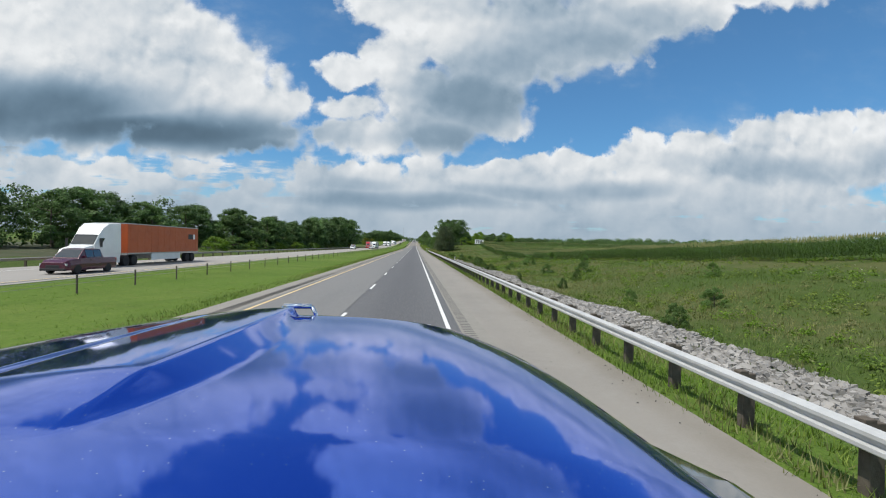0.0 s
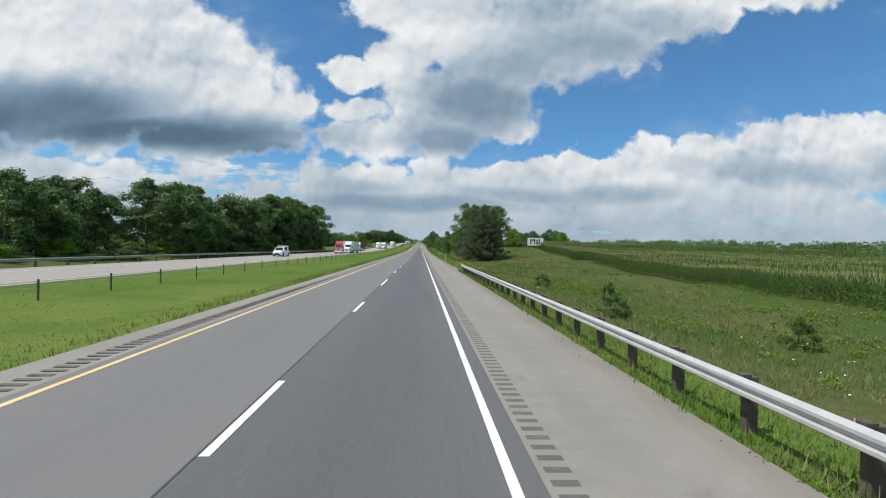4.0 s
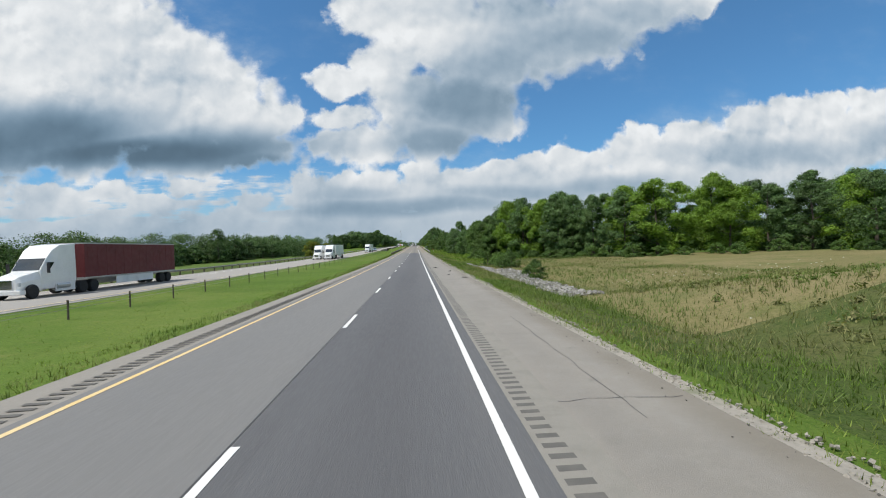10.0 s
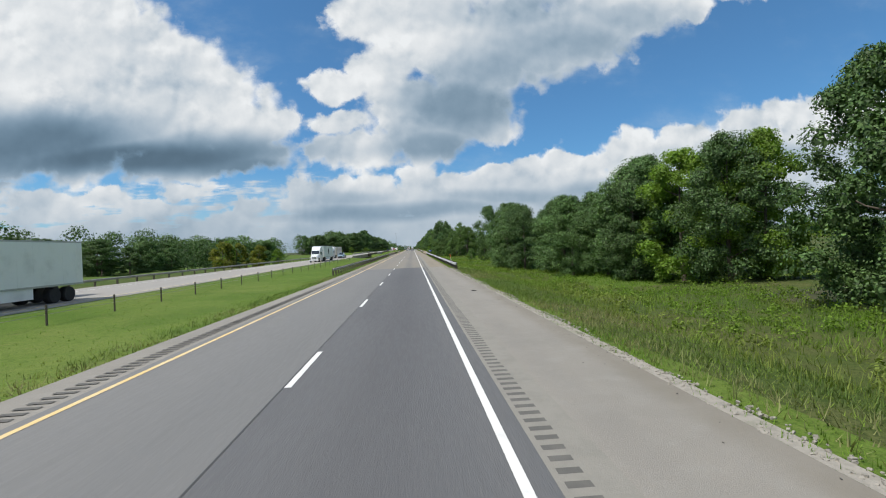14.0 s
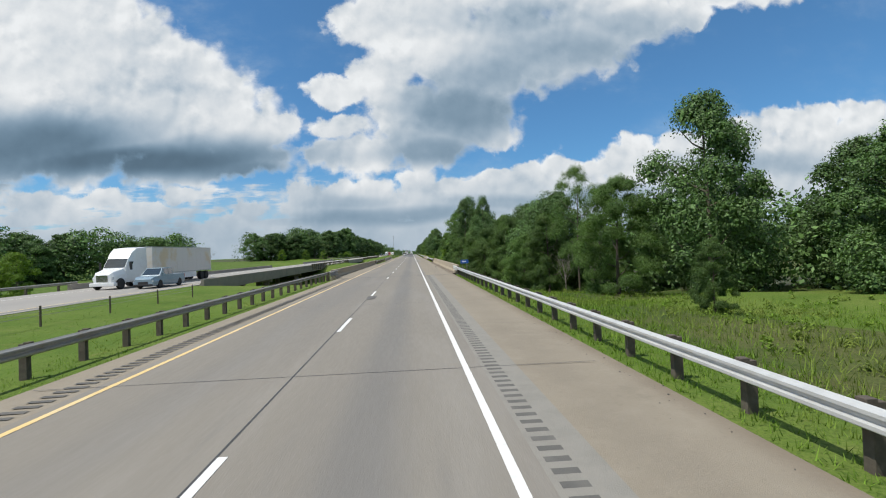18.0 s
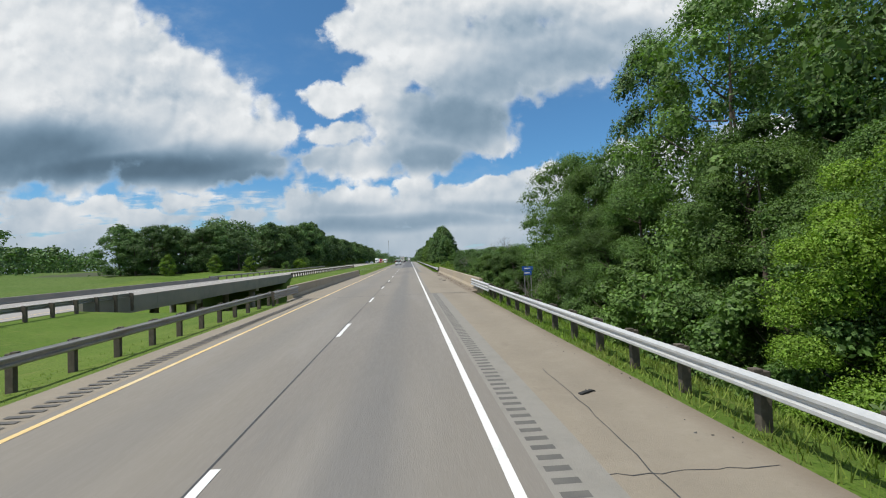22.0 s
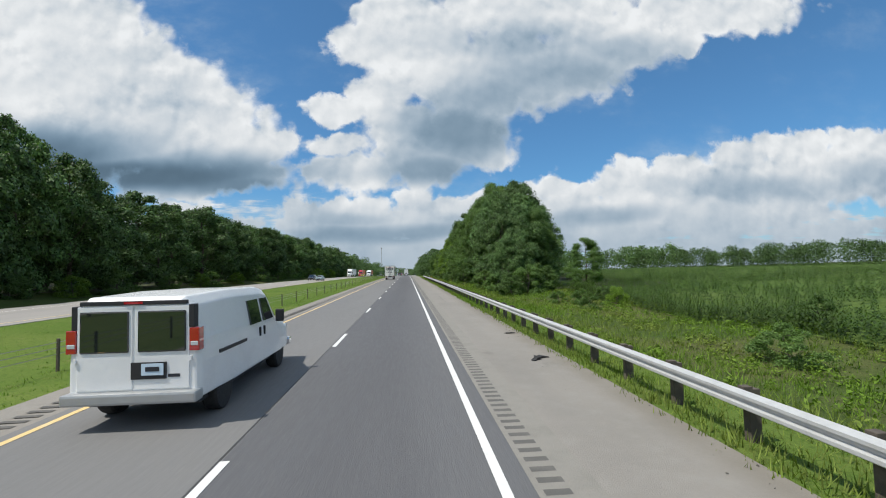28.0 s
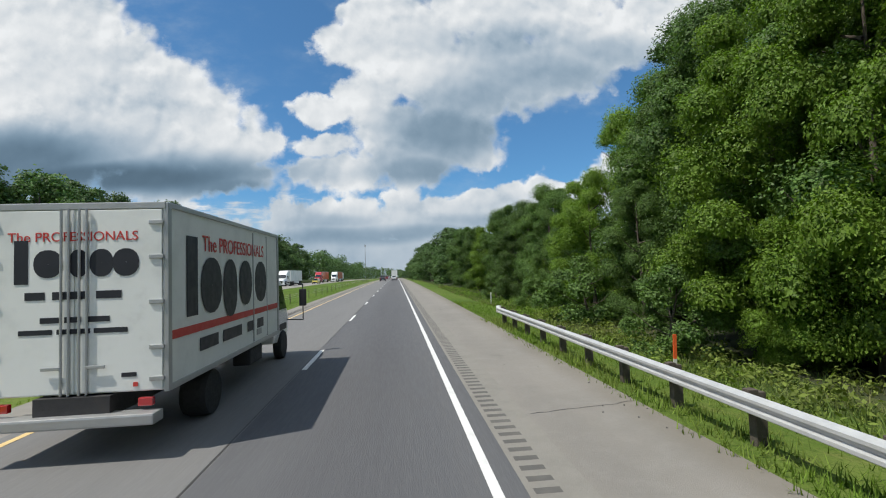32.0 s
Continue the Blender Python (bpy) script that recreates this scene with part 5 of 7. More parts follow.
far_wood(160, 520, 420, 330, 260, 10.5, 16, "distant dark green tree line beyond the cornfield", 81, 100, .075)
far_wood(420, 330, 700, 60, 200, 10.5, 20, "distant dark green tree line beyond the cornfield", 82, 80, .09)
far_wood(150, 1060, 225, 700, 260, 9.0, 12, "distant dark green tree line beyond the field", 83, 170, .06)
far_wood(60, 1300, 150, 1060, 160, 12.5, 12, "distant dark green tree line beyond the field", 84, 100, .08)
far_wood(225, 700, 420, 480, 220, 9.0, 14, "distant dark green tree line beyond the field", 85, 170, .06)
far_wood(-200, 330, -500, 900, 120, 13, 25, "distant woods across the fields", 86)
far_wood(-160, 820, -420, 1250, 90, 14, 25, "distant woods across the fields", 87)
far_wood(-80, 1500, 60, 1900, 60, 15, 20, "distant woods at the far end of the road", 88)


def blades(name, x, y, z, h, w, r, mat, label, lean=1.1, category="grass"):
    """Grass: three bent blades a tuft, each a long triangle."""
    n = len(x)
    out = []
    for k in range(3):
        a = r.uniform(0, 6.283, n)
        l = r.uniform(0, lean, n) * h
        hh = h * r.uniform(.6, 1.1, n)
        ox, oy = r.normal(0, .05, n), r.normal(0, .05, n)
        b = np.stack([x + ox, y + oy, z - .02], -1)
        d = np.stack([np.cos(a + 1.57) * w, np.sin(a + 1.57) * w, np.zeros(n)], -1)
        tip = b + np.stack([np.cos(a) * l, np.sin(a) * l, hh], -1)
        out.append(np.stack([b - d, b + d, tip], 1))
    return tagged(new(name, quads(name, np.concatenate(out), mat)), label, category, kind="stuff")


def grass(x0, x1, y0, y1, n, h0, h1, seed, mat, label, w=.02):
    r, x, y = scatter(0, 1, y0, y1, n, seed)
    x = x0 + (x1 - x0) * x ** 1.25
    patch = .55 + .45 * np.sin(x * .9 + y * .31) * np.sin(y * .13 + 1.0)
    keep = r.uniform(0, 1, n) < .35 + .65 * patch
    x, y = x[keep], y[keep]
    return blades("grass", x, y, ground_z(x, y), r.uniform(h0, h1, len(x)), w, r, mat, label)


grass(4.5, 8.8, -12, 165, 12000, .08, .34, 114, BLADE_DRY, "dry grass tufts behind the guardrail", .012)
grass(4.45, 8.8, -12, 165, 34000, .05, .2, 101, BLADE, "fresh green verge grass", .011)
grass(5.0, 9, 300, 470, 26000, .08, .3, 113, BLADE_DRY, "dry tan grass on the verge", .012)
grass(4.45, 9, 165, 470, 60000, .05, .17, 111, BLADE, "fresh green verge grass", .011)
grass(4.5, 9, 470, 576, 20000, .06, .22, 102, BLADE, "fresh green verge grass", .012)
grass(4.5, 8, 636, 674, 5000, .08, .3, 103, BLADE, "weedy grass beside the guardrail", .013)
grass(4.5, 9, 721, 960, 40000, .07, .26, 104, BLADE, "weedy grass under the guardrail", .012)
grass(12.6, 30, -12, 130, 42000, .14, .42, 112, BLADE_DRY, "tall dry meadow grass", .014)
grass(8.4, 26, 130, 320, 45000, .14, .42, 105, BLADE_DRY, "tall dry meadow grass", .014)
grass(8, 30, 320, 380, 24000, .14, .42, 106, BLADE_DRY, "tall dry meadow grass", .014)
grass(8, 22, 380, 576, 40000, .14, .45, 107, BLADE, "tall green grass by the wood", .014)
grass(8, 20, 721, 870, 30000, .14, .45, 108, BLADE, "tall green field-edge grass", .014)
grass(7, 11, 870, 1000, 14000, .12, .42, 109, BLADE_DRY, "dry grass below the trees", .014)
grass(-7.95, -10.6, -10, 1000, 40000, .04, .12, 110, BLADE, "mown median grass edge", .011)
grass(-7.95, -9.3, -10, 470, 16000, .10, .26, 115, BLADE_DRY, "dry tan grass fringe along the median shoulder", .012)
grass(-9.0, -20.8, -5, 560, 40000, .04, .10, 116, BLADE, "uneven tufts in the mown median", .014)
grass(-9.5, -20.8, 724, 1040, 20000, .04, .10, 117, BLADE, "uneven tufts in the mown median", .014)
r, x, y = scatter(9, 40, 20, 330, 1800, 120)
keep = np.sin(x * .21 + 1) * np.sin(y * .09) > .1
x, y = x[keep], y[keep]
z = ground_z(x, y) + r.uniform(.4, .9, len(x))
V = np.stack([np.stack([x + a, y + b, z + c], -1) for a, b, c in ((-.05, 0, 0), (0, -.05, .02), (.05, 0, 0), (0, .05, .02))], 1)
tagged(new("wild_flowers", quads("wild_flowers", V, FLOWER)), "white wild flowers in the meadow", "flowers", kind="stuff")


def weed_clumps(x0, x1, y0, y1, n, h0, h1, seed, mat, label, per=34):
    """Leafy weeds: low uneven heaps of small leaves in drifts."""
    r, x, y = scatter(x0, x1, y0, y1, n, seed)
    keep = r.uniform(0, 1, n) < .25 + .75 * (np.sin(x * .45 + y * .12 + seed) * np.sin(y * .21 - x * .1) > -.1)
    x, y = x[keep], y[keep]
    h = r.uniform(h0, h1, len(x)) * r.uniform(.6, 1.0, len(x))
    c = np.stack([x, y, ground_z(x, y)], -1)
    d = r.normal(size=(len(x), per, 3))
    d /= np.linalg.norm(d, axis=2, keepdims=True)
    d[..., 2] = np.abs(d[..., 2])
    P = c[:, None] + d * np.sqrt(r.uniform(.1, 1, (len(x), per, 1))) * np.stack([h * .75, h * .75, h], -1)[:, None]
    N = d + r.normal(size=d.shape) * .6 + np.array([0, 0, .5])
    N /= np.linalg.norm(N, axis=2, keepdims=True)
    return tagged(new("weeds", quads("weeds", leaf_cards(P.reshape(-1, 3), N.reshape(-1, 3), r, .17, .075), mat)), label, "weeds", kind="stuff")


weed_clumps(12.6, 44, -8, 172, 2600, .35, .85, 150, BLADE, "leafy green weeds across the rough meadow")
weed_clumps(12.6, 44, -8, 172, 900, .4, 1.0, 151, BLADE_DRY, "browning weeds across the rough meadow")
weed_clumps(9.5, 30, 176, 330, 1300, .3, .7, 152, BLADE_DRY, "browning weeds on the grassy bank")
weed_clumps(9.0, 24, 378, 470, 1500, .3, .9, 153, BLADE, "tall leafy weeds before the wood")
weed_clumps(10, 26, 470, 574, 700, .25, .7, 154, BLADE, "leafy weeds in the rough grass")
weed_clumps(7.5, 20, 722, 868, 1700, .3, .8, 155, BLADE, "leafy weeds between the guardrail and the field")
weed_clumps(7.0, 11.5, 868, 1000, 1300, .3, .9, 156, BLADE, "leafy weeds at the foot of the trees")


CORN_EDGE = ([20, 38, 79, 123, 150, 193, 250, 300], [44, 42, 37, 33, 36.5, 33.5, 37, 40])      # the field's wavy near edge


def corn_plants(x, y, h, r, label, tassels):
    """Corn plants: arching leaves and a tassel."""
    n = len(x)
    z = ground_z(x, y)
    out, tags = [], []
    for k in range(7):
        a = r.uniform(0, 6.283, n)
        b = np.stack([x, y, z + h * (.12 + .11 * k) * r.uniform(.9, 1.1, n)], -1)
        L = h * r.uniform(.24, .36, n)[:, None]
        d = np.stack([np.cos(a), np.sin(a), np.zeros(n)], -1)
        s = np.stack([-np.sin(a), np.cos(a), np.zeros(n)], -1) * .055
        up = np.array([0, 0, 1.0])
        mid = b + d * L * .5 + up * L * .35
        out.append(np.stack([b, mid - s, b + d * L + up * L * .05, mid + s], 1))
        tags.append(np.zeros(n, int))
    for k in range(tassels):
        a = r.uniform(0, 6.283, n)
        s = np.stack([np.cos(a) * .035, np.sin(a) * .035, np.zeros(n)], -1)
        b = np.stack([x, y, z + h * .86], -1)
        t = np.stack([x, y, z + h * r.uniform(1.0, 1.12, n)], -1)
        out.append(np.stack([b, b + (t - b) * .5 - s, t, b + (t - b) * .5 + s], 1))
        tags.append(np.ones(n, int))
    return tagged(new("corn_crop", quads("corn_crop", np.concatenate(out), [CORN_LEAF, TASSEL], np.concatenate(tags))), label, "corn", kind="stuff")


def corn(x0, x1, y0, y1, n, h, seed, label, tassels=2):
    """A stand of corn, thicker towards the near edges."""
    r, x, y = scatter(0, 1, 0, 1, n, seed)
    x = x0 + (x1 - x0) * x ** 2.0
    y = y0 + (y1 - y0) * y ** 1.6
    x = np.round(x / .76) * .76 + r.normal(0, .06, n)
    return corn_plants(x, y, h, r, label, tassels)


def corn_block(y0, y1, n, h, seed, label):
    """Tall corn behind the wavy edge: close-set outer rows, an open-set inside."""
    r = np.random.RandomState(seed)
    yy = np.arange(y0, y1, .38)
    X, Y = [np.interp(yy, *CORN_EDGE) + .76 * k for k in range(7)], [yy] * 7
    xx = np.arange(0, 46, .76)
    for k in range(9):
        X.append(np.interp(y0, *CORN_EDGE) + xx)
        Y.append(np.full(len(xx), y0 + .4 * k))
    f = r.uniform(0, 1, n)
    y = y0 + (y1 - y0) * r.uniform(0, 1, n)
    X.append(np.interp(y, *CORN_EDGE) + 5 + 130 * f ** 1.8)
    Y.append(y)
    x, y = np.concatenate(X), np.concatenate(Y)
    return corn_plants(x + r.normal(0, .07, len(x)), y + r.normal(0, .08, len(x)), h, r, label, 2)


corn_block(20, 128, 9000, 2.35, 130, "tall green field corn with pale tassels")
corn_block(148, 213, 6000, 2.35, 132, "tall green field corn beyond a grassy strip")
corn_block(222, 300, 6000, 2.35, 134, "tall green field corn on the rise behind the pines")
corn(18.5, 120, 724, 866, 27000, 1.2, 131, "green field of young corn rising to a tree line", 0)
corn(28, 140, 866, 960, 6000, 1.2, 133, "green field of young corn rising to a tree line", 0)
far_wood(-74, 30, -56, 150, 26, 9.5, 4, "wood behind the trees across the motorway", 91, 230, .055)
far_wood(-57, 145, -55, 250, 30, 9, 3, "wood behind the trees across the motorway", 92, 230, .055)
far_wood(-55, 252, -54, 304, 18, 15, 3, "wood behind the trees across the motorway", 98, 230, .055)
far_wood(-90, 798, -62, 812, 16, 15, 4, "wood across the motorway", 99, 230, .055)
far_wood(-70, 812, -54, 1130, 84, 16.5, 4, "tall wood across the motorway", 93, 230, .055)
far_wood(-56, 1130, -46, 1500, 60, 18, 6, "wood across the motorway, far down the road", 94, 130, .06)
far_wood(-108, 395, -74, 610, 90, 11, 5, "dark hedgerow wood across the fields", 95, 230, .05)
far_wood(-130, 636, -84, 704, 34, 14, 5, "dark trees beyond the hollow", 96, 230, .055)
far_wood(-180, 300, -110, 400, 50, 9, 6, "low scrub across the fields", 97, 160, .06)

far_wood(30, 470, 42, 596, 34, 9.5, 3, "dark wood edge behind the lawn", 101, 230, .055)
far_wood(22, 592, 62, 548, 30, 9.5, 3, "dark wood edge behind the lawn", 100, 230, .055)


# ---------- vehicles ----------
def paint(name, colour, rough=.28, flake=0.0):
    return surface(name, colour, rough, [(tuple(c * .82 for c in colour), 1.2, .35, .4, .7)], flake, 300, coat=.35)


GLASS = glass("tinted_car_glass", (.012, .016, .018))
RUBBER = surface("tyre_rubber", (.022, .022, .022), .85, [((.05, .05, .048), 5, .4, .5, .8)], .2, 60)
ALLOY = surface("wheel_alloy", (.55, .56, .57), .35, None, 0, metal=.8)
CHROME = surface("chrome", (.75, .76, .78), .12, None, 0, metal=1.0)
BLACK = surface("black_plastic", (.02, .02, .022), .55, [((.04, .04, .04), 3, .4, .5, .8)], .1, 60)
CHASSIS = surface("dark_chassis", (.03, .03, .032), .7, [((.07, .06, .05), 3, .4, .5, .8)], .2, 40)
LAMP_CLEAR = glass("headlamp_glass", (.55, .58, .6))
LAMP_RED = glass("red_lamp_glass", (.42, .012, .015))
LAMP_AMBER = glass("amber_lamp_glass", (.7, .2, .02))
PLATE = surface("number_plate", (.55, .68, .78), .5)
WHITE = paint("white_paint", (.82, .83, .82))
BOX_WHITE = surface("white_box_panel", (.80, .82, .78), .5, [((.54, .56, .53), .8, .5, .45, .7), ((.5, .5, .46), 4, .25, .55, .8)], .05, 10)
TRAILER_WHITE = surface("white_trailer_panel", (.80, .82, .81), .5, [((.58, .6, .59), .7, .5, .45, .7)], .05, 8)
INK = surface("black_sign_ink", (.02, .022, .03), .5)
RED_INK = surface("red_sign_ink", (.55, .05, .04), .5)
STEEL_FRAME = surface("aluminium_trim", (.45, .46, .46), .45, [((.35, .35, .34), 3, .4, .5, .8)], .1, 30, metal=.6)
ORANGE_TRAILER = surface("orange_trailer_panel", (.48, .105, .03), .5, [((.40, .085, .025), .8, .5, .4, .7)], .05, 8)


def loft(sections, bevel=0.0):
    """Rings of (x, z) points at stations y, joined and closed."""
    bm = bmesh.new()
    rings = [[bm.verts.new((x, y, z)) for x, z in ring] for y, ring in sections]
    n = len(rings[0])
    for a, b in zip(rings, rings[1:]):
        for i in range(n):
            bm.faces.new((a[i], b[i], b[(i + 1) % n], a[(i + 1) % n]))
    bm.faces.new(rings[0])
    bm.faces.new(rings[-1][::-1])
    bmesh.ops.recalc_face_normals(bm, faces=bm.faces)
    if bevel:
        bmesh.ops.bevel(bm, geom=[e for e in bm.edges if e.calc_face_angle(0) > .35], offset=bevel, segments=2, affect="EDGES", profile=.6)
    return bm


def body_ring(w_low, w_mid, w_top, z_low, z_mid, z_top):
    return [(-w_low, z_low), (-w_mid, (z_low + z_mid) / 2), (-w_mid, z_mid), (-w_top, z_top), (w_top, z_top), (w_mid, z_mid), (w_mid, (z_low + z_mid) / 2), (w_low, z_low)]


def pane_on(corners, inset=(.06, .06, .06, .06), proud=.012):
    """A pane lying on a four-cornered face (counter-clockwise seen from outside), inset by fractions of left, right, bottom, top."""
    a, b, c, d = [Vector(v) for v in corners]
    l, r_, bo, to = inset
    f = lambda u, v: (a * (1 - u) + b * u) * (1 - v) + (d * (1 - u) + c * u) * v
    p = [f(l, bo), f(1 - r_, bo), f(1 - r_, 1 - to), f(l, 1 - to)]
    n = (p[1] - p[0]).cross(p[3] - p[0]).normalized()
    bm = bmesh.new()
    lo = [bm.verts.new(v - n * .02) for v in p]
    hi = [bm.verts.new(v + n * proud) for v in p]
    bm.faces.new(hi)
    for i in range(4):
        bm.faces.new((lo[i], lo[(i + 1) % 4], hi[(i + 1) % 4], hi[i]))
    return bm


@functools.lru_cache(maxsize=None)
def wheel_meshes(radius, width):
    out = []
    for r0, r1, w, m in ((radius, radius * .62, width, RUBBER), (radius * .62, .05, width * .8, ALLOY)):
        bm = bmesh.new()
        prof = [(r1, -w / 2), (r0 * .93, -w / 2), (r0, -w * .32), (r0, w * .32), (r0 * .93, w / 2), (r1, w / 2)]
        if m is ALLOY:
            prof = [(r1, -w * .25), (r0 * .55, -w * .3), (r0 * .9, -w * .5), (r0, -w * .5), (r0, w * .5), (r0 * .9, w * .5), (r0 * .55, w * .3), (r1, w * .25)]
        n = 20
        rings = [[bm.verts.new((z, q * math.cos(i * 2 * math.pi / n), q * math.sin(i * 2 * math.pi / n))) for i in range(n)] for q, z in prof]
        for a, b in zip(rings, rings[1:]):
            for i in range(n):
                bm.faces.new((a[i], a[(i + 1) % n], b[(i + 1) % n], b[i]))
        bm.faces.new(rings[0])
        bm.faces.new(rings[-1][::-1])
        bmesh.ops.recalc_face_normals(bm, faces=bm.faces)
        me = bpy.data.meshes.new("wheel")
        bm.to_mesh(me)
        bm.free()
        me.materials.append(m)
        out.append(me)
    return out


def wheels(root, xs, ys, radius, width=.24):
    tyre, rim = wheel_meshes(radius, width)
    for x in xs:
        for y in ys:
            w = child("wheel", tyre, root, "", Matrix.Translation((x, y, radius)))
            child("rim", rim, w)


def lamp(root, name, x0, x1, y0, y1, z0, z1, mat, label=""):
    part(name, boxed(x0, x1, y0, y1, z0, z1, bevel=.012), mat, root, label)


def place(x, y, turn=0.0, z=None):
    pitch = math.degrees(math.atan(float(road_z(y + 2) - road_z(y - 2)) / 4))
    base = Matrix.Translation((x, y, float(road_z(y)) + (0.0 if z is None else z)))
    return base @ pose(0, 0, 0, 0, 0, turn) @ pose(0, 0, 0, pitch if abs(turn) < 90 else -pitch)


def car(m, colour, label, category="car", L=4.7, W=1.85, H=1.68, hood=1.15, rear=.35, belt=.98, deck=None, name="car", wheel_r=.35, group="traffic"):
    """hood: length of the bonnet; rear: slope of the tail; deck: length of a boot or load bed at belt height."""
    root = thing(name, m, label, category, group)
    w = W / 2
    col = colour if isinstance(colour, bpy.types.Material) else paint("car_paint", colour)
    f, b = L / 2, -L / 2
    low = [(b, body_ring(w * .86, w * .92, w * .84, .42, .7, belt * .93)), (b + .12, body_ring(w * .92, w * .99, w * .9, .3, .72, belt)),
           (b + L * .3, body_ring(w * .94, w, w * .92, .26, .72, belt)), (f - hood, body_ring(w * .94, w, w * .92, .26, .72, belt)),
           (f - .35, body_ring(w * .92, w * .98, w * .82, .28, .66, belt * .9)), (f, body_ring(w * .8, w * .86, w * .7, .36, .58, belt * .74))]
    part("body", loft(low, .03), col, root, smooth=False)
    # cabin
    c0, c1 = (b + .08 if deck is None else b + deck), f - hood + .12
    t0, t1 = c0 + rear, c1 - .75
    wb, wt = w * .91, w * .74
    cab = [(c0, [(-wb, belt - .04), (-wb * .99, belt), (wb * .99, belt), (wb, belt - .04)]), (t0, [(-wb, belt - .04), (-wt, H - .05), (wt, H - .05), (wb, belt - .04)]),
           ((t0 + t1) / 2, [(-wb, belt - .04), (-wt, H), (wt, H), (wb, belt - .04)]), (t1, [(-wb, belt - .04), (-wt, H - .05), (wt, H - .05), (wb, belt - .04)]),
           (c1, [(-wb, belt - .04), (-wb * .99, belt), (wb * .99, belt), (wb, belt - .04)])]
    part("cabin", loft(cab, .02), col, root)
    part("windscreen", pane_on([(wb * .98, c1, belt), (-wb * .98, c1, belt), (-wt, t1, H - .05), (wt, t1, H - .05)], (.05, .05, .06, .06)), GLASS, root)
    part("rear_window", pane_on([(-wb * .98, c0, belt), (wb * .98, c0, belt), (wt, t0, H - .05), (-wt, t0, H - .05)], (.08, .08, .15, .1)), GLASS, root)
    n = 3 if L > 4.4 and deck is None else 2
    for s in (1, -1):
        for k in range(n):
            y0, y1 = t0 + (t1 - t0) * k / n, t0 + (t1 - t0) * (k + 1) / n
            q = [(s * wb, y0, belt), (s * wb, y1, belt), (s * wt, y1, H - .03), (s * wt, y0, H - .03)]
            part("side_window", pane_on(q if s > 0 else q[::-1][1:] + [q[3]] if False else (q if s > 0 else [q[1], q[0], q[3], q[2]]), (.04, .04, .1, .12)), GLASS, root)
        part("mirror", boxed(s * w * .95 - .1, s * w * .95 + .1, t1 + .15, t1 + .28, belt + .02, belt + .18, bevel=.02), col, root)
        lamp(root, "headlight", s * w * .72 - .17, s * w * .72 + .17, f - .16, f - .03, .6, .76, LAMP_CLEAR)
        lamp(root, "tail_light", s * w * .82 - .1, s * w * .82 + .1, b - .01, b + .12, .68, belt - .05, LAMP_RED)
        part("door_handle", boxed(s * w * .99 - .02, s * w * .99 + .02, t1 - .5, t1 - .32, belt - .16, belt - .12), col, root)
    part("grille", boxed(-w * .45, w * .45, f - .03, f + .02, .42, .66, bevel=.02), BLACK, root)
    part("front_bumper", boxed(-w * .84, w * .84, f - .2, f + .05, .26, .44, bevel=.05), BLACK, root)
    part("rear_bumper", boxed(-w * .86, w * .86, b - .06, b + .2, .32, .52, bevel=.05), BLACK, root)
    part("number_plate", boxed(-.16, .16, b - .075, b - .055, .56, .7), PLATE, root)
    wheels(root, (-w + .12, w - .12), (b + L * .2, f - L * .19), wheel_r)
    return root, col, w, b, f


def pickup(m, colour, label, service=False, group="traffic"):
    root, col, w, b, f = car(m, colour, label, "pickup truck", 5.9, 2.0, 1.92, 1.35, .12, 1.2, 2.2 if not service else 2.5, "pickup_truck", .4, group)
    if service:
        part("service_box", boxed(-w * .98, w * .98, b + 1.3, b + 2.45, .75, 2.2, bevel=.04), TRAILER_WHITE, root, "white equipment box behind the cab")
        part("box_front_panel", boxed(-w * .97, w * .97, b + 2.46, b + 2.52, .8, 2.0, bevel=.01), BLACK, root)
        part("flatbed", boxed(-w * 1.05, w * 1.05, b - .4, b + 1.3, .78, .92, bevel=.02), CHASSIS, root)
        part("welding_machine", boxed(-w * .6, w * .6, b - .2, b + .9, .92, 1.42, bevel=.05), CHASSIS, root)
        part("roof_beacon", boxed(-.45, .45, b + 3.0, b + 3.15, 1.94, 2.06, bevel=.02), LAMP_AMBER, root)
    return root


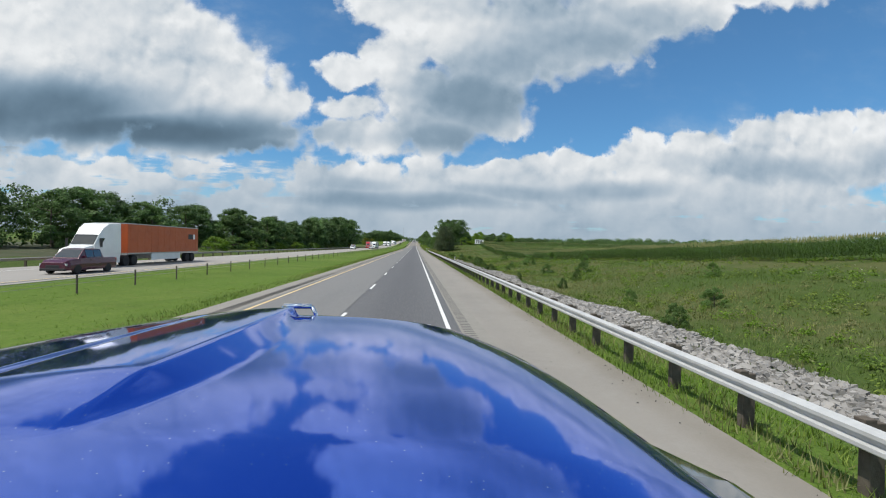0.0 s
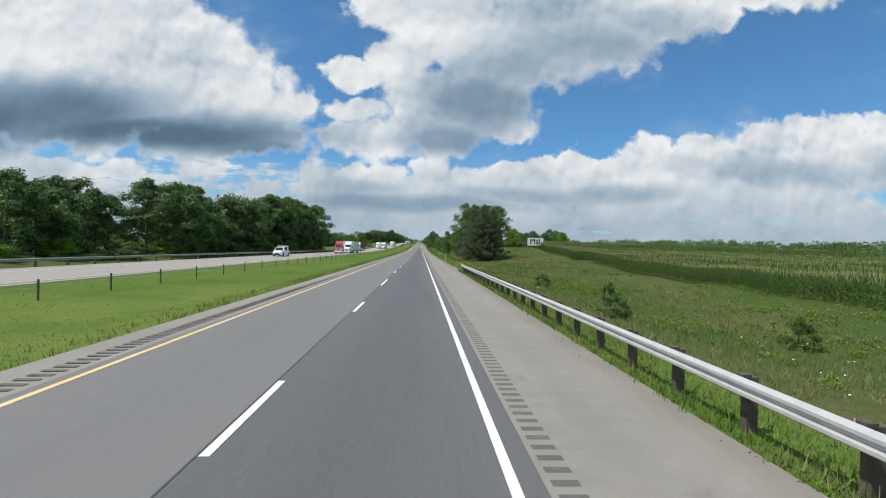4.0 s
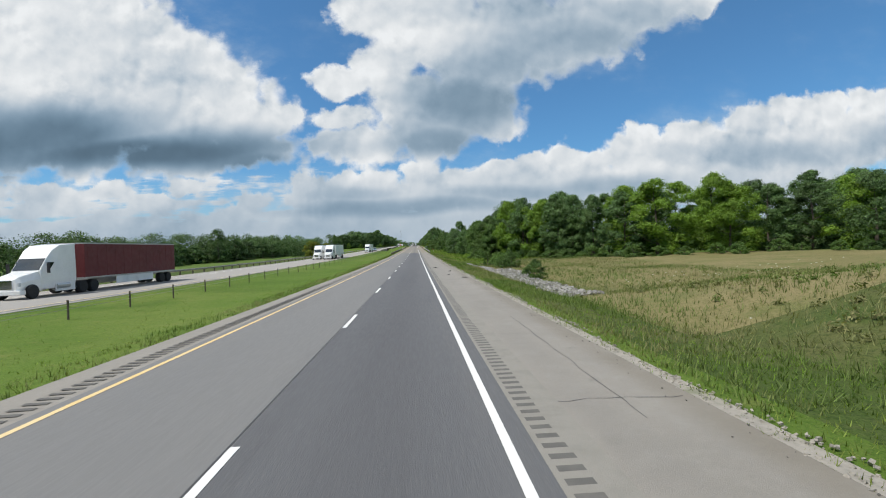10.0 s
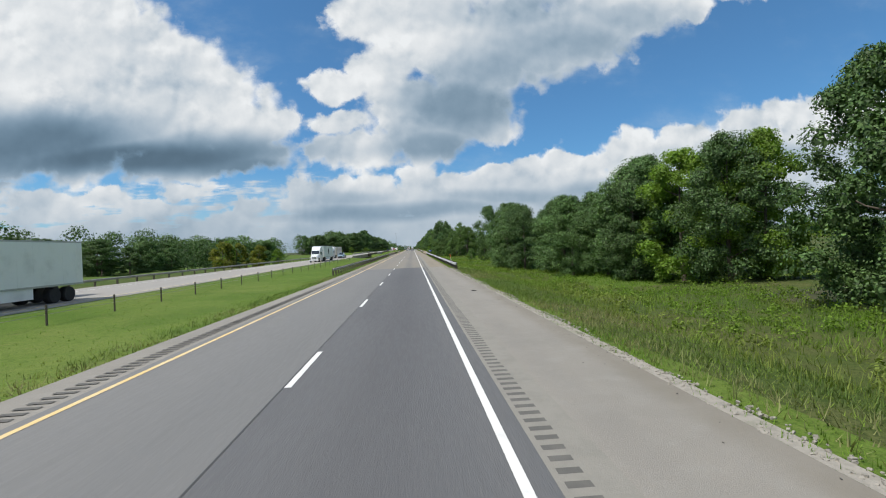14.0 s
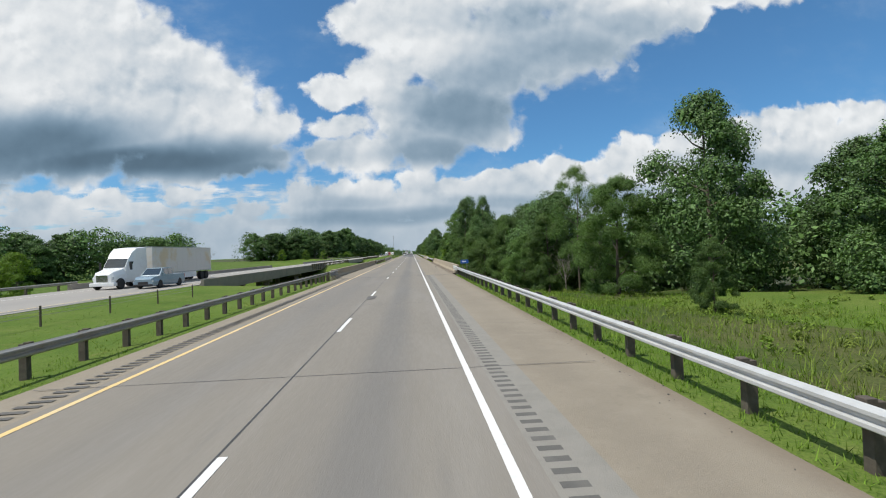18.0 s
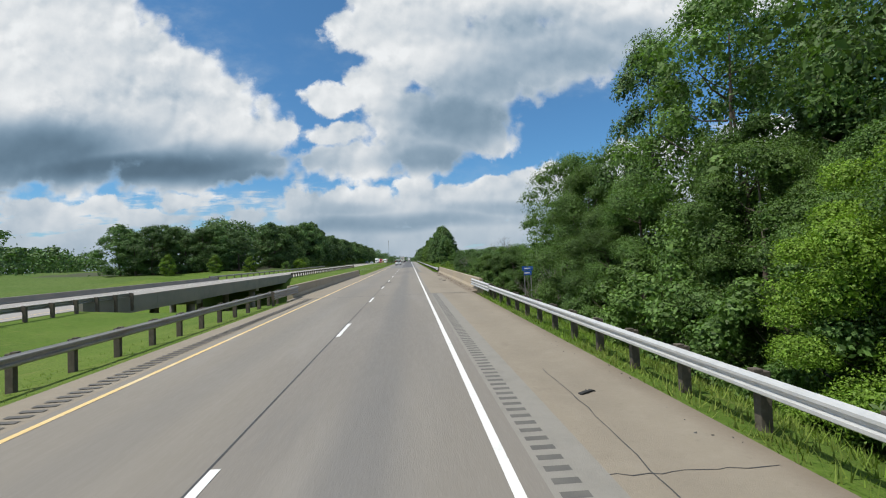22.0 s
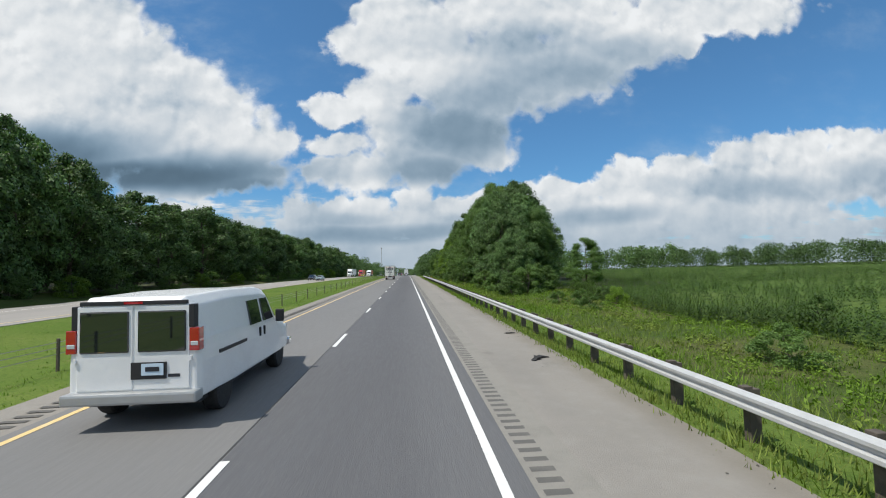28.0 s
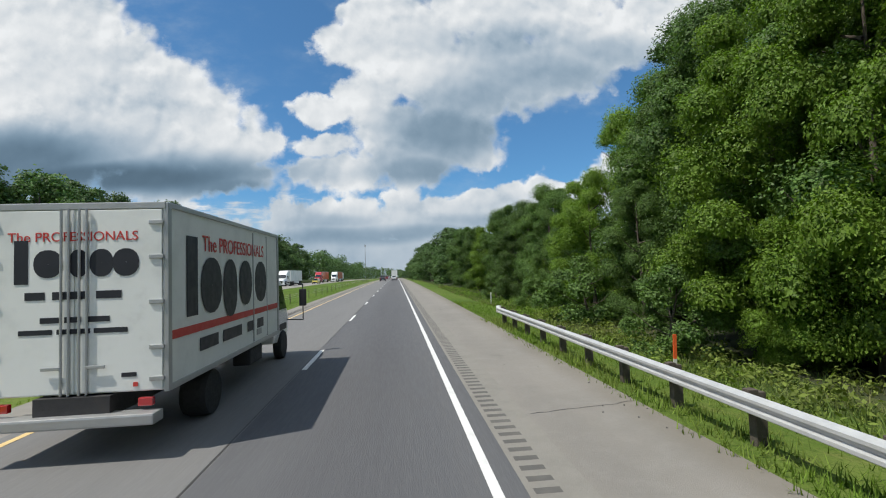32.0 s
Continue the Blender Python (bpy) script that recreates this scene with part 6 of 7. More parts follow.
def semi(m, cab_colour, trailer_mat, label, group="traffic", logo=None, flat_box=False):
    """A long-nosed tractor with a box trailer; the front looks to +y and the tractor's nose is at y = 0."""
    root = thing("semi_truck", m, label, "semi truck", group)
    col = cab_colour if isinstance(cab_colour, bpy.types.Material) else paint("cab_paint", cab_colour)
    nose = [(0, body_ring(.72, .8, .62, .55, 1.1, 1.45)), (-.25, body_ring(.86, .95, .74, .5, 1.2, 1.62)), (-1.1, body_ring(.98, 1.06, .84, .5, 1.35, 1.82)), (-1.9, body_ring(1.02, 1.1, .95, .5, 1.45, 2.0))]
    part("hood", loft(nose, .05), col, root)
    cab = [(-1.75, body_ring(1.05, 1.12, 1.02, .6, 1.7, 2.0)), (-2.45, body_ring(1.08, 1.16, 1.0, .6, 1.7, 2.95)), (-2.9, body_ring(1.1, 1.2, 1.05, .6, 1.8, 3.5)),
           (-3.6, body_ring(1.1, 1.22, 1.12, .6, 1.9, 3.92)), (-5.1, body_ring(1.1, 1.24, 1.2, .6, 2.0, 4.05))]
    part("cab", loft(cab, .05), col, root)
    part("windscreen", pane_on([(1.02, -1.75, 2.0), (-1.02, -1.75, 2.0), (-1.0, -2.45, 2.95), (1.0, -2.45, 2.95)], (.03, .03, .04, .05), .02), GLASS, root)
    for s in (1, -1):
        part("side_window", boxed(s * 1.11 - .03, s * 1.11 + .03, -3.05, -2.35, 1.95, 2.6, bevel=.01), GLASS, root)
        part("mirror", boxed(s * 1.45 - .08, s * 1.45 + .08, -2.1, -1.95, 1.8, 2.55, bevel=.03), BLACK, root)
        part("side_fairing", boxed(s * 1.14 - .05, s * 1.14 + .05, -5.0, -3.0, .35, 1.0, bevel=.02), col, root)
        lamp(root, "headlight", s * .72 - .2, s * .72 + .2, -.22, -.06, .95, 1.2, LAMP_CLEAR)
        part("fuel_tank", tube(bmesh.new(), (s * .98, -4.4, .75), (s * .98, -3.1, .75), .3, sides=14), ALLOY, root)
    part("grille", boxed(-.52, .52, -.02, .04, .75, 1.4, bevel=.03), CHROME, root, "bright chrome grille")
    part("bumper", boxed(-1.12, 1.12, -.4, .1, .35, .68, bevel=.06), col if not flat_box else BLACK, root)
    part("chassis", boxed(-.5, .5, -8.0, -.6, .65, .95), CHASSIS, root)
    t0, t1 = -6.0, -20.2
    tr = part("trailer", boxed(-1.3, 1.3, t1, t0, 1.15, 4.1, bevel=.03), trailer_mat, root)
    part("top_rail", boxed(-1.31, 1.31, t1 - .005, t0 + .005, 4.02, 4.12), STEEL_FRAME, tr)
    part("bottom_rail", boxed(-1.312, 1.312, t1 - .006, t0 + .006, 1.12, 1.24), STEEL_FRAME, tr)
    for y in np.arange(t1 + .6, t0, 1.2):
        for s in (1, -1):
            part("rib", boxed(s * 1.303 - .006, s * 1.303 + .006, y, y + .05, 1.26, 4.0), trailer_mat, tr)
    for s in (1, -1):
        part("side_skirt", boxed(s * 1.24 - .02, s * 1.24 + .02, t1 + 4.3, t0 - 4.0, .45, 1.14), TRAILER_WHITE, tr)
        if logo == "dark":
            part("logo", boxed(s * 1.312 - .004, s * 1.312 + .004, t1 + 1.4, t1 + 2.5, 2.7, 3.3), INK, tr, "black printed block")
            part("logo", boxed(s * 1.312 - .004, s * 1.312 + .004, t1 + .8, t1 + 1.3, 2.7, 3.3), TRAILER_WHITE, tr, "white printed block")
        if logo == "round":
            bm = bmesh.new()
            tube(bm, (s * 1.3, (t0 + t1) / 2, 2.7), (s * 1.315, (t0 + t1) / 2, 2.7), .8, sides=24)
            part("logo", bm, INK, tr, "round dark emblem")
    wheels(root, (-1.05, 1.05), (-.95,), .52, .3)
    wheels(root, (-.98, .98), (-5.9, -7.2), .52, .5)
    wheels(root, (-.98, .98), (t1 + 1.2, t1 + 2.5), .52, .5)
    return root


def far(x, y):
    return place(x, y, 180, -.03)


DIRTY_RED = paint("red_cab_paint", (.45, .02, .03))
MAROON = surface("maroon_container", (.13, .02, .022), .6, [((.09, .014, .016), .8, .5, .4, .7)], .1, 8)
LANE_NEAR, LANE_FAR = -24.9, -28.9
semi(far(LANE_FAR, 39.8), WHITE, ORANGE_TRAILER, "white semi tractor pulling an orange box trailer", logo="dark")
car(far(LANE_NEAR, 35.7), (.075, .012, .028), "dark maroon sport utility car with long body", "car", 5.3, 2.0, 1.82, 1.3, .2, 1.12, 1.5)
pickup(far(LANE_FAR, 215), WHITE, "white crew-cab pickup with an equipment box and flatbed", True)

car(far(LANE_NEAR, 259.5), (.66, .67, .66), "white saloon car on the opposite road", "car", 4.8, 1.83, 1.46, 1.2, .7, .92, .55)
semi(far(LANE_FAR, 279), DIRTY_RED, TRAILER_WHITE, "red semi tractor with a white box trailer")
semi(far(LANE_NEAR, 275), WHITE, TRAILER_WHITE, "white semi tractor with a white box trailer", logo="dark")
semi(far(LANE_FAR, 327.5), WHITE, MAROON, "white semi tractor carrying a dark maroon container")
semi(far(LANE_FAR, 428), WHITE, TRAILER_WHITE, "plain white semi truck")
semi(far(LANE_NEAR, 424), WHITE, TRAILER_WHITE, "plain white semi truck")
semi(far(LANE_NEAR, 527), WHITE, TRAILER_WHITE, "white semi truck with a round dark emblem", logo="round")
semi(far(LANE_FAR, 570), WHITE, surface("printed_trailer", (.66, .64, .6), .5, [((.6, .42, .12), .35, .5, .5, .65)], .05, 8), "white semi truck with a printed tan trailer")
pickup(far(LANE_NEAR, 572.3), (.22, .30, .36), "grey-blue pickup truck beside a semi")
car(far(LANE_FAR, 953), (.03, .035, .045), "dark sport utility car on the opposite road")
car(far(LANE_NEAR, 944), (.32, .42, .45), "pale blue-green saloon car on the opposite road", "car", 4.7, 1.8, 1.46, 1.2, .7, .92, .55)
semi(far(LANE_FAR, 1042), WHITE, TRAILER_WHITE, "plain white semi truck on the opposite road")
semi(far(LANE_FAR, 1096), DIRTY_RED, ORANGE_TRAILER, "orange and red semi truck on the opposite road")
semi(far(LANE_NEAR, 1110), WHITE, ORANGE_TRAILER, "white and orange semi truck on the opposite road")
semi(far(LANE_FAR, 1150), WHITE, TRAILER_WHITE, "plain white semi truck on the opposite road")
car(far(LANE_NEAR, 1070), (.5, .42, .05), "yellow car on the opposite road")
# traffic ahead in the same direction
pickup(place(-4.4, 1078), (.06, .07, .08), "dark pickup truck ahead in the passing lane")
car(place(-.7, 1086), (.66, .67, .68), "white sport utility car ahead in the same lane", "car")
semi(place(-.7, 1150), WHITE, TRAILER_WHITE, "white box trailer ahead in the same lane")
car(place(-4.4, 1132), (.3, .02, .03), "red car ahead in the passing lane")
car(place(-.7, 1215), (.05, .05, .06), "dark car far ahead in the same lane")
pickup(place(-4.4, 1190), (.5, .5, .52), "silver pickup truck far ahead")


def cargo_van(m):
    """A full-size panel van; the rear is at y = 0 and looks to -y."""
    root = thing("cargo_van", m, "white full-size panel van with dark rear windows", "van", "traffic")
    def ring(w, z0, z1, sq=.16):
        return [(-w, z0), (-w * 1.0, 1.0), (-w * .97, 1.35), (-w * .86, z1 - sq), (-w * .74, z1), (w * .74, z1), (w * .86, z1 - sq), (w * .97, 1.35), (w, 1.0), (w, z0)]
    hoodring = lambda w, z0, z1: [(-w, z0), (-w, .8), (-w * .98, .95), (-w * .9, z1 - .08), (-w * .78, z1), (w * .78, z1), (w * .9, z1 - .08), (w * .98, .95), (w, .8), (w, z0)]
    part("body", loft([(0, ring(.95, .48, 2.0)), (.1, ring(.99, .45, 2.06)), (1.5, ring(1.0, .42, 2.1)), (3.35, ring(1.0, .42, 2.08)), (3.85, ring(1.0, .42, 2.0)),
                       (4.55, hoodring(1.0, .42, 1.28)), (5.2, hoodring(.98, .42, 1.16)), (5.55, hoodring(.92, .45, 1.02)), (5.65, hoodring(.86, .5, .9))], .03), WHITE, root)
    for s in (-1, 1):
        q = [(s * .02, -.0, 1.16), (s * .9, -.0, 1.16), (s * .78, .0, 1.92), (s * .02, .0, 1.92)]
        door = part("rear_door", boxed(min(s * .015, s * .84), max(s * .015, s * .84), -.018, .02, .62, 1.92, bevel=.012), WHITE, root)
        part("window", boxed(min(s * .07, s * .79), max(s * .07, s * .79), -.032, -.01, 1.2, 1.84, bevel=.02), GLASS, door, "dark tinted rear window")
        part("hinge", boxed(s * .86 - .02, s * .86 + .02, -.04, .0, 1.05, 1.12), WHITE, door)
        lamp(root, "tail_light", s * .92 - .075, s * .92 + .075, -.03, .14, 1.2, 1.56, LAMP_RED, "tall red tail light")
        lamp(root, "reverse_light", s * .92 - .06, s * .92 + .06, -.035, .02, 1.28, 1.35, LAMP_CLEAR)
        part("corner_trim", boxed(s * .875 - .045, s * .875 + .045, -.022, .12, 1.565, 1.93, bevel=.012), BLACK, root, "black corner trim")
        lamp(root, "headlight", s * .74 - .15, s * .74 + .15, 5.5, 5.66, .82, .98, LAMP_CLEAR)
        part("mirror", boxed(s * 1.13 - .1, s * 1.13 + .1, 4.0, 4.1, 1.2, 1.5, bevel=.03), BLACK, root)
        # side panes, which follow the lean of the upper body
        for y0, y1 in ((2.35, 3.05), (3.2, 3.95)):
            top0, top1 = y1 - (0 if y1 < 3.5 else .3), y0
            q = [(s * .995, y0, 1.3), (s * .995, y1, 1.3), (s * .885, top0, 1.84), (s * .885, top1, 1.84)]
            part("side_window", pane_on(q if s > 0 else [q[1], q[0], q[3], q[2]], (.03, .03, .02, .05), .02), GLASS, root)
        part("sliding_door_rail", boxed(s * 1.0 - .012, s * 1.0 + .012, .75, 2.1, 1.02, 1.08), BLACK, root)
        for y in (2.95, 3.25):
            part("door_handle", boxed(s * 1.005 - .02, s * 1.005 + .02, y - .03, y + .03, 1.0, 1.2, bevel=.01), BLACK, root)
    part("rear_bumper", boxed(-1.0, 1.0, -.16, .12, .42, .6, bevel=.04), STEEL_FRAME, root, "grey step bumper")
    part("number_plate", boxed(.13, .46, -.045, -.02, .84, 1.02), PLATE, root, "blue plate with dark bars")
    part("plate_frame", boxed(-.03, .5, -.035, -.012, .78, 1.04), BLACK, root)
    part("plate_bars", boxed(.19, .40, -.05, -.04, .9, .97), INK, root)
    part("model_mark", boxed(.52, .7, -.024, -.012, .8, .85), INK, root)
    part("windscreen", pane_on([(.93, 4.53, 1.28), (-.93, 4.53, 1.28), (-.76, 3.87, 1.98), (.76, 3.87, 1.98)], (.03, .03, .03, .05), .03), GLASS, root)
    part("grille", boxed(-.5, .5, 5.62, 5.7, .62, .92, bevel=.03), BLACK, root)
    part("front_bumper", boxed(-.98, .98, 5.5, 5.78, .4, .6, bevel=.05), CHROME, root)
    part("high_stop_light", boxed(-.14, .14, -.035, .02, 1.95, 1.99), LAMP_RED, root)
    part("roof_trim", boxed(-.8, .8, -.025, .05, 1.935, 2.0, bevel=.012), BLACK, root, "black trim above the rear doors")
    part("floor_pan", boxed(-.85, .85, .3, 5.3, .3, .48), CHASSIS, root)
    wheels(root, (-.86, .86), (1.0, 4.55), .37, .26)
    return root


cargo_van(place(-4.5, along(28) + 8.0) @ Matrix.Scale(1.05, 4))


def bars(root, x, ys, z0, z1, mat, axis, label=""):
    """Plain bars that stand for lettering on a side (axis x) or on the back (axis y)."""
    for a, b in ys:
        if axis == "x":
            part("lettering", boxed(x - .004, x + .004, a, b, z0, z1), mat, root, label)
        else:
            part("lettering", boxed(a, b, x - .004, x + .004, z0, z1), mat, root, label)


def words(root, text, m, size, mat, label):
    cu = bpy.data.curves.new("lettering", "FONT")
    cu.body, cu.size, cu.extrude, cu.align_x = text, size, .003, "CENTER"
    tmp = bpy.data.objects.new("lettering", cu)
    me = bpy.data.meshes.new_from_object(tmp)
    bpy.data.objects.remove(tmp)
    me.materials.clear()
    me.materials.append(mat)
    return child("lettering", me, root, label, m)


def blob(root, axis, at, cx, cz, w, h, hole, label=""):
    """One heavy rounded letter-like mark, with or without a round hole."""
    bm = bmesh.new()
    n = 18
    outer, inner = [], []
    for i in range(n):
        a = 2 * math.pi * i / n
        k = .9
        ox, oz = math.copysign(abs(math.cos(a)) ** k, math.cos(a)) * w / 2, math.copysign(abs(math.sin(a)) ** k, math.sin(a)) * h / 2
        for lst, f in ((outer, 1.0), (inner, hole)):
            p, q = cx + ox * f * (1.0 if lst is outer else .8), cz + oz * f
            lst.append(bm.verts.new((at, p, q) if axis == "x" else (p, at, q)))
    for i in range(n):
        bm.faces.new((outer[i], outer[(i + 1) % n], inner[(i + 1) % n], inner[i]))
    ext = bmesh.ops.extrude_face_region(bm, geom=list(bm.faces))
    d = Vector((.004, 0, 0)) if axis == "x" else Vector((0, -.004, 0))
    for v in ext["geom"]:
        if isinstance(v, bmesh.types.BMVert):
            v.co += d
    bmesh.ops.recalc_face_normals(bm, faces=bm.faces)
    part("logo_shape", bm, INK, root, label)


def box_truck(m):
    """A cab-over removal truck; the back is at y = 0 and looks to -y."""
    root = thing("box_truck", m, "white removal truck with a tall dented box body and dark lettering", "box truck", "traffic")
    W, L, Z0, Z1 = 1.22, 6.3, .92, 3.62
    bx = part("box_body", boxed(-W, W, 0, L, Z0, Z1, bevel=.015), BOX_WHITE, root)
    for s in (-1, 1):
        part("corner_post", boxed(s * W - .035, s * W + .035, -.02, .09, Z0 - .02, Z1 + .02, bevel=.01), STEEL_FRAME, bx, "grey metal corner post")
        part("front_post", boxed(s * W - .03, s * W + .03, L - .1, L + .02, Z0 - .02, Z1 + .02, bevel=.01), STEEL_FRAME, bx)
        part("top_rail", boxed(s * W - .03, s * W + .03, .09, L - .1, Z1 - .05, Z1 + .03, bevel=.008), STEEL_FRAME, bx)
        part("bottom_rail", boxed(s * W - .025, s * W + .025, .09, L - .1, Z0 - .03, Z0 + .06, bevel=.008), STEEL_FRAME, bx)
        door = part("rear_door", boxed(min(s * .02, s * (W - .05)), max(s * .02, s * (W - .05)), -.03, .0, Z0 + .02, Z1 - .08, bevel=.008), BOX_WHITE, root)
        for z in (1.1, 1.55, 2.2, 2.85, 3.35):
            part("hinge", boxed(s * (W - .12) - .1, s * (W - .12) + .1, -.055, -.02, z - .03, z + .03, bevel=.008), STEEL_FRAME, door)
        for x in (.07, .17):
            bm = bmesh.new()
            tube(bm, (s * x, -.06, Z0), (s * x, -.06, Z1 - .06), .018, sides=8)
            part("lock_rod", bm, STEEL_FRAME, door, "galvanised lock rod")
        part("lock_handle", boxed(min(s * .17, s * .42), max(s * .17, s * .42), -.085, -.06, 1.28, 1.33, bevel=.008), STEEL_FRAME, door)
        lamp(root, "tail_light", s * .95 - .1, s * .95 + .1, -.06, .02, .72, .84, LAMP_RED)
    part("rear_top_beam", boxed(-W, W, -.03, .06, Z1 - .07, Z1 + .03, bevel=.01), STEEL_FRAME, bx)
    part("under_frame", boxed(-.5, .5, -.1, 7.6, .6, .9), CHASSIS, root)
    part("step_bumper", boxed(-1.15, 1.15, -.25, .05, .5, .66, bevel=.03), STEEL_FRAME, root)
    part("side_door", boxed(W - .002, W + .012, 4.05, 5.15, Z0 + .1, Z1 - .12, bevel=.006), BOX_WHITE, root, "side door outlined by a thin frame")
    for y in (4.05, 5.15):
        part("door_frame", boxed(W - .002, W + .02, y - .02, y + .02, Z0 + .08, Z1 - .1), STEEL_FRAME, root)
    part("door_latch", boxed(W, W + .03, 4.25, 4.6, 1.12, 1.26, bevel=.01), STEEL_FRAME, root)
    # marks: a red stripe, heavy dark shapes for the firm's name, bars for its small print
    for a, b in ((.12, 4.02), (4.08, 5.12), (5.18, 6.18)):
        part("red_stripe", boxed(W + .001, W + .016 + (.002 if a > 4 and a < 5 else 0), a, b, 1.62, 1.75), RED_INK, root, "thin red stripe")
    words(root, "The PROFESSIONALS", Matrix.Translation((W + .016, 3.05, 2.98)) @ pose(0, 0, 0, 90, 0, 90), .40, RED_INK, "red words in capitals")
    words(root, "The PROFESSIONALS", Matrix.Translation((-.02, -.034, 3.10)) @ pose(0, 0, 0, 90, 0, 0), .19, RED_INK, "red words in capitals")
    at = W + .014
    bars(root, at, [(.62, 1.02)], 1.9, 3.2, INK, "x")
    for c, w, h in ((1.62, .95, 1.0), (2.56, .78, 1.15), (3.5, .85, .98), (4.62, .95, .98)):
        blob(root, "x", at, c, 2.38 if w > .8 else 2.3, w, h, .03)
    bars(root, at, [(1.1, 1.9), (2.15, 3.2), (3.6, 4.0), (4.3, 4.8)], 1.28, 1.5, INK, "x")
    yb = -.033
    bars(root, yb, [(-.8, -.62)], 2.5, 3.12, INK, "y")
    for c, w in ((-.36, .38), (.045, .26), (.35, .32), (.68, .36)):
        blob(root, "y", yb, c, 2.78, w, .4, .03)
    bars(root, yb, [(-.66, -.4), (-.3, .16), (.28, .62)], 2.27, 2.38, INK, "y")
    bars(root, yb, [(-.46, -.2), (-.14, .08), (.14, .46)], 1.94, 2.02, INK, "y")
    bars(root, yb, [(-.74, -.3), (-.24, .2), (.25, .7)], 1.78, 1.85, INK, "y")
    bars(root, yb, [(.62, .82)], 1.14, 1.2, INK, "y")
    part("placard", boxed(.78, .84, yb - .01, yb, 1.0, 1.06), RED_INK, root)
    # cab
    cab = [(6.55, body_ring(1.0, 1.06, .98, .55, 1.4, 2.42)), (7.3, body_ring(1.0, 1.06, .96, .5, 1.4, 2.44)), (7.95, body_ring(1.0, 1.06, .92, .45, 1.35, 2.3)), (8.25, body_ring(.98, 1.04, .98, .45, 1.2, 1.4))]
    part("cab", loft(cab, .04), WHITE, root)
    part("windscreen", pane_on([(.96, 8.26, 1.42), (-.96, 8.26, 1.42), (-.9, 7.96, 2.28), (.9, 7.96, 2.28)], (.03, .03, .03, .05), .02), GLASS, root)
    for s in (-1, 1):
        q = [(s * 1.05, 6.85, 1.45), (s * 1.05, 7.95, 1.45), (s * .95, 7.75, 2.22), (s * .97, 6.85, 2.25)]
        part("cab_window", pane_on(q if s > 0 else [q[1], q[0], q[3], q[2]], (.04, .04, .04, .04), .03), GLASS, root)
        bm = bmesh.new()
        tube(bm, (s * 1.05, 8.1, 1.1), (s * 1.5, 8.35, 1.05), .018, sides=6)
        tube(bm, (s * 1.5, 8.35, 1.05), (s * 1.5, 8.35, 2.2), .018, sides=6)
        tube(bm, (s * 1.5, 8.35, 2.2), (s * 1.0, 8.1, 2.3), .018, sides=6)
        part("mirror_arm", bm, BLACK, root)
        part("mirror", boxed(s * 1.5 - .11, s * 1.5 + .11, 8.28, 8.4, 1.5, 2.05, bevel=.03), BLACK, root)
        part("wheel_arch", boxed(s * 1.0 - .08, s * 1.0 + .08, 7.0, 7.9, .85, 1.05, bevel=.03), BLACK, root)
        part("marker_lamp", boxed(s * .8 - .05, s * .8 + .05, 7.2, 7.3, 2.43, 2.5), LAMP_AMBER, root)
    wheels(root, (-.98, .98), (7.45,), .42, .24)
    wheels(root, (-.92, .92), (1.9,), .42, .44)
    part("fuel_tank", boxed(.75, 1.15, 4.0, 5.0, .45, .85, bevel=.06), CHASSIS, root)
    return root


box_truck(place(-4.55, along(32) + 7.1))


# ---------- the blue tractor that carries the camera at the start ----------
BLUE = bpy.data.materials.new("metallic_blue_paint")
BLUE.use_nodes = True
k = Graph(BLUE.node_tree)
pos = k.node("ShaderNodeNewGeometry").outputs["Position"]
fleck = k.ramp(k.noise(pos, 900.0, 2.0), .66, .74)
# pale voronoi dots: the paint's sparkle, put into the base colour
sparkle = k.node("ShaderNodeTexVoronoi")
k.put(sparkle.inputs["Vector"], pos)
sparkle.inputs["Scale"].default_value = 55.0
speck = k.ramp(sparkle.outputs["Distance"], .10, .05)
p = k.node("ShaderNodeBsdfPrincipled")
k.put(p.inputs["Base Color"], k.mix(k.math("MULTIPLY", speck, .55), k.mix(fleck, (.035, .125, .62), (.10, .22, .72)), (.6, .65, .75)))
p.inputs["Metallic"].default_value = .93
p.inputs["Roughness"].default_value = .055
p.inputs["Coat Weight"].default_value = .12
p.inputs["Coat Roughness"].default_value = .02
o = k.node("ShaderNodeOutputMaterial")
k.tree.links.new(p.outputs[0], o.inputs[0])


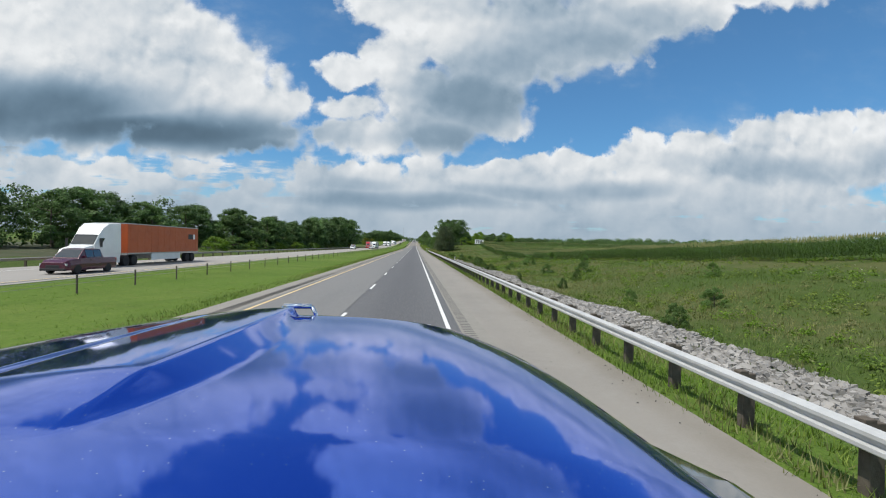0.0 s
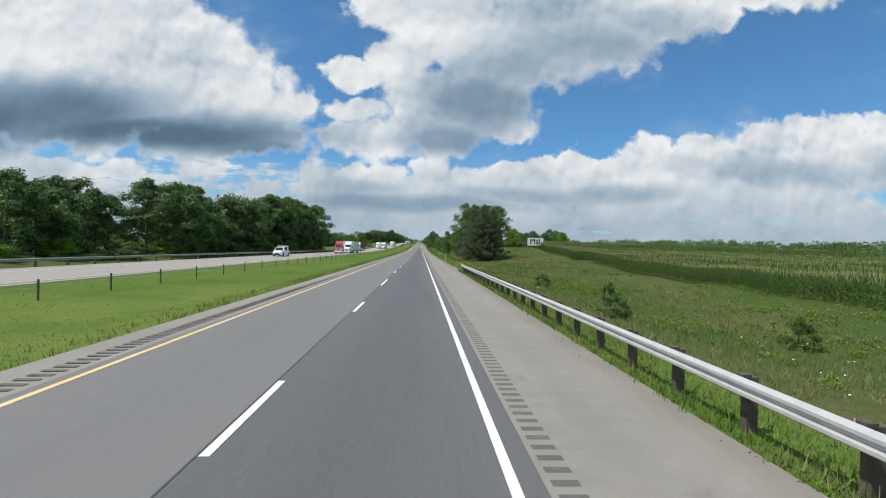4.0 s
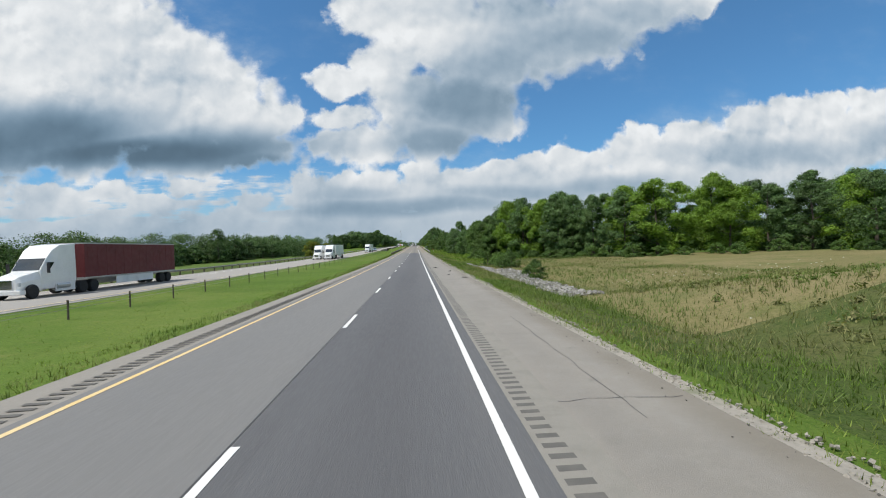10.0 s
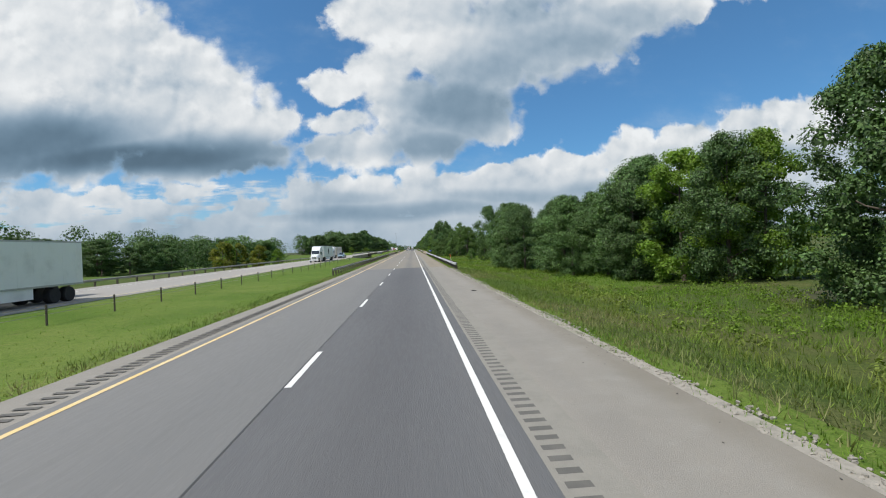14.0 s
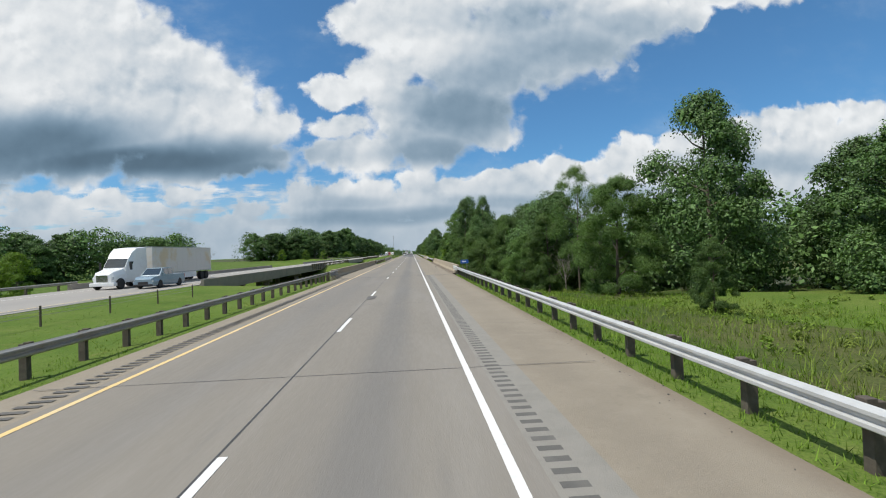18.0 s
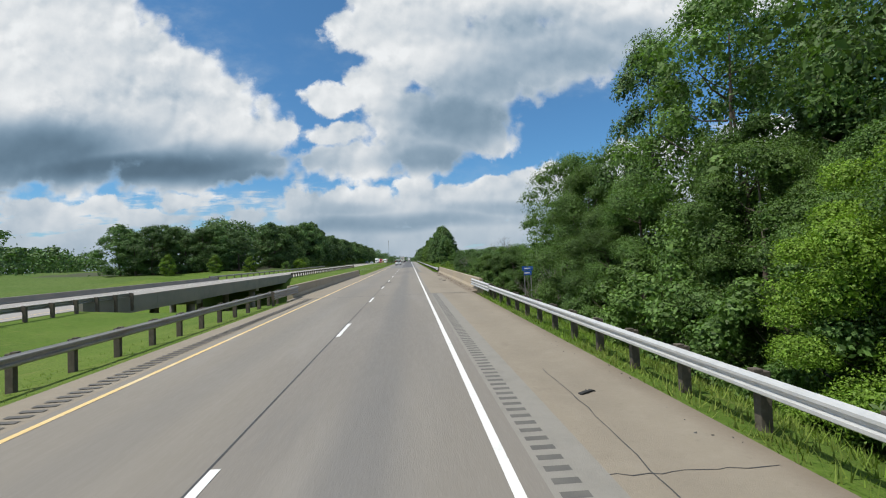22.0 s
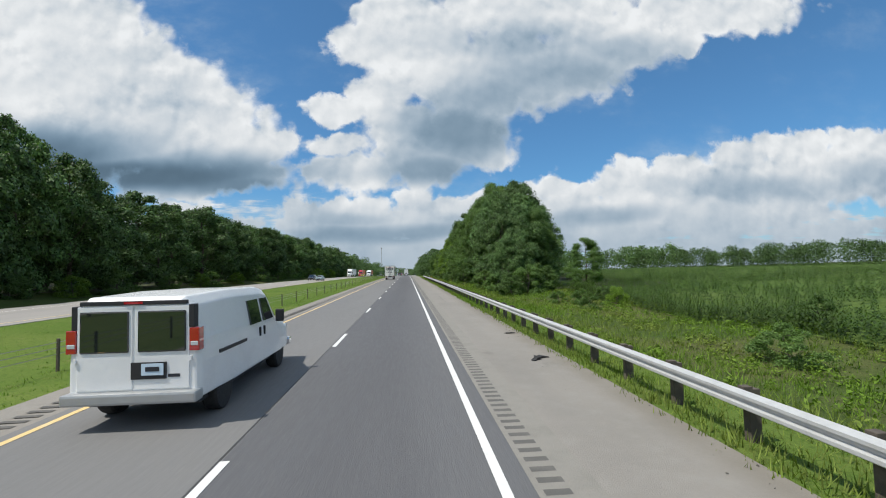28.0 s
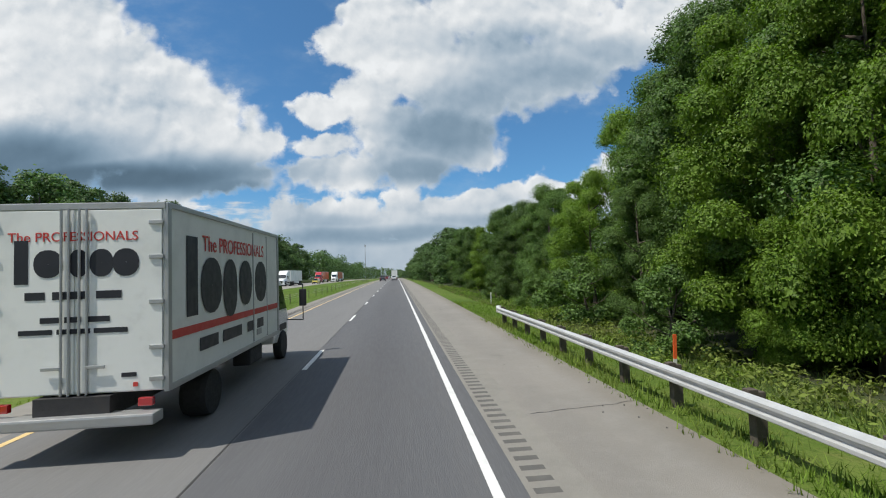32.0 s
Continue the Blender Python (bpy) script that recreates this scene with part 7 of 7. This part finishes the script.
def tractor(xc):
    """A conventional tractor; the camera looks out over its hood."""
    root = thing("truck_tractor", Matrix.Translation((xc, 0, 0)), "metallic blue semi tractor with a long glossy hood", "semi truck")
    nu, nv = 141, 91
    V, Fc = [], []
    for j in range(nv):
        f = j / (nv - 1)
        y = .02 + 2.26 * f
        w = 1.09 - .08 * f - .20 * f ** 4
        run = min(1.0, max(0.0, (y - .72) / 1.3))
        lens = .025 + .12 * math.sin(math.pi * run) ** .8
        rise = .034 * min(1.0, run * 5)
        for i in range(nu):
            u = -1 + 2 * i / (nu - 1)
            x = u * w
            z = 2.23 - .03 * f - .03 * f ** 3 - .05 * u * u - .06 * abs(u) ** 5
            z += rise * (math.exp(-(x / .34) ** 2) if x < 0 else max(0.0, 1 - x / lens) ** 1.3)      # the spear's sharp left edge and hollow right flank
            z -= .007 * math.exp(-((x + .36) / .014) ** 2)                                          # panel groove
            z -= .018 * max(0.0, (.72 - y) / .7)
            z -= .25 * max(0.0, (f - .93) / .07) ** 2
            V.append((x, y, z))
    for j in range(nv - 1):
        for i in range(nu - 1):
            a = j * nu + i
            Fc.append((a, a + 1, a + nu + 1, a + nu))
    base = len(V)
    rim = [j * nu for j in range(nv)] + [(nv - 1) * nu + i for i in range(1, nu)] + [j * nu + nu - 1 for j in range(nv - 2, -1, -1)]
    for q in rim:
        x, y, z = V[q]
        V.append((x * 1.01, y, 1.5))
    for n, (a, b) in enumerate(zip(rim, rim[1:])):
        Fc.append((a, b, base + n + 1, base + n))
    child("hood", mesh("hood", V, Fc, BLUE, smooth=True), root, "glossy metallic blue hood with a raised centre spear")
    bm = bmesh.new()
    tube(bm, (-.085, 2.2, 2.14), (-.065, 2.21, 2.205), .011, sides=8)
    tube(bm, (-.065, 2.21, 2.205), (.065, 2.21, 2.205), .013, sides=8)
    tube(bm, (.065, 2.21, 2.205), (.10, 2.2, 2.14), .011, sides=8)
    part("hood_emblem", bm, CHROME, root, "small chrome hood handle", smooth=True)
    for s in (-1, 1):
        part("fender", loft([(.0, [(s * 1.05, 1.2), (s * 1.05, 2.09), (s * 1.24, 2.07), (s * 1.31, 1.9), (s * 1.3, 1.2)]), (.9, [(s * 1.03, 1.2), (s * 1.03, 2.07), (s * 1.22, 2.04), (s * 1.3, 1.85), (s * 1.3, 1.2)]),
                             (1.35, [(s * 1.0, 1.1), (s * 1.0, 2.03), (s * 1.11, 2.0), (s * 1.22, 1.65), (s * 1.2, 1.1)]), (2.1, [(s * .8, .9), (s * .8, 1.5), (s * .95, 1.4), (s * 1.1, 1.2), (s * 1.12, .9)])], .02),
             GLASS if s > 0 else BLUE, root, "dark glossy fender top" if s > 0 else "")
        part("headlight", boxed(s * .85 - .16, s * .85 + .16, 2.05, 2.2, 1.0, 1.3, bevel=.03), LAMP_CLEAR, root)
        part("mirror", boxed(s * 1.6 - .1, s * 1.6 + .1, -.6, -.45, 2.0, 2.9, bevel=.03), BLACK, root)
        part("mirror_arm", tube(bmesh.new(), (s * 1.15, -.6, 2.45), (s * 1.6, -.52, 2.45), .025), BLACK, root)
        part("side_window", boxed(s * 1.17 - .02, s * 1.17 + .02, -1.7, -.8, 2.1, 2.8, bevel=.01), GLASS, root)
        part("fuel_tank", tube(bmesh.new(), (s * 1.0, -3.6, .75), (s * 1.0, -1.6, .75), .34, sides=18), CHROME, root)
    part("grille", boxed(-.62, .62, 2.2, 2.28, .8, 1.95, bevel=.03), CHROME, root)
    part("bumper", boxed(-1.2, 1.2, 2.0, 2.45, .4, .78, bevel=.06), CHROME, root)
    part("nose", boxed(-.75, .75, .05, 2.2, .7, 1.52, bevel=.03), BLUE, root)
    part("cab", loft([(-.12, body_ring(1.08, 1.15, 1.05, .7, 1.8, 2.1)), (-.5, body_ring(1.1, 1.18, 1.02, .7, 1.8, 2.75)), (-.95, body_ring(1.1, 1.2, 1.02, .7, 1.9, 3.2)),
                      (-2.0, body_ring(1.1, 1.22, 1.1, .7, 1.9, 3.8)), (-3.9, body_ring(1.1, 1.22, 1.16, .7, 1.9, 3.95))], .04), BLUE, root)
    part("windscreen", pane_on([(1.05, -.12, 2.12), (-1.05, -.12, 2.12), (-1.02, -.5, 2.75), (1.02, -.5, 2.75)], (.03, .03, .04, .05), .015), GLASS, root)
    part("chassis", boxed(-.5, .5, -7.0, 1.9, .6, .95), CHASSIS, root)
    wheels(root, (-1.03, 1.03), (1.15,), .52, .3)
    wheels(root, (-.98, .98), (-5.0, -6.3), .52, .5)
    return root


tractor(-.55)

# ---------- signs, posts, litter ----------
ORANGE = surface("orange_marker", (.75, .12, .03), .5, None, 0)
POST_WHITE = surface("white_marker_post", (.68, .68, .64), .55, [((.5, .49, .45), 3, .4, .5, .8)], .1, 30)
SIGN_BLUE = surface("blue_sign_face", (.02, .10, .42), .4, [((.03, .13, .48), 2, .4, .4, .7)])
SIGN_WHITE = surface("white_sign_print", (.75, .76, .76), .4)


def marker_post(x, y, h, lean, top, label):
    m = Matrix.Translation((x, y, float(ground_z(x, y)) - .05)) @ pose(0, 0, 0, lean[0], lean[1], 0)
    root = thing("marker_post", m, label, "marker post", "roadside markers")
    part("post", boxed(-.045, .045, -.012, .012, -.15, h * (.5 if top else 1), bevel=.004), POST_WHITE, root)
    if top:
        part("top_panel", boxed(-.045, .045, -.012, .012, h * .5, h, bevel=.004), ORANGE, root, "bright orange upper half")


marker_post(5.24, 213.3, 1.5, (0, -1), False, "slim white delineator post at the shoulder's edge")
marker_post(8.0, 506.5, 1.35, (0, -8), True, "leaning orange and white marker post in the grass")
marker_post(6.5, 933.6, 1.15, (0, 2), True, "orange and white marker post behind the guardrail")
marker_post(7.2, 958.0, 1.0, (0, 0), False, "white marker post in the grass")
marker_post(5.3, 61.0, 1.3, (0, 0), False, "white marker post behind the guardrail")


def blue_sign(x, y, top, w, h, label, rows=1):
    z = float(ground_z(x, y))
    root = thing("road_sign", Matrix.Translation((x, y, z)), label, "road sign", "blue road signs")
    t = float(road_z(y)) + top - z
    for s in (-1, 1):
        part("sign_post", boxed(s * w * .3 - .03, s * w * .3 + .03, .02, .07, -.3, t, bevel=.005), STEEL_OLD, root)
    for i in range(rows):
        z1 = t - i * (h + .04)
        b = part("sign_board", boxed(-w / 2 / (1 + i * .4), w / 2 / (1 + i * .4), -.005, .02, z1 - h, z1, bevel=.004), SIGN_BLUE, root)
        part("lettering", boxed(-w * .32, w * .2, -.012, -.006, z1 - h * .62, z1 - h * .34), SIGN_WHITE, b, "white bars of lettering")


blue_sign(6.3, 580.5, 1.35, .95, .45, "small blue road sign on a steel post above the hollow")
blue_sign(9.7, 677.2, 1.5, .9, .34, "two small blue road signs on a steel post", 2)

# board on the rise behind the pines
bz = float(ground_z(37, 264))
board = thing("billboard", Matrix.Translation((37, 264, bz)) @ pose(0, 0, 0, 0, 0, 0), "weathered white billboard with dark painted shapes", "billboard")
for x in (-2, 0, 2):
    part("leg", boxed(x - .1, x + .1, .05, .25, -.4, 2.6, bevel=.02), WOOD_POST, board)
panel = part("panel", boxed(-2.6, 2.6, 0, .05, 1.2, 3.7, bevel=.01), TRAILER_WHITE, board)
for x0, x1, z0, z1 in ((-1.7, -1.3, 1.6, 3.2), (-1.3, -.5, 2.8, 3.2), (-.5, -.1, 1.7, 3.3), (.3, .7, 1.6, 3.1), (1.0, 1.4, 2.0, 3.4), (1.9, 2.5, 1.3, 2.1)):
    part("painted_shape", boxed(x0, x1, -.008, -.002, z0, z1), INK, panel)

# radio mast at the end of the road
mast = thing("radio_mast", Matrix.Translation((-40, 1540, float(ground_z(-40, 1540)))), "thin grey radio mast above the far trees", "mast")
bm = bmesh.new()
tube(bm, (0, 0, -1), (0, 0, 46), .35, .2, 8)
part("pole", bm, STEEL_OLD, mast)
part("antenna", boxed(-.6, .6, -.6, .6, 43, 46, bevel=.1), STEEL_OLD, mast)

# dead and bare saplings
def bare_tree(x, y, h, seed, label):
    r = random.Random(seed)
    root = thing("bare_tree", Matrix.Translation((x, y, float(ground_z(x, y)) - .1)), label, "bare tree")
    bm = bmesh.new()
    def grow(a, d, L, w, depth):
        b = a + d * L
        tube(bm, a, b, w * .62, w * .4, 5, caps=False)
        if depth:
            for i in range(3):
                e = (d + Vector((r.uniform(-.7, .7), r.uniform(-.7, .7), r.uniform(-.05, .45)))).normalized()
                grow(a + (b - a) * r.uniform(.55, 1.0), e, L * r.uniform(.5, .75), w * .55, depth - 1)
    for i in range(3):
        grow(Vector((r.uniform(-.15, .15), r.uniform(-.15, .15), 0)), Vector((r.uniform(-.25, .25), r.uniform(-.25, .25), 1)).normalized(), h * .42, .05 * h / 5, 4)
    part("limb", bm, DEADWOOD, root)


bare_tree(12.2, 741.5, 4.6, 1, "grey bare sapling at the field's edge")
bare_tree(19, 727, 9.0, 2, "tall leafless dead tree above the bushes")
bare_tree(18.5, 571, 6.5, 3, "grey dead brushwood beside the hollow")
bare_tree(16.6, 574, 5.5, 4, "grey dead brushwood beside the hollow")
bare_tree(11.6, 676, 7.0, 5, "twiggy half-bare young tree by the parapet")
bare_tree(10.8, 679, 6.0, 6, "twiggy half-bare young tree by the parapet")
bare_tree(10.4, 892, 4.0, 7, "grey dead branches under the trees")
bare_tree(-62, 668, 9.0, 8, "bare dead tree in the field across the road")

# scraps of tyre and other litter on the shoulder
def scrap(x, y, size, seed, label="black scrap of tyre tread on the shoulder"):
    r = random.Random(seed)
    z = float(road_z(y)) - .03 + .012
    root = thing("tyre_scrap", Matrix.Translation((x, y, z)) @ pose(0, 0, 0, 0, 0, r.uniform(0, 360)), label, "litter", "tyre scraps")
    bm = bmesh.new()
    n = 9
    rows = []
    for i in range(n):
        f = i / (n - 1)
        w = size * .16 * (1 - .7 * abs(f - .5)) * r.uniform(.6, 1.3)
        h = size * .10 * math.sin(f * math.pi) * r.uniform(.4, 1.3)
        x0 = (f - .5) * size
        dy = size * .15 * math.sin(f * 4 + seed)
        rows.append([bm.verts.new(c) for c in ((x0, dy - w, 0), (x0, dy - w, h + .012), (x0, dy + w, h * .6 + .02), (x0, dy + w, 0))])
    for a, b in zip(rows, rows[1:]):
        for j in range(4):
            bm.faces.new((a[j], a[(j + 1) % 4], b[(j + 1) % 4], b[j]))
    bm.faces.new(rows[0])
    bm.faces.new(rows[-1][::-1])
    bmesh.ops.recalc_face_normals(bm, faces=bm.faces)
    part("tread", bm, RUBBER, root)


for i, (x, y, s) in enumerate(((3.3, 213.9, .5), (2.2, 350.5, .75), (3.9, 331.5, .45), (3.4, 342, .6), (2.9, 336, .4), (4.0, 363, .35), (3.6, 596.5, .4), (3.8, 600, .35), (3.7, 690, .6), (3.5, 693, .45), (3.6, 823, .7), (3.9, 828, .4), (2.4, 252, .3), (3.2, 187, .3), (3.0, 296, .3), (3.4, 436, .3), (4.0, 704, .4), (3.1, 648, .35))):
    scrap(x, y, s, i)

# weeds that push up along the guardrail and the parapets
r, x, y = scatter(4.3, 5.2, -12, 171, 5000, 140)
blades("weeds", x, y, ground_z(x, y), r.uniform(.06, .28, len(x)), .012, r, BLADE_DRY, "dry weeds along the guardrail's foot", .8, "weeds")
r, x, y = scatter(4.2, 5.3, 720, 946, 9000, 141)
blades("weeds", x, y, ground_z(x, y), r.uniform(.08, .32, len(x)), .014, r, BLADE, "green weeds along the guardrail's foot", .8, "weeds")
r, x, y = scatter(1.9, 4.4, -10, 960, 2600, 142)
x = np.where(r.uniform(0, 1, len(x)) < .6, 3.9 + (x - 1.9) * .2, x)
stones("grit", x, y, r.uniform(.005, .016, len(x)), r, surface("dark_grit", (.10, .095, .085), .9), "scattered dark grit on the shoulder", .2, road_z(y) - .022)
r, x, y = scatter(4.1, 4.8, 578, 719, 2600, 143)
x, y = x[(y < 634) | (y > 674)], y[(y < 634) | (y > 674)]
stones("grit", x, y, r.uniform(.006, .022, len(x)), r, surface("brown_grit", (.13, .10, .07), .95), "brown dirt and leaf crumbs swept to the parapet's foot", .2, road_z(y) - .026)
